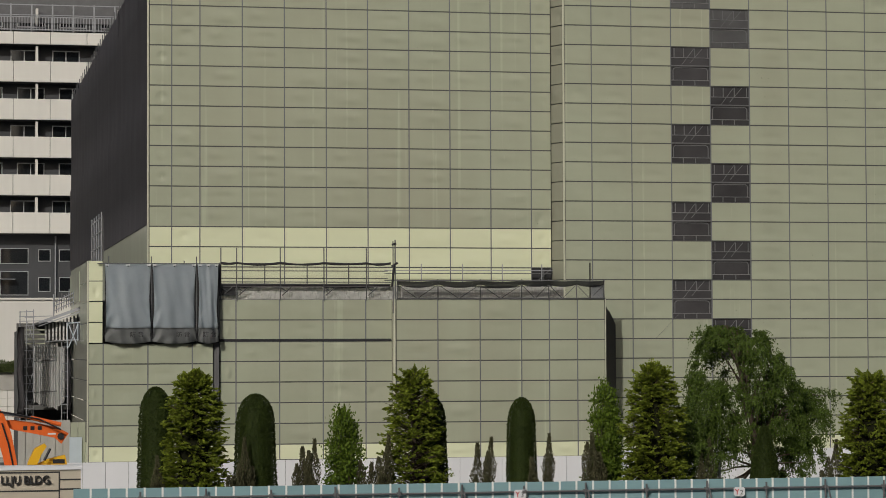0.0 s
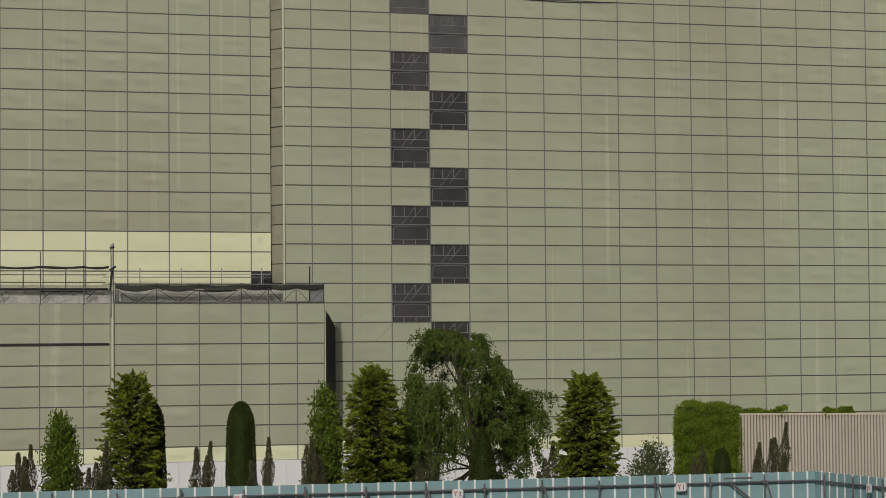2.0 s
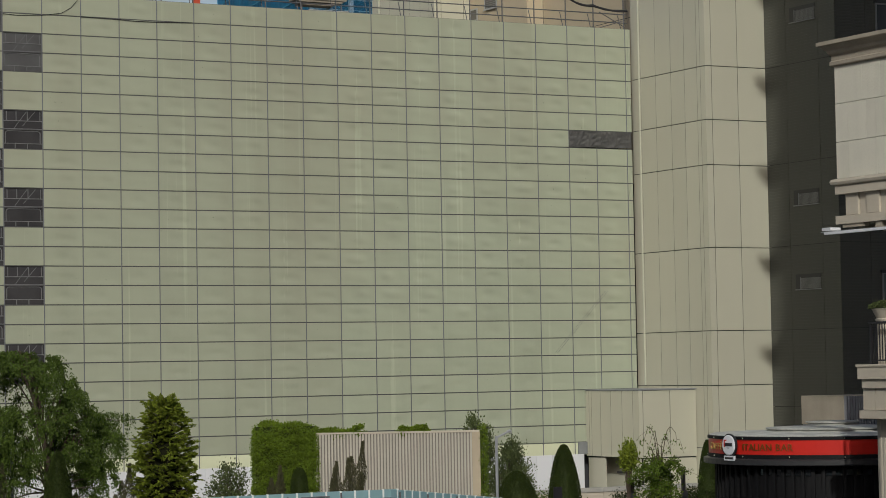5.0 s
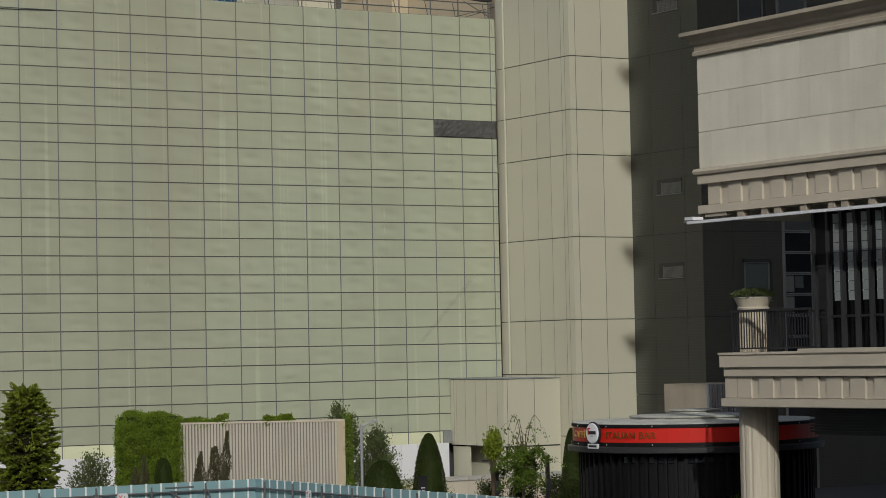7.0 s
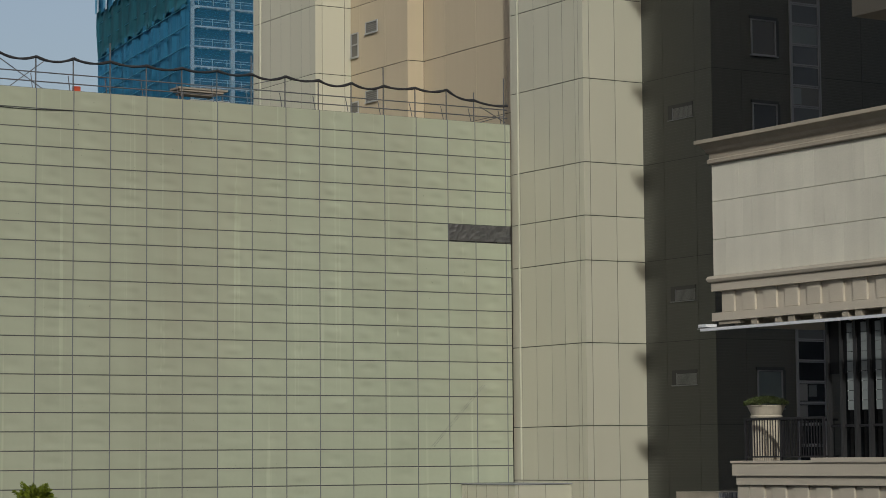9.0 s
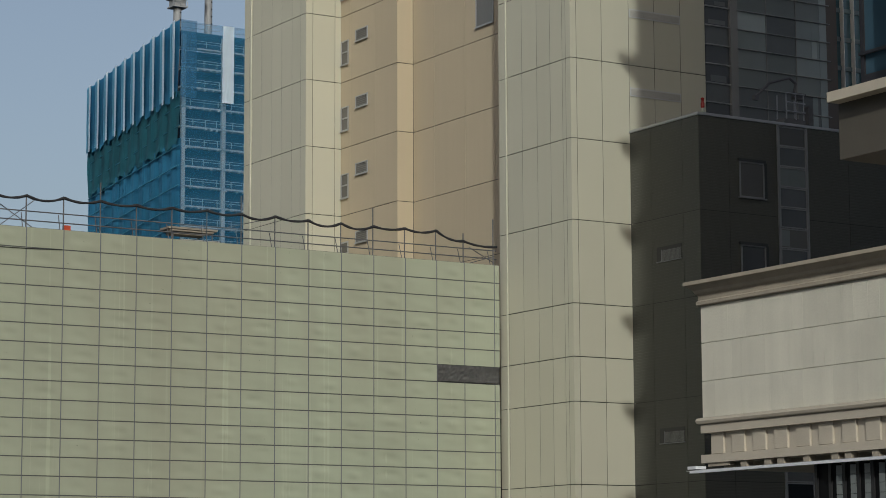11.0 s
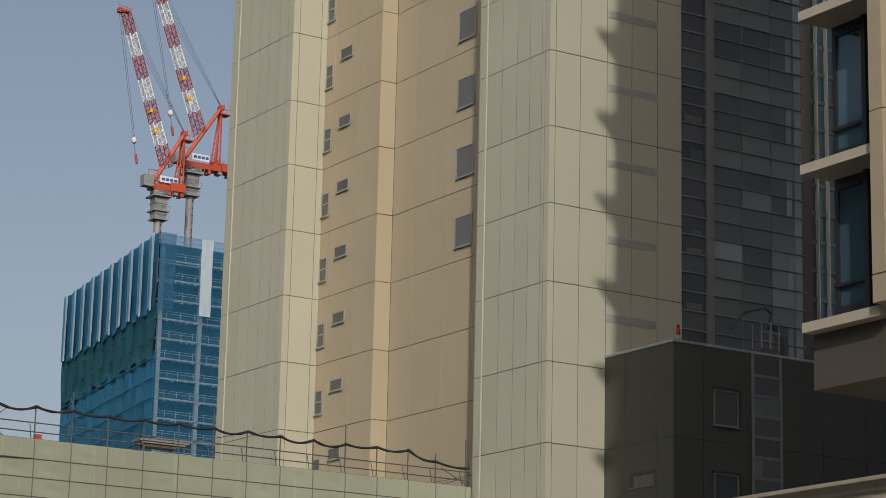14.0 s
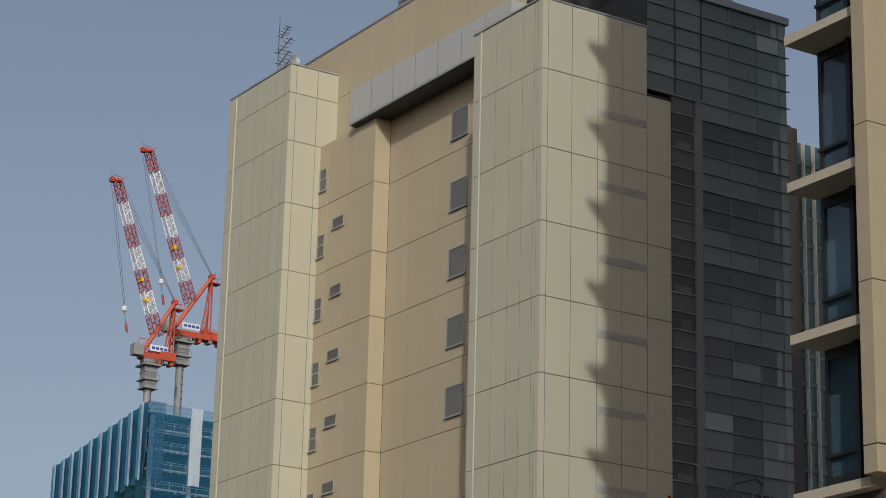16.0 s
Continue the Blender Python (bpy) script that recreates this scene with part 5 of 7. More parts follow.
me2 = mesh_of("pane", bm, GLASS_BLACK)
for k in range(40):
    a = radians(140) + radians(190) * k / 39
    piece("post", me, bar, BX + (BR - 0.22) * math.cos(a), BY + (BR - 0.22) * math.sin(a), 0, turn=a)
    if k % 7 != 3:
        piece("pane", me2, bar, BX + (BR - 0.26) * math.cos(a + 0.042), BY + (BR - 0.26) * math.sin(a + 0.042), 0, turn=a + 0.042 + math.pi / 2)
    if k % 5 == 0:
        for z in (4.545, 4.01):
            part("pin", rods([((BX + (BR + 0.05) * math.cos(a), BY + (BR + 0.05) * math.sin(a), z - 0.02), (BX + (BR + 0.05) * math.cos(a), BY + (BR + 0.05) * math.sin(a), z + 0.02))], 0.014), POST_WHITE, bar)


def curved_text(body, size, a0, a1, z, mat):
    """Letters one by one round the sign band between two angles."""
    forms = [None if ch == " " else lettering(ch, size, 0.012) for ch in body]
    wide = [size * 0.34 if f is None else max(v.co.x for v in f.verts) - min(v.co.x for v in f.verts) for f in forms]
    gap = ((a1 - a0) * BR - sum(wide)) / (len(body) - 1)
    run = 0.0
    for f, wd in zip(forms, wide):
        if f is not None:
            low = min(v.co.x for v in f.verts)
            am = a0 + (run + wd / 2) / BR
            o = part("letter", f, mat, bar)
            o.location = (BX + (BR + 0.02) * math.cos(am) + (wd / 2 + low) * math.sin(am), BY + (BR + 0.02) * math.sin(am) - (wd / 2 + low) * math.cos(am), z)
            o.rotation_euler = (0, 0, am + math.pi / 2)
        run += wd + gap


GOLD = surface("dull gold letters", (0.20, 0.095, 0.02), var=0.3, scale=3, rough=0.4, metal=0.5)
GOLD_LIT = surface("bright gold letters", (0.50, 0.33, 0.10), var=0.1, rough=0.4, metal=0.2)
curved_text("ITALIAN BAR", 0.285, radians(188.3), radians(214.6), 4.19, GOLD)
curved_text("CAFFÈ", 0.285, radians(157.5), radians(172.5), 4.19, GOLD_LIT)
badge = part("badge", lathe([(0.02, 0), (0.32, 0), (0.34, 0.03), (0.34, 0.08), (0.02, 0.08)], 28), BLACK_METAL, bar, "round badge with a white face")
am = radians(181.8)
badge.location = (BX + (BR + 0.1) * math.cos(am), BY + (BR + 0.1) * math.sin(am), 4.34)
badge.rotation_euler = (math.pi / 2, 0, am + math.pi / 2)
part("badge_face", lathe([(0.02, 0.08), (0.3, 0.08), (0.3, 0.095), (0.27, 0.115), (0.02, 0.12)], 28), HOARD, badge)
part("badge_bar", boxes((-0.14, 0.2, -0.03, 0.07, 0.12, 0.125)), BLACK_METAL, badge)
part("badge_bar", boxes((-0.05, 0.06, -0.09, -0.07, 0.12, 0.125)), BLACK_METAL, badge)
part("badge_bar", boxes((-0.19, -0.14, -0.05, 0.16, 0.12, 0.125), (-0.14, -0.06, 0.12, 0.16, 0.12, 0.125)), RED, badge)
plate = part("badge_plate", boxes((-0.24, 0.24, -0.45, -0.31, 0.03, 0.09)), HOARD, badge)
part("badge_bar", boxes((-0.19, 0.19, -0.41, -0.35, 0.09, 0.095)), BLACK_METAL, plate)
kiosk = thing("roof_unit", "beige plant box beside ribbed metal cladding behind the bar", "plant unit")
part("casing", boxes((58.5, 61, 75, 77.7, 4.25, 5.38)), STONE_DARK, kiosk)
part("base", boxes((58.53, 61, 75.02, 77.66, 0, 4.25)), PIPE, kiosk)
for k in range(18):
    part("rib", boxes((58.52 + 0.13 * k, 58.59 + 0.13 * k, 74.9, 74.998, 4.25, 5.36)), PIPE, kiosk)


BLOCK = surface("grey blocker surface", (0.16, 0.16, 0.155), var=0.2, scale=0.15, rough=0.8)

# ---- unseen blocks added behind the camera to close the place and shade the low sky ----
for x0, x1, y0, h in ((-190, -115, -55, 66), (-112, -50, -50, 58), (-47, 12, -46, 54), (15, 90, -44, 195), (94, 190, -40, 180)):
    b = thing("sky_blocker", "unseen plain block added to cut sky light", "building", "blocks across the street")
    part("body", boxes((x0, x1, y0 - 30, y0, 0, h)), BLOCK, b)
side_block = thing("sky_blocker", "unseen side block added to cut sky light", "building", "blocks across the street")
part("body", boxes((-120, -80, 40, 190, 0, 80)), BLOCK, side_block)

# ---- white-balconied slab block far behind ----
hotel = thing("balcony_block", "long slab block with white balcony fronts, far behind", "building")
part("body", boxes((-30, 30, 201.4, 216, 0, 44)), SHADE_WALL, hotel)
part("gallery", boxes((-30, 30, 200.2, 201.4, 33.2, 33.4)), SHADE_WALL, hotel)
bm = bmesh.new()
raised_panel(bm, 2.96, 1.72, 0.25, 0.02)
front = mesh_of("balcony_front", bm, WHITE_PAINT)
for k in range(6):
    z = 16.46 + 3.12 * k
    hgt = 1.72 if k < 5 else 1.02
    for i in range(18):
        piece("balcony_front", front, hotel, -27 + 3.0 * i, 200.0, z, scale=(1, 1, hgt / 1.72))
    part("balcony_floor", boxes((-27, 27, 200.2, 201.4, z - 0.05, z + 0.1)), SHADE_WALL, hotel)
    for i in range(14):
        x0 = -25 + 3.42 * i + (0.55 if k % 2 else 0.0)
        if x0 < -3 or x0 > 15:
            continue
        w = part("window", boxes((x0, x0 + 2.25, 201.3, 201.36, z + 1.55, z + 1.63), (x0, x0 + 2.25, 201.3, 201.36, z + 2.7, z + 2.78), (x0, x0 + 0.08, 201.3, 201.36, z + 1.63, z + 2.7), (x0 + 2.17, x0 + 2.25, 201.3, 201.36, z + 1.63, z + 2.7), (x0 + 1.08, x0 + 1.16, 201.3, 201.36, z + 1.63, z + 2.7)), ALU, hotel)
        part("pane", boxes((x0 + 0.08, x0 + 2.17, 201.36, 201.39, z + 1.63, z + 2.7)), GLASS_BLACK, w)
    for i in range(5):
        part("divider", boxes((-0.6 + 6.7 * i + 1.7, -0.5 + 6.7 * i + 1.8, 200.25, 201.3, z + 1.7, z + 3.0)), WHITE_PAINT, hotel)
part("louvre_wall", boxes((-27, 27, 201.2, 201.4, 34.0, 44)), PIPE_DARK, hotel)
for z in (33.25, 34.3, 34.45, 35.3):
    part("roof_rail", boxes((-5, 20, 200.05, 200.12, z, z + 0.07)), PIPE, hotel)
for i in range(56):
    part("roof_baluster", boxes((4 + 0.24 * i, 4.06 + 0.24 * i, 200.06, 200.1, 33.2, 34.35)), PIPE, hotel)
for i in range(9):
    part("roof_post", boxes((4 + 1.7 * i, 4.12 + 1.7 * i, 200.05, 200.15, 33.1, 35.4)), PIPE, hotel)
for x0, x1, z0, z1 in ((5.0, 7.3, 14.0, 15.3), (5.0, 7.3, 11.4, 13.4), (8.1, 9.1, 14.2, 15.2), (8.1, 9.1, 11.7, 12.9), (9.8, 10.8, 14.2, 15.2), (9.8, 10.8, 11.7, 12.9), (11.5, 12.5, 11.7, 12.9)):
    front_window(hotel, 201.38, x0, x1, z0, z1, GLASS_BLACK)
part("balconet", boxes((4.5, 6.2, 200.6, 201.3, 12.7, 12.75)), PIPE, hotel)
part("pipe", rods([((9.5, 201.2, 11), (9.5, 201.2, 16.3))], 0.07), PIPE, hotel)
white = thing("white_annexe", "plain white-rendered low building behind the demolition site", "building")
part("wall", boxes((-20, 11.2, 190, 200, 6.0, 10.9)), WHITE_PAINT, white)
part("base", boxes((-20, 11.2, 189.9, 200, 0, 6.0)), CONCRETE, white)
part("parapet", boxes((-20, 11.25, 189.85, 190, 10.8, 10.95)), WHITE_PAINT, white)
garden = thing("tiled_wall", "pale tiled wall with ivy below the white building", "wall")
bm = bmesh.new()
raised_panel(bm, 0.95, 0.5, 0.05, 0.01)
me = mesh_of("tile", bm, WHITE_PAINT)
for i in range(11):
    for j in range(8):
        piece("tile", me, garden, -1.6 + 0.97 * i, 150, 0.3 + 0.52 * j)
part("core", boxes((-1.7, 9.1, 150.05, 150.4, 0, 4.4)), CONCRETE, garden)
part("upper_wall", boxes((-1.7, 4.9, 149.95, 150.4, 4.42, 6.0)), CONCRETE, garden)

# ---- half-demolished house and its scaffold ----
ruin = thing("demolished_house", "half-demolished house with torn cladding and a metal eave", "building")
part("back_wall", boxes((3.6, 5.8, 114, 114.3, 0, 8.1)), BACKING, ruin)
# Side wall and roof added to keep the sun off the interior
part("side_wall", boxes((3.5, 3.6, 107.8, 114.3, 0, 7.7)), BACKING, ruin)
part("roof_slab", boxes((4.4, 5.82, 107.95, 114.3, 8.0, 8.1)), BACKING, ruin)
part("upper_floor", boxes((3.6, 5.8, 108.4, 114, 4.2, 4.4)), BACKING, ruin)


def pleated(x0, x1, y, tops, lows, pitch, deep, seed):
    """A thin ribbed sheet facing -y, its upper and lower edges given at both ends, torn along the bottom."""
    rng = random.Random(seed)
    bm = bmesh.new()
    n = max(4, round((x1 - x0) / pitch * 2))
    grid = []
    for i in range(n + 1):
        u = i / n
        top, low = tops[0] + (tops[1] - tops[0]) * u, lows[0] + (lows[1] - lows[0]) * u + rng.uniform(-0.06, 0.06)
        grid.append([bm.verts.new((x0 + (x1 - x0) * u + 0.01 * rng.random(), y - (deep if i % 2 else 0) - 0.03 * math.sin(3 * q + 5 * u), low + (top - low) * q / 4)) for q in range(5)])
    for g0, g1 in zip(grid, grid[1:]):
        for q in range(4):
            bm.faces.new((g0[q], g1[q], g1[q + 1], g0[q + 1]))
    bmesh.ops.solidify(bm, geom=list(bm.faces), thickness=-0.012)
    return bm


CLAD_WHITE = surface("dirty white ribbed sheet", (0.52, 0.52, 0.51), var=0.16, scale=2.5, rough=0.6, streak=0.1)
part("cladding", pleated(4.14, 5.18, 107.6, (7.02, 7.18), (4.55, 4.22), 0.11, 0.035, 1), CLAD_WHITE, ruin, "torn white ribbed cladding")
part("torn_sheet", pleated(5.16, 5.5, 107.5, (7.0, 6.95), (4.3, 4.6), 0.12, 0.05, 2), CLAD_WHITE, ruin, "torn white hanging sheet")
for z in (6.35, 4.98):
    part("cladding_rail", rods([((4.1, 107.52, z), (5.2, 107.52, z + 0.06))], 0.018, 5), PIPE_DARK, ruin)
eave = bmesh.new()
for lo, hi, off, d in ((7.98, 8.70, 0.0, 0.10), (8.06, 8.78, 0.12, 0.05), (7.88, 8.60, -0.02, 0.04)):
    v = [eave.verts.new(p) for p in ((4.36, 107.1 + off, lo), (6.38, 106.9 + off, hi), (6.38, 106.9 + off, hi + d), (4.36, 107.1 + off, lo + d),
                                     (4.36, 107.9, lo), (6.38, 107.9, hi), (6.38, 107.9, hi + d), (4.36, 107.9, lo + d))]
    for q in ((0, 1, 2, 3), (7, 6, 5, 4), (3, 2, 6, 7), (0, 4, 5, 1), (0, 3, 7, 4), (1, 5, 6, 2)):
        eave.faces.new([v[i] for i in q])
part("eave", eave, PIPE, ruin, "bent grey metal eave")
for k in range(10):
    x = 4.62 + 0.155 * k
    part("batten", boxes((x, x + 0.07, 107.4, 107.5, 7.22, 7.92 + 0.055 * k)), CLAD_WHITE if k < 7 else PIPE_DARK, ruin)
part("batten_back", boxes((4.6, 5.85, 107.56, 107.6, 7.2, 8.0)), BACKING, ruin)
part("batten_rail", rods([((4.6, 107.36, 7.22), (6.1, 107.36, 7.3))], 0.03, 5), PIPE, ruin)
for k in range(13):
    x, z = 5.0 + 0.105 * k, 8.42 + 0.052 * k
    part("picket", rods([((x, 107.2, z), (x + 0.03, 107.2, z + (0.62 if k % 3 else 0.78)))], 0.022, 5), PIPE_DARK if k % 2 else PIPE, ruin)
for dz in (0.12, 0.32, 0.5):
    part("picket_rail", rods([((4.95, 107.15, 8.42 + dz), (6.35, 107.15, 9.1 + dz))], 0.025, 5), PIPE, ruin)
part("picket_post", rods([((4.98, 107.15, 8.3), (4.98, 107.15, 9.3))], 0.03, 6), PIPE, ruin)
part("picket_post", rods([((6.3, 107.15, 9.0), (6.3, 107.15, 10.1))], 0.03, 6), PIPE, ruin)
scaf = thing("side_scaffold", "narrow pipe scaffold wrapped in dark mesh beside the ruin", "scaffold")
wrap = bmesh.new()
g_ = [[wrap.verts.new((3.36 + 0.29 * i / 4 + (0.06 if 0.15 < j / 12 < 0.32 else 0) + 0.02 * math.sin(j * 1.7), 105.6 - 0.06 * math.sin(i * 1.6 + j * 0.7), 4.05 + 3.8 * j / 12 - 0.02 * i * (j == 0))) for i in range(5)] for j in range(13)]
for r0, r1 in zip(g_, g_[1:]):
    for i in range(4):
        wrap.faces.new((r0[i], r0[i + 1], r1[i + 1], r1[i])).smooth = True
bmesh.ops.solidify(wrap, geom=list(wrap.faces), thickness=-0.02)
part("mesh_wrap", wrap, MESH_DARK, scaf, "dark mesh wrap")
for x, top in ((3.5, 8.55), (3.78, 8.6), (4.08, 8.62)):
    part("standard", rods([((x, 106.3, 0), (x, 106.3, top))], 0.022), PIPE, scaf)
for x in (5.3, 5.55):
    part("standard", rods([((x, 106.3, 3.8), (x, 106.3, 7.2))], 0.022), PIPE, scaf)
for k in range(17):
    z = 2.5 + 0.36 * k
    part("ledger", rods([((3.7, 106.3, z), (4.12, 106.3, z + 0.02))], 0.016), PIPE, scaf)
for k in range(9):
    z = 4.1 + 0.36 * k
    part("rung", rods([((5.3, 106.3, z), (5.55, 106.3, z))], 0.018), PIPE, scaf)
for z in (8.1, 8.3, 8.5):
    part("guard_rail", rods([((3.46, 106.3, z), (4.9 if z < 8.4 else 4.1, 106.3, z + 0.03))], 0.02), PIPE, scaf)
for z in (7.1, 7.3, 7.5, 7.7):
    part("deck_board", boxes((3.75, 4.6, 106.6, 106.7, z, z + 0.06)), SHEET, scaf)
for k in range(5):
    part("brace", rods([((3.8, 106.28, 2.8 + 1.1 * k), (4.08, 106.28, 3.7 + 1.1 * k))], 0.014), PIPE, scaf)
    part("brace", rods([((4.08, 106.28, 2.8 + 1.1 * k), (3.8, 106.28, 3.7 + 1.1 * k))], 0.014), PIPE, scaf)
for a, b in (((5.55, 6.95), (5.95, 7.95)), ((5.95, 6.95), (5.55, 7.95)), ((5.45, 8.0), (6.2, 8.05)), ((5.5, 6.9), (5.5, 8.0)), ((5.95, 6.9), (5.95, 8.0))):
    part("jack", rods([((a[0], 105.5, a[1]), (b[0], 105.5, b[1]))], 0.026), TARP, scaf)
wallb = thing("site_wall", "grey-green corrugated panels behind the diggers", "wall")
for k in range(9):
    part("panel", boxes((3.2 + 0.3 * k, 3.48 + 0.3 * k, 99.0, 99.05, 0, 4.0 - 0.1 * (k > 6))), CONCRETE if k < 7 else SHEET, wallb)
part("core", boxes((3.2, 5.9, 99.06, 99.2, 0, 3.9)), CONCRETE, wallb)
part("blue_sheet", boxes((5.25, 5.75, 98.9, 98.95, 1.5, 3.3)), TARP, wallb)


# ---- diggers ----
def plate(pts, w, y):
    """A bent boom in x-z: a centre line with half depths across it, w thick about y."""
    bm = bmesh.new()
    edge = []
    for k, (x, z, h) in enumerate(pts):
        a, b = pts[max(0, k - 1)], pts[min(len(pts) - 1, k + 1)]
        d = Vector((b[0] - a[0], b[1] - a[1])).normalized()
        edge.append((Vector((x - d.y * h, z + d.x * h)), Vector((x + d.y * h, z - d.x * h))))
    rows = []
    for yy in (y - w / 2, y + w / 2):
        rows.append([[bm.verts.new((p.x, yy, p.y)) for p in (e[q] for e in edge)] for q in (0, 1)])
    (ft, fb), (bt, bb) = rows
    for k in range(len(pts) - 1):
        bm.faces.new((fb[k], fb[k + 1], ft[k + 1], ft[k]))
        bm.faces.new((bt[k], bt[k + 1], bb[k + 1], bb[k]))
        bm.faces.new((ft[k], ft[k + 1], bt[k + 1], bt[k]))
        bm.faces.new((bb[k], bb[k + 1], fb[k + 1], fb[k]))
    for k in (0, -1):
        bm.faces.new((ft[k], bt[k], bb[k], fb[k]))
    return bm


dig = thing("excavator", "orange excavator with a raised arm behind the sign wall", "excavator")
part("arm", plate([(2.3, 4.28, 0.10), (2.6, 4.22, 0.17), (3.4, 4.08, 0.19), (4.1, 3.93, 0.19), (4.4, 3.72, 0.22)], 0.3, 86.0), DIGGER_ORANGE, dig, "orange dipper arm")
part("boom", plate([(1.7, 5.0, 0.24), (2.05, 4.45, 0.26), (2.28, 3.9, 0.25), (2.45, 3.2, 0.22), (2.62, 2.3, 0.2)], 0.35, 85.7), DIGGER_ORANGE, dig, "orange boom")
part("ram", rods([((2.2, 85.6, 4.62), (3.2, 85.6, 4.47))], 0.05, 8), ALU, dig)
part("ram", rods([((3.2, 85.6, 4.47), (4.25, 85.6, 4.22))], 0.075, 8), DIGGER_ORANGE, dig)
part("hose", rods([((2.1, 85.5, 4.7), (2.6, 85.5, 4.62)), ((2.6, 85.5, 4.62), (3.5, 85.5, 4.42)), ((3.5, 85.5, 4.42), (4.25, 85.5, 4.05)), ((2.2, 85.48, 4.3), (2.42, 85.48, 3.6)), ((2.42, 85.48, 3.6), (2.66, 85.48, 2.5))], 0.03), BLACK_METAL, dig)
part("pivot", rods([((4.25, 85.8, 3.8), (4.25, 86.2, 3.8))], 0.12, 10), BLACK_METAL, dig)
for x in (2.95, 3.2, 3.45):
    part("marking_bar", boxes((x, x + 0.14, 85.84, 85.849, 4.03, 4.17)), BLACK_METAL, dig)
part("marking_bar", boxes((3.80, 4.08, 85.84, 85.849, 3.86, 3.92)), HOARD, dig)
part("undercarriage", boxes((1.2, 2.9, 85.0, 86.6, 0.5, 2.3)), DIGGER_ORANGE, dig)
part("track", boxes((0.9, 3.1, 84.9, 85.3, 0, 0.5), (0.9, 3.1, 86.3, 86.7, 0, 0.5)), BLACK_METAL, dig)
dig2 = thing("excavator", "yellow excavator with a folded arm behind the sign wall", "excavator")
part("boom", plate([(3.02, 2.5, 0.12), (3.16, 3.0, 0.16), (3.36, 3.42, 0.15), (3.60, 3.62, 0.06)], 0.3, 83.0), DIGGER_YELLOW, dig2)
part("arm", plate([(3.3, 2.82, 0.12), (3.7, 2.98, 0.15), (4.3, 3.10, 0.17)], 0.25, 83.2), DIGGER_YELLOW, dig2)
part("ram", rods([((3.55, 82.8, 3.1), (3.75, 82.8, 3.5))], 0.05), BLACK_METAL, dig2)
part("marking_bar", boxes((3.85, 4.25, 83.06, 83.07, 2.98, 3.12)), BLACK_METAL, dig2)
part("undercarriage", boxes((2.8, 4.2, 82.6, 83.8, 0.45, 2.5)), DIGGER_YELLOW, dig2)
part("track", boxes((2.7, 4.3, 82.4, 82.7, 0, 0.45), (2.7, 4.3, 83.6, 83.9, 0, 0.45)), BLACK_METAL, dig2)

# ---- sign wall ----
sign = thing("sign_wall", "buff stone wall with dark raised building lettering", "sign wall")
part("wall", boxes((-6, 3.98, 69.0, 69.6, 0, 3.44)), STONE_BUFF, sign)
part("coping", boxes((-6, 4.02, 68.95, 69.65, 3.45, 3.56)), HOARD, sign)
for z in (2.86, 3.38):
    part("groove", boxes((-6, 3.36, 68.985, 68.998, z - 0.02, z + 0.02)), MULLION, sign)
part("groove", boxes((3.36, 3.40, 68.985, 68.998, 0, 3.4)), MULLION, sign)
for z in (2.9, 3.17):
    part("groove", boxes((3.40, 3.98, 68.985, 68.998, z - 0.02, z + 0.02)), MULLION, sign)
lt = part("letters", lettering("LLJU BLDG.", 0.50, 0.04), MULLION, sign, "dark raised letters")
wide = [v.co.x for v in lt.data.vertices]
lt.scale = (1.40 / (max(wide) - min(wide)), 1, 0.66)
lt.location = (1.74, 68.94, 3.07)


# ---- site fence ----
FY, FX = 67.2, 34.5
fence = thing("site_fence", "blue-grey steel site fence with pale joints and pipe stays", "fence")
bm = bmesh.new()
raised_panel(bm, 0.44, 3.0, 0.05, 0.006)
fp = mesh_of("sheet", bm, FENCE)
bm = bmesh.new()
box(bm, 0, 0.055, -0.012, 0.04, 0, 3.005)
fj = mesh_of("joint", bm, FENCE_JOINT)
x = 3.68
rng = random.Random(8)
while x < FX - 0.1:
    piece("sheet", fp, fence, x, FY + rng.uniform(-0.006, 0.006), rng.uniform(-0.012, 0.0))
    piece("joint", fj, fence, x + 0.44, FY, 0)
    x += 0.495
y = FY
while y > 40:
    piece("sheet", fp, fence, FX + 0.1, y, rng.uniform(-0.012, 0.0), turn=-math.pi / 2)
    piece("joint", fj, fence, FX + 0.1, y - 0.44, 0, turn=-math.pi / 2)
    y -= 0.495
part("rail", rods([((3.4, FY - 0.1, 2.72), (FX + 0.05, FY - 0.1, 2.72))], 0.03, 8), PIPE_DARK, fence)
part("rail", rods([((FX + 0.02, FY - 0.1, 2.72), (FX + 0.02, 40, 2.72))], 0.03, 8), PIPE_DARK, fence)
k, x = 0, 5.5
while x < FX:
    part("stay_post", rods([((x, FY - 0.16, 0), (x, FY - 0.16, 2.9 + 0.06 * (k % 2)))], 0.03, 8), PIPE_DARK, fence)
    if k % 2:
        part("stay", rods([((x + 0.06, FY - 0.2, 2.75), (x + 0.14, FY - 1.6, 0.2))], 0.026, 6), PIPE_DARK, fence)
    part("clamp", boxes((x - 0.06, x + 0.06, FY - 0.2, FY - 0.08, 2.68, 2.77)), PIPE_DARK, fence)
    x += 1.82
    k += 1
for k in range(14):
    yy = FY - 0.9 - 1.82 * k
    part("stay_post", rods([((FX - 0.04, yy, 0), (FX - 0.04, yy, 2.95))], 0.03, 8), PIPE_DARK, fence)
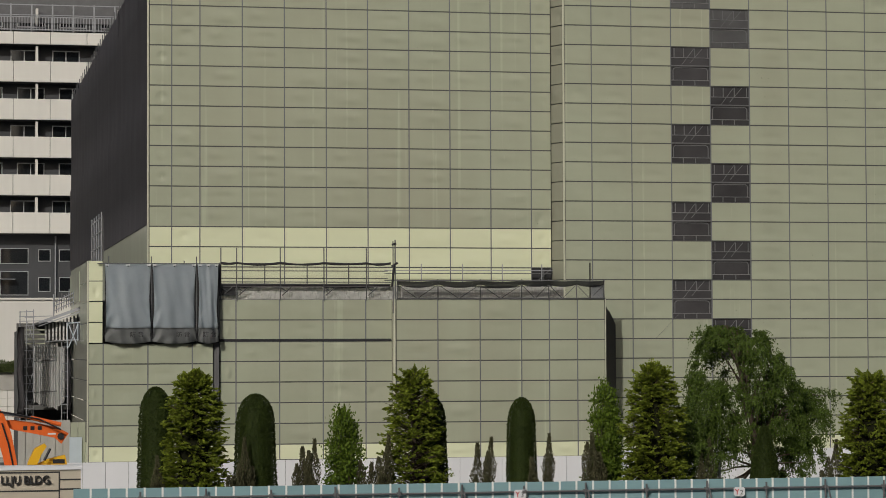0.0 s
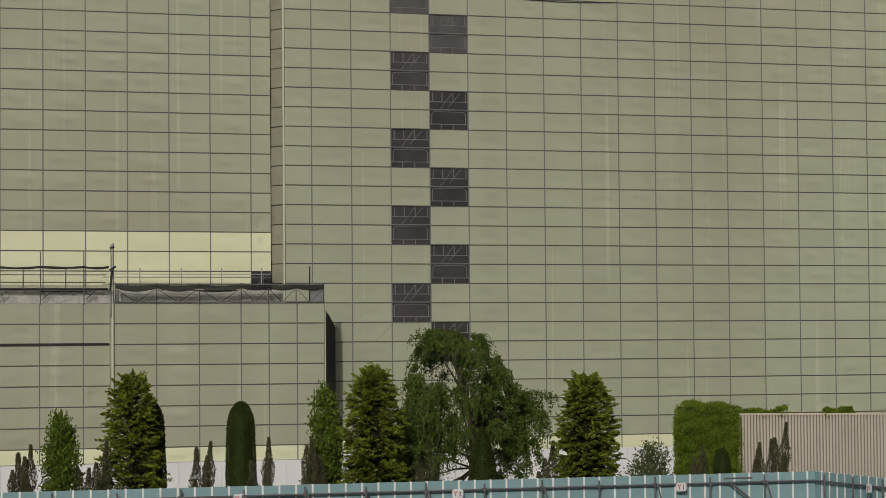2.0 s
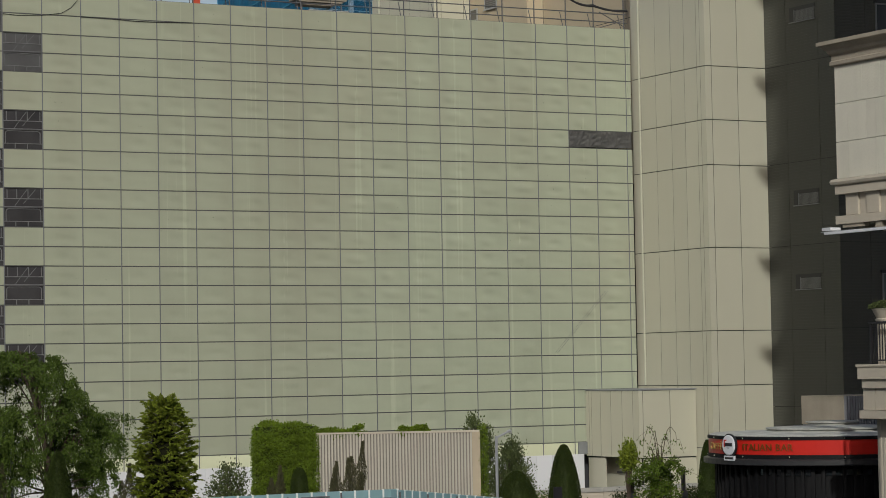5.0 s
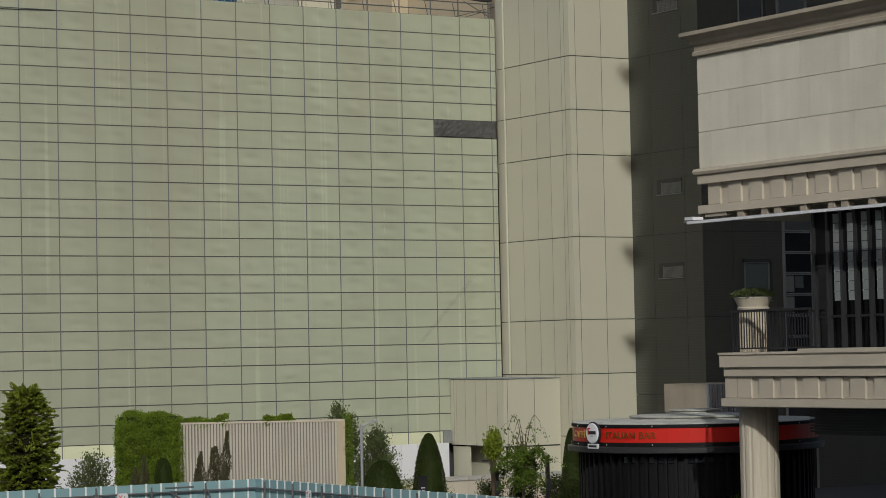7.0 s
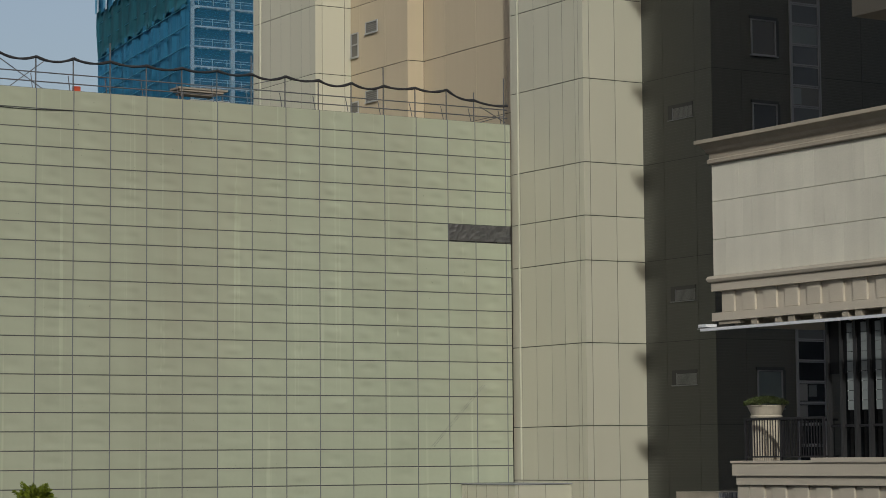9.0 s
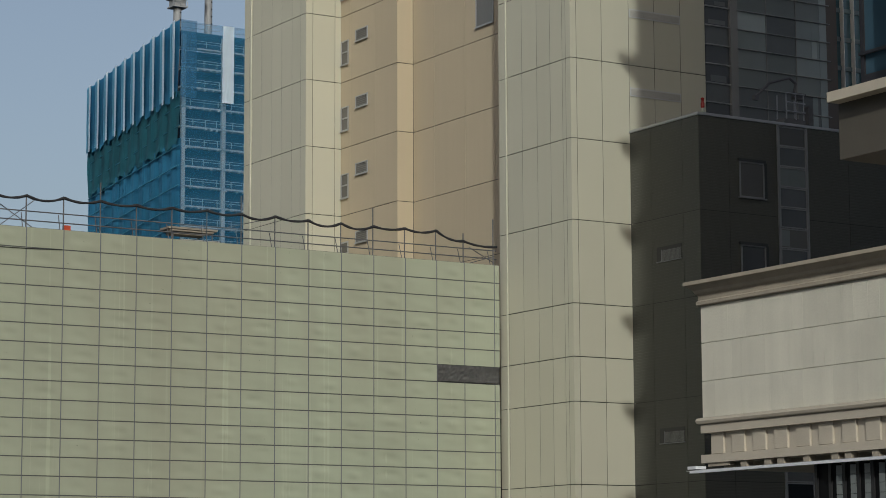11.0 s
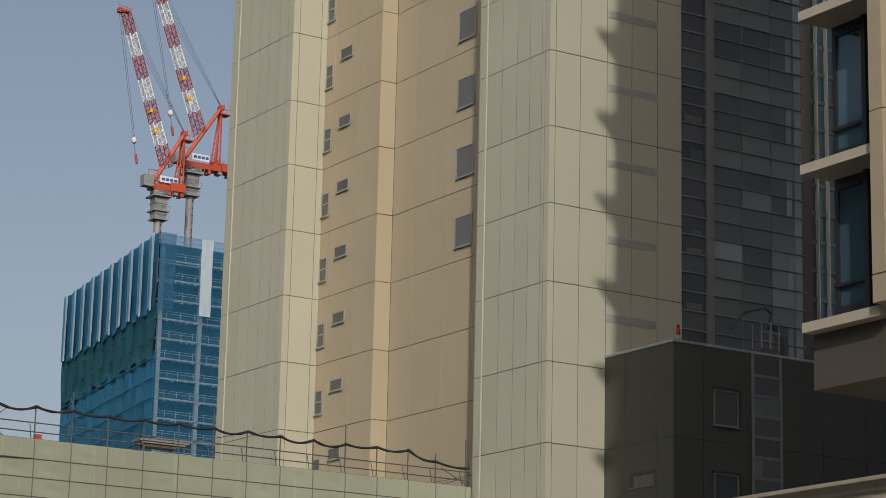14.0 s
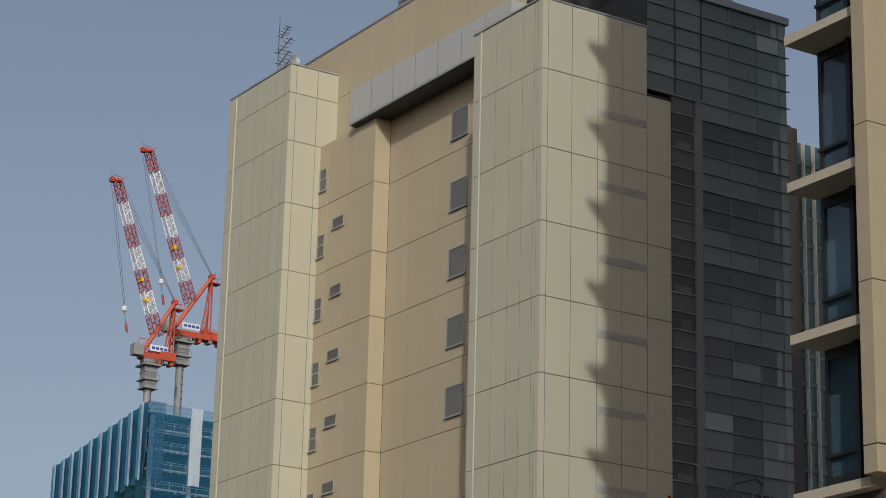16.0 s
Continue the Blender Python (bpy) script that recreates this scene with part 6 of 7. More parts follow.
for x in (31.6,):
    part("brace", rods([((x, FY - 0.2, 2.75), (x + 1.9, FY - 0.22, 1.3))], 0.035, 6), PIPE_DARK, fence)
    part("brace", rods([((x - 0.2, FY - 0.25, 2.86), (x + 0.75, FY - 0.25, 2.86))], 0.03, 6), PIPE_DARK, fence)


def grid_tag(body, x, y, z, turn=0.0):
    t_ = thing("grid_tag", "small white tag with red and black grid mark on the fence", "sign", "grid tags on the fence", at=(x, y, z), turn=turn)
    bm = boxes((-0.17, 0.17, -0.01, 0.0, -0.13, 0.13))
    bmesh.ops.bevel(bm, geom=[e for e in bm.edges if abs(e.verts[0].co.y - e.verts[1].co.y) > 0.005], offset=0.03, segments=2, affect="EDGES")
    part("plate", bm, HOARD, t_)
    a = part("letter", lettering(body[0], 0.23, 0.003), RED, t_)
    a.location = (-0.14, -0.014, -0.08)
    b = part("numeral", lettering(body[1], 0.19, 0.003), BLACK_METAL, t_)
    b.location = (0.02, -0.014, -0.08)


grid_tag("Y3", 16.29, 67.02, 2.66)
grid_tag("Y2", 22.86, 67.02, 2.63)
grid_tag("Y1", 30.01, 67.02, 2.64)
grid_tag("Y1", 34.42, 63.4, 2.67, turn=-math.pi / 2)


# ---- netted high-rise under construction ----
GX, GY, GT = 204.7, 430.0, 122.3
net = thing("netted_building", "high-rise under construction wrapped in blue and green safety nets", "building")
lean = 11.0 / 70.4
part("core", boxes((GX + 14, GX + 60, GY + 4, GY + 66, 0, GT - 4)), SHADE_WALL, net)
VOID = surface("storey shade in blue", (0.004, 0.050, 0.10), var=0.3, scale=0.15, rough=0.8)
for k in range(29):
    z = 4.05 * k + 4
    if z < 40 or z > GT - 2:
        continue
    part("floor_edge", boxes((GX + 0.6, GX + 60, GY + 0.9, GY + 2.4, z, z + 0.32)), STEEL_PALE, net)
    part("floor_rail", rods([((GX + 0.6, GY + 0.7, z + 1.7), (GX + 40, GY + 0.7, z + 1.7)), ((GX + 0.6, GY + 0.7, z + 1.2), (GX + 40, GY + 0.7, z + 1.2))], 0.05, 4), STEEL_PALE, net)
    brackets = bmesh.new()
    brng = random.Random(k)
    for q in range(26):
        bx = GX + 1.2 + 1.5 * q + brng.uniform(-0.4, 0.4)
        box(brackets, bx, bx + brng.uniform(0.2, 0.5), GY + 0.8, GY + 1.3, z - brng.uniform(0.1, 0.4), z)
        if q % 2:
            box(brackets, bx, bx + 0.1, GY + 0.66, GY + 0.76, z + 0.42, z + 1.75)
    tagged(part("brackets", brackets, STEEL_PALE, net), kind="stuff")
    # Dark sheet between floors; the open storey's shade is its colour
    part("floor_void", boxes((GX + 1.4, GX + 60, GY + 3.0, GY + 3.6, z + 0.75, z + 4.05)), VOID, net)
for x in (GX + 0.8, GX + 9.8, GX + 18.8, GX + 27.8):
    part("steel_column", boxes((x, x + 0.8, GY + 0.9, GY + 1.7, 0, GT - 2)), STEEL_PALE, net)
rng = random.Random(31)


def side_net(y_list, z0s, z1s, mat, off, wave=0.5):
    """A net hung down the side face, following the face's slight turn."""
    bm = bmesh.new()
    cols = []
    for y, za, zb in zip(y_list, z0s, z1s):
        x = GX + (y - GY) * lean - off
        cols.append([bm.verts.new((x + 0.16 * wave * (math.sin(y * 0.86 + q * 0.35) + 0.4 * math.sin(y * 2.1 - q * 0.8)), y, za + (zb - za) * q / 6)) for q in range(7)])
    for a, b in zip(cols, cols[1:]):
        for q in range(6):
            bm.faces.new((a[q + 1], a[q], b[q], b[q + 1])).smooth = True
    bmesh.ops.solidify(bm, geom=list(bm.faces), thickness=0.08)
    return bm


ys = [GY + 70.4 * k / 80 for k in range(81)]
part("side_net", side_net(ys, [0] * 81, [98.6 + 0.25 * math.sin(k * 0.8) for k in range(81)], NET_BLUE, 0.0, 1.3), NET_BLUE, net, "blue net")
part("side_net", side_net(ys, [97.6 + 0.35 * math.sin(k * 0.55) + 0.2 * math.sin(k * 1.7) for k in range(81)], [108.2 + 0.3 * math.sin(k * 0.5) for k in range(81)], NET_GREEN, 0.35, 1.5), NET_GREEN, net, "green net")
part("side_net", side_net(ys, [106.9 + 0.4 * math.sin(k * 0.7) for k in range(81)], [GT + 0.6] * 81, NET_BLUE, 0.5, 1.2), NET_BLUE, net, "blue net")
for k in range(10):
    y = GY + 1.0 + 7.3 * k
    part("white_strip", side_net([y, y + 0.5, y + 1.0, y + 1.4], [107.3 + rng.uniform(-0.5, 0.5)] * 4, [GT + 0.6] * 4, SHEET_WHITE, 1.15, 0.25), SHEET_WHITE, net, "pale blue-white hanging strip")
    part("blue_panel", side_net([y + 1.45, y + 2.3, y + 3.2], [107.5] * 3, [GT + 0.3] * 3, SHEET_WHITE, 1.1, 0.3), surface("pale blue net", (0.14, 0.42, 0.62), var=0.15, scale=0.2) if k == 0 else bpy.data.materials["pale blue net"], net)
NET_SEAM = surface("pale blue net seam", (0.07, 0.33, 0.50), var=0.1)
for k in range(12, 26):
    z = 4.05 * k + 4
    part("net_seam", rods([((GX - 0.25, GY, z), (GX - 0.25 + 70.4 * lean, GY + 70.4, z))], 0.12, 4), NET_SEAM, net)
bm = bmesh.new()
cols = [[bm.verts.new((GX + 9.2 + 2.6 * i / 5 - 0.0, GY - 0.3 + 0.15 * rng.random(), 106.7 + 16.0 * j / 10)) for i in range(6)] for j in range(11)]
for a, b in zip(cols, cols[1:]):
    for i in range(5):
        bm.faces.new((a[i], a[i + 1], b[i + 1], b[i]))
bmesh.ops.solidify(bm, geom=list(bm.faces), thickness=0.08)
part("white_sheet", bm, SHEET_WHITE, net, "white hanging sheet")


def net_glass(name, color, alpha):
    """A thin see-through net."""
    m = surface(name, color, var=0.15, scale=0.2, rough=0.8, bump=0)
    m.node_tree.nodes["Principled BSDF"].inputs["Alpha"].default_value = alpha
    return m


THIN = net_glass("thin blue net", (0.008, 0.14, 0.28), 0.22)
part("front_net", boxes((GX, GX + 40, GY - 0.1, GY - 0.04, 0, GT + 0.4)), THIN, net, "thin see-through blue net")
part("corner_net", boxes((GX - 0.1, GX + 3.4, GY - 0.25, GY - 0.15, 107, GT + 0.6)), net_glass("thin pale net", (0.02, 0.14, 0.28), 0.35), net)
part("top_rail", rods([((GX, GY + 0.3, GT + 0.2), (GX + 30, GY + 0.3, GT + 0.2)), ((GX, GY + 0.3, GT - 0.8), (GX + 30, GY + 0.3, GT - 0.8))], 0.06, 5), STEEL_PALE, net)


# ---- luffing tower cranes on its roof ----
def lattice(a, b, w0, w1, n, mats, parent):
    """A square lattice boom from a to b in coloured sections."""
    a, b = Vector(a), Vector(b)
    d = (b - a)
    u = d.normalized()
    s = Vector((0, 1, 0))
    t = u.cross(s).normalized()

    def corner(k, i):
        f = k / n
        w = (w0 + (w1 - w0) * f) / 2
        sx, sy = ((1, 1), (1, -1), (-1, -1), (-1, 1))[i]
        return a + d * f + t * (w * sx) + s * (w * sy)

    per = max(1, n // len(mats))
    for m, mat in enumerate(mats):
        bm = bmesh.new()
        k0, k1 = m * per, (m + 1) * per if m < len(mats) - 1 else n
        for k in range(k0, k1):
            for i in range(4):
                j = (i + 1) % 4
                rod(bm, corner(k, i), corner(k + 1, i), 0.12, 5)
                rod(bm, corner(k, i), corner(k, j), 0.05, 4)
                rod(bm, corner(k, i if k % 2 else j), corner(k + 1, j if k % 2 else i), 0.065, 4)
        tagged(part("jib_section", bm, mat, parent, "red lattice section" if mat is CRANE_DARKRED else "white lattice section"), kind="stuff")
    for f in (0.23, 0.36):
        p = a + d * f + t * (w0 * 0.3)
        part("jib_winch", boxes((p.x - 0.35, p.x + 0.3, p.y - 1.2, p.y + 0.4, p.z - 0.45, p.z + 0.45)), DIGGER_YELLOW, parent, "small yellow winch on the jib")


def crane(label, bx, y, z_base, z_slew, cab_x, back_x, foot_, apex, tip, hook):
    c = thing("tower_crane", label, "crane", "cranes on the high-rise")
    bm = bmesh.new()
    rod(bm, (bx, y, z_base - 12), (bx, y, z_slew - 6.5), 0.85, 20)
    part("mast", bm, CRANE_GREY, c)
    for k in range(8):
        part("mast_hole", rods([((bx + 0.35, y - 0.86, z_base + 1.6 * k), (bx + 0.35, y - 0.75, z_base + 1.6 * k))], 0.18, 8), BLACK_METAL, c)
    for z, w in ((z_slew - 6.4, 1.6), (z_slew - 4.6, 1.8), (z_slew - 2.9, 1.45), (z_slew - 1.5, 2.1)):
        part("climbing_deck", boxes((bx - w, bx + w, y - w, y + w, z, z + 0.3)), CRANE_GREY, c)
        part("deck_rail", rods([((bx - w, y - w, z + 1.2), (bx + w, y - w, z + 1.2)), ((bx - w, y - w, z + 0.3), (bx - w, y - w, z + 1.2)), ((bx + w, y - w, z + 0.3), (bx + w, y - w, z + 1.2)), ((bx, y - w, z + 0.3), (bx, y - w, z + 1.2))], 0.07, 4), CRANE_GREY, c)
    part("climbing_frame", boxes((bx - 1.3, bx + 1.3, y - 1.3, y + 1.3, z_slew - 6.0, z_slew - 1.6)), CRANE_GREY, c)
    part("slew_ring", lathe([(1.6, -1.4), (1.9, -0.8), (1.9, -0.2), (1.4, 0)], 20), CRANE_GREY, c).location = (bx, y, z_slew)
    girder = boxes((cab_x + 2.2, back_x, y - 1.2, y + 1.2, z_slew, z_slew + 1.35))
    bmesh.ops.bevel(girder, geom=list(girder.edges), offset=0.12, segments=1, affect="EDGES")
    part("machine_deck", girder, CRANE_RED, c)
    part("counterweight", boxes((back_x - 3.4, back_x + 0.2, y - 1.4, y + 1.4, z_slew + 0.2, z_slew + 2.0)), CRANE_RED, c)
    part("winch", rods([((back_x - 4.6, y - 1.0, z_slew + 1.9), (back_x - 4.6, y + 1.0, z_slew + 1.9))], 0.75, 12), CRANE_RED, c)
    cab = part("cab", boxes((cab_x, cab_x + 2.2, y - 2.2, y - 0.2, z_slew + 0.2, z_slew + 2.6)), CRANE_GREY, c, "grey glazed cab")
    part("cab_glass", boxes((cab_x + 0.3, cab_x + 1.9, y - 2.24, y - 2.2, z_slew + 1.0, z_slew + 2.3)), GLASS_PALE, cab)
    part("deck_handrail", rods([((cab_x + 1, y - 2, z_slew + 2.7), (cab_x + 1, y - 2, z_slew + 4.0)), ((cab_x + 2.2, y - 2, z_slew + 2.7), (cab_x + 2.2, y - 2, z_slew + 4.0)), ((cab_x + 1, y - 2, z_slew + 3.8), (cab_x + 4, y - 2, z_slew + 3.8))], 0.07, 4), CRANE_RED, c)
    board = part("name_board", boxes((bx - 0.6, bx + 3.6, y - 1.34, y - 1.24, z_slew + 1.7, z_slew + 3.1)), HOARD, c, "white board with a blue mark")
    for k in range(4):
        part("mark_bar", boxes((bx - 0.2 + 0.95 * k, bx + 0.55 + 0.95 * k, y - 1.37, y - 1.345, z_slew + 2.1, z_slew + 2.7)), surface("blue mark", (0.03, 0.08, 0.35)) if "blue mark" not in bpy.data.materials else bpy.data.materials["blue mark"], board)
    fx, fz = foot_
    ax, az = apex
    left = cab_x + 2.6
    for s in (-0.9, 0.9):
        part("a_frame", rods([((left, y + s, z_slew + 1.0), (ax, y + s * 0.5, az))], 0.34, 6), CRANE_RED, c, "stout front leg")
        for foot_x in (ax - 1.6, ax - 0.1):
            part("a_frame", rods([((ax, y + s * 0.5, az), (foot_x, y + s, z_slew + 1.2))], 0.17, 6), CRANE_RED, c)
        lace = []
        for q in range(6):
            u0, u1 = q / 6, (q + 1) / 6
            p0 = ((ax - 1.6) * (1 - u0) + ax * u0, y + s, (z_slew + 1.2) * (1 - u0) + az * u0)
            p1 = ((ax - 0.1) * (1 - u1) + ax * u1, y + s, (z_slew + 1.2) * (1 - u1) + az * u1)
            p2 = ((ax - 0.1) * (1 - u0) + ax * u0, y + s, (z_slew + 1.2) * (1 - u0) + az * u0)
            lace += [(p0, p1), (p0, p2)]
        part("frame_lacing", rods(lace, 0.08, 4), CRANE_RED, c)
    rail_ = []
    for q in range(9):
        rx = left + (back_x - left) * q / 8
        rail_.append(((rx, y - 1.25, z_slew + 1.35), (rx, y - 1.25, z_slew + 2.5)))
    rail_ += [((left, y - 1.25, z_slew + dz), (back_x, y - 1.25, z_slew + dz)) for dz in (1.9, 2.5)]
    part("deck_rail", rods(rail_, 0.05, 4), CRANE_RED, c)
    for q in range(5):
        qx = left + (back_x - left) * (q + 0.4) / 5
        part("under_box", boxes((qx, qx + 0.7 + 0.2 * (q % 2), y - 1.1, y + 0.9, z_slew - 0.55 - 0.15 * (q % 3), z_slew)), CRANE_GREY if q % 2 else CRANE_RED, c)
    for q in range(3):
        part("apex_mast", rods([((ax - 0.4 + 0.9 * q, y - 0.6, az), (ax - 0.4 + 0.9 * q, y - 0.6, az + 1.2 + 0.5 * (q == 2)))], 0.05, 4), CRANE_RED, c)
    part("apex_deck", boxes((ax - 0.6, ax + 1.9, y - 1.2, y + 1.2, az - 1.6, az - 1.4), (ax - 0.5, ax + 0.5, y - 0.8, y + 0.8, az - 0.5, az + 0.5)), CRANE_RED, c)
    part("apex_rail", rods([((ax + 1.9, y - 1.2, az - 1.5), (ax + 1.9, y - 1.2, az - 0.4)), ((ax - 0.6, y - 1.2, az - 0.5), (ax + 1.9, y - 1.2, az - 0.5)), ((ax + 0.8, y - 1.2, az - 1.5), (ax + 0.8, y - 1.2, az - 0.4))], 0.07, 4), CRANE_RED, c)
    lattice((fx, y, fz), (tip[0], y, tip[1]), 2.0, 1.5, 35, [CRANE_DARKRED, CRANE_WHITE, CRANE_DARKRED, CRANE_WHITE, CRANE_DARKRED, CRANE_WHITE, CRANE_DARKRED], c)
    tp = Vector((tip[0], y, tip[1]))
    part("jib_head", boxes((tp.x - 1.3, tp.x + 0.9, y - 0.8, y + 0.8, tp.z - 0.25, tp.z + 0.25), (tp.x - 1.7, tp.x - 0.9, y - 0.6, y + 0.6, tp.z - 0.55, tp.z + 0.45)), CRANE_RED, c)
    part("head_rail", rods([((tp.x - 1.5, y - 0.7, tp.z + 0.2), (tp.x - 2.0, y - 0.7, tp.z + 1.5)), ((tp.x + 0.8, y - 0.7, tp.z), (tp.x + 1.6, y - 0.7, tp.z + 1.1)), ((tp.x - 0.3, y - 0.7, tp.z), (tp.x - 0.3, y - 0.7, tp.z + 1.0)), ((tp.x - 1.4, y - 0.7, tp.z + 0.9), (tp.x + 1.0, y - 0.7, tp.z + 0.5))], 0.06, 4), CRANE_RED, c)
    for s in (-0.75, -0.25, 0.25, 0.75):
        part("pendant", rods([((tp.x + 1.0 + 0.5 * s, y + s, tp.z - 2.2 * (s + 0.75)), (ax + 0.5 * s, y + s, az + 0.3))], 0.030, 4), BLACK_METAL, c)
    for s in (-0.25, 0.25):
        part("hoist_rope", rods([((tp.x - 1.2 + s, y, tp.z - 0.5), (hook[0] + s * 0.6, y, hook[1] + 1.0))], 0.05, 4), PIPE_DARK, c)
    blk = part("hook_block", lathe([(0.2, 0), (0.55, 0.3), (0.6, 0.9), (0.25, 1.4)], 12), HOARD, c, "white hook block")
    blk.location = (hook[0], y, hook[1])
    part("hook_rope", rods([((hook[0], y, hook[1]), (hook[0] + 0.5, y, hook[1] - 2.2))], 0.06, 4), PIPE_DARK, c)
    part("lower_hook", rods([((hook[0] + 0.5, y, hook[1] - 2.2), (hook[0] + 0.9, y, hook[1] - 4.2))], 0.28, 8), CRANE_DARKRED, c)
    return c


crane("red and white luffing tower crane with a grey climbing mast", 210.9, 445.0, 125.0, 135.6, 206.3, 216.2, (212.4, 141.0), (216.0, 149.0), (200.9, 173.4), (204.5, 144.9))
crane("red and white luffing tower crane with a long counterweight deck", 221.5, 452.0, 128.5, 143.9, 216.5, 231.5, (223.2, 152.0), (228.0, 158.6), (210.9, 184.3), (215.9, 154.6))


# ---- planting ----
def quads(verts, name, material):
    """Many four-cornered leaves from an array of shape (n, 4, 3)."""
    n = len(verts)
    me = bpy.data.meshes.new(name)
    me.vertices.add(4 * n)
    me.vertices.foreach_set("co", verts.reshape(-1).astype(np.float32))
    me.loops.add(4 * n)
    me.loops.foreach_set("vertex_index", np.arange(4 * n, dtype=np.int32))
    me.polygons.add(n)
    me.polygons.foreach_set("loop_start", np.arange(0, 4 * n, 4, dtype=np.int32))
    me.update(calc_edges=True)
    me.materials.append(material)
    return me


def leaves(rs, pos, along, size, wide, name, material):
    """Diamond leaves at pos that point along the given directions, slightly folded."""
    n = len(pos)
    along = along / np.maximum(np.linalg.norm(along, axis=1, keepdims=True), 1e-6)
    side = np.cross(along, rs.normal(size=(n, 3)))
    side /= np.maximum(np.linalg.norm(side, axis=1, keepdims=True), 1e-6)
    up = np.cross(side, along)
    ln = (size * rs.uniform(0.6, 1.3, n))[:, None]
    w = ln * wide
    v = np.stack([pos, pos + along * ln * 0.5 + side * w + up * w * 0.3, pos + along * ln, pos + along * ln * 0.5 - side * w + up * w * 0.3], axis=1)
    return quads(v, name, material)


def planted(kind, label, category, x, y, group=""):
    return thing(kind, label, category, group, at=(x, y, 0))


def add_mesh(name, me, parent, label=""):
    ob = new(name, me)
    ob.parent = parent
    if label:
        tagged(ob, label)
    return ob


def trunk_of(parent, h, r, lean=0.0):
    bm = bmesh.new()
    pts = [(0, 0, 0), (lean * 0.3, 0.02, h * 0.4), (lean, 0.0, h * 0.75), (lean * 1.2, 0, h)]
    for k, (a, b) in enumerate(zip(pts, pts[1:])):
        rod(bm, a, b, r * (1 - 0.28 * k), 8, r * (1 - 0.28 * (k + 1)))
    return part("trunk", bm, BARK, parent)


def golden_cypress(x, y, h, r, seed, sparse=0.0):
    """Cypress of flat drooping sprays in rough tiers, with dark hollows between them and an uneven head."""
    rs = np.random.RandomState(seed)
    t = planted("golden_cypress", "feathery golden-green cypress tree" if not sparse else "thin-leaved cypress tree with bare inner limbs", "tree", x, y, "cypress trees")
    trunk_of(t, h * 0.93, 0.10)
    n_b = int(600 * (1 - 0.5 * sparse))
    u = (np.arange(n_b) + rs.uniform(0, 1, n_b)) / n_b
    u = 0.03 + 0.96 * u ** 0.92
    ang = np.arange(n_b) * 2.399 + rs.normal(size=n_b) * 0.35
    prof = r * np.minimum(1.0, 1.20 * (1 - u) ** 0.40) * (0.95 + 0.15 * np.sin(2 * ang + 7 * u + seed) + 0.11 * np.sin(5 * ang - 24 * u))
    rad = prof * np.where(rs.uniform(size=n_b) < 0.72, rs.uniform(0.86, 1.10, n_b), rs.uniform(0.5, 0.85, n_b))
    tip = np.stack([rad * np.cos(ang), rad * np.sin(ang), 0.15 + u * (h - 0.30)], 1)
    out = np.stack([np.cos(ang), np.sin(ang), rs.uniform(0.05, 0.55, n_b) + 1.6 * (u > 0.93)], 1)
    out /= np.linalg.norm(out, axis=1, keepdims=True)
    # each branch ends in a few fronds, each frond a flat fan whose rim droops
    per_b, m = (3, 40)
    axis = out[:, None, :] + rs.normal(size=(n_b, per_b, 3)) * np.array([0.40, 0.40, 0.22])
    axis /= np.linalg.norm(axis, axis=2, keepdims=True)
    root = tip[:, None, :] - out[:, None, :] * rs.uniform(0.12, 0.40, (n_b, per_b, 1)) + rs.normal(size=(n_b, per_b, 3)) * np.array([0.05, 0.05, 0.07])
    flat = np.cross(axis, rs.normal(size=(n_b, per_b, 3)) * 0.35 + np.array([0, 0, 1.0]))
    flat /= np.maximum(np.linalg.norm(flat, axis=2, keepdims=True), 1e-6)
    ln = rs.uniform(0.24, 0.46, (n_b, per_b, 1, 1)) * (0.65 + 0.35 * (1 - u))[:, None, None, None]
    v = rs.uniform(0, 1, (n_b, per_b, m, 1))
    w = rs.uniform(-1, 1, (n_b, per_b, m, 1)) * (0.10 + 0.62 * v) * (1.08 - v) * ln
    start = root[:, :, None, :] + axis[:, :, None, :] * v * ln + flat[:, :, None, :] * w + rs.normal(size=(n_b, per_b, m, 3)) * 0.010
    start[..., 2] -= (0.34 * v[..., 0] ** 2 + 1.2 * np.abs(w[..., 0])) * ln[..., 0] * 0.55
    d = axis[:, :, None, :] + flat[:, :, None, :] * np.sign(w) * rs.uniform(0.2, 0.9, w.shape) + rs.normal(size=start.shape) * 0.16
    d[..., 2] -= 0.25
    start[..., 2] = np.maximum(start[..., 2], 0.05)
    add_mesh("crown", leaves(rs, start.reshape(-1, 3), d.reshape(-1, 3), 0.098, 0.20, "crown", LEAF_GOLD), t, "golden-green sprays")
    bm = bmesh.new()
    for k in range(n_b):
        c = tip[k]
        rod(bm, (0, 0, max(0.1, c[2] - 0.30)), c, 0.016 + 0.008 * sparse, 4, 0.005)
    tagged(part("branchwork", bm, BARK, t), kind="stuff")
    # Near-black core of twigs, its colour carrying the shade inside the crown
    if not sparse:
        part("inner_shade", lathe([(r * 0.50, 0.1), (r * 0.52, h * 0.3), (r * 0.42, h * 0.6), (r * 0.22, h * 0.80), (0.04, h * 0.90)], 12), CROWN_DARK, t, "inner twigs with crown shade in their colour")


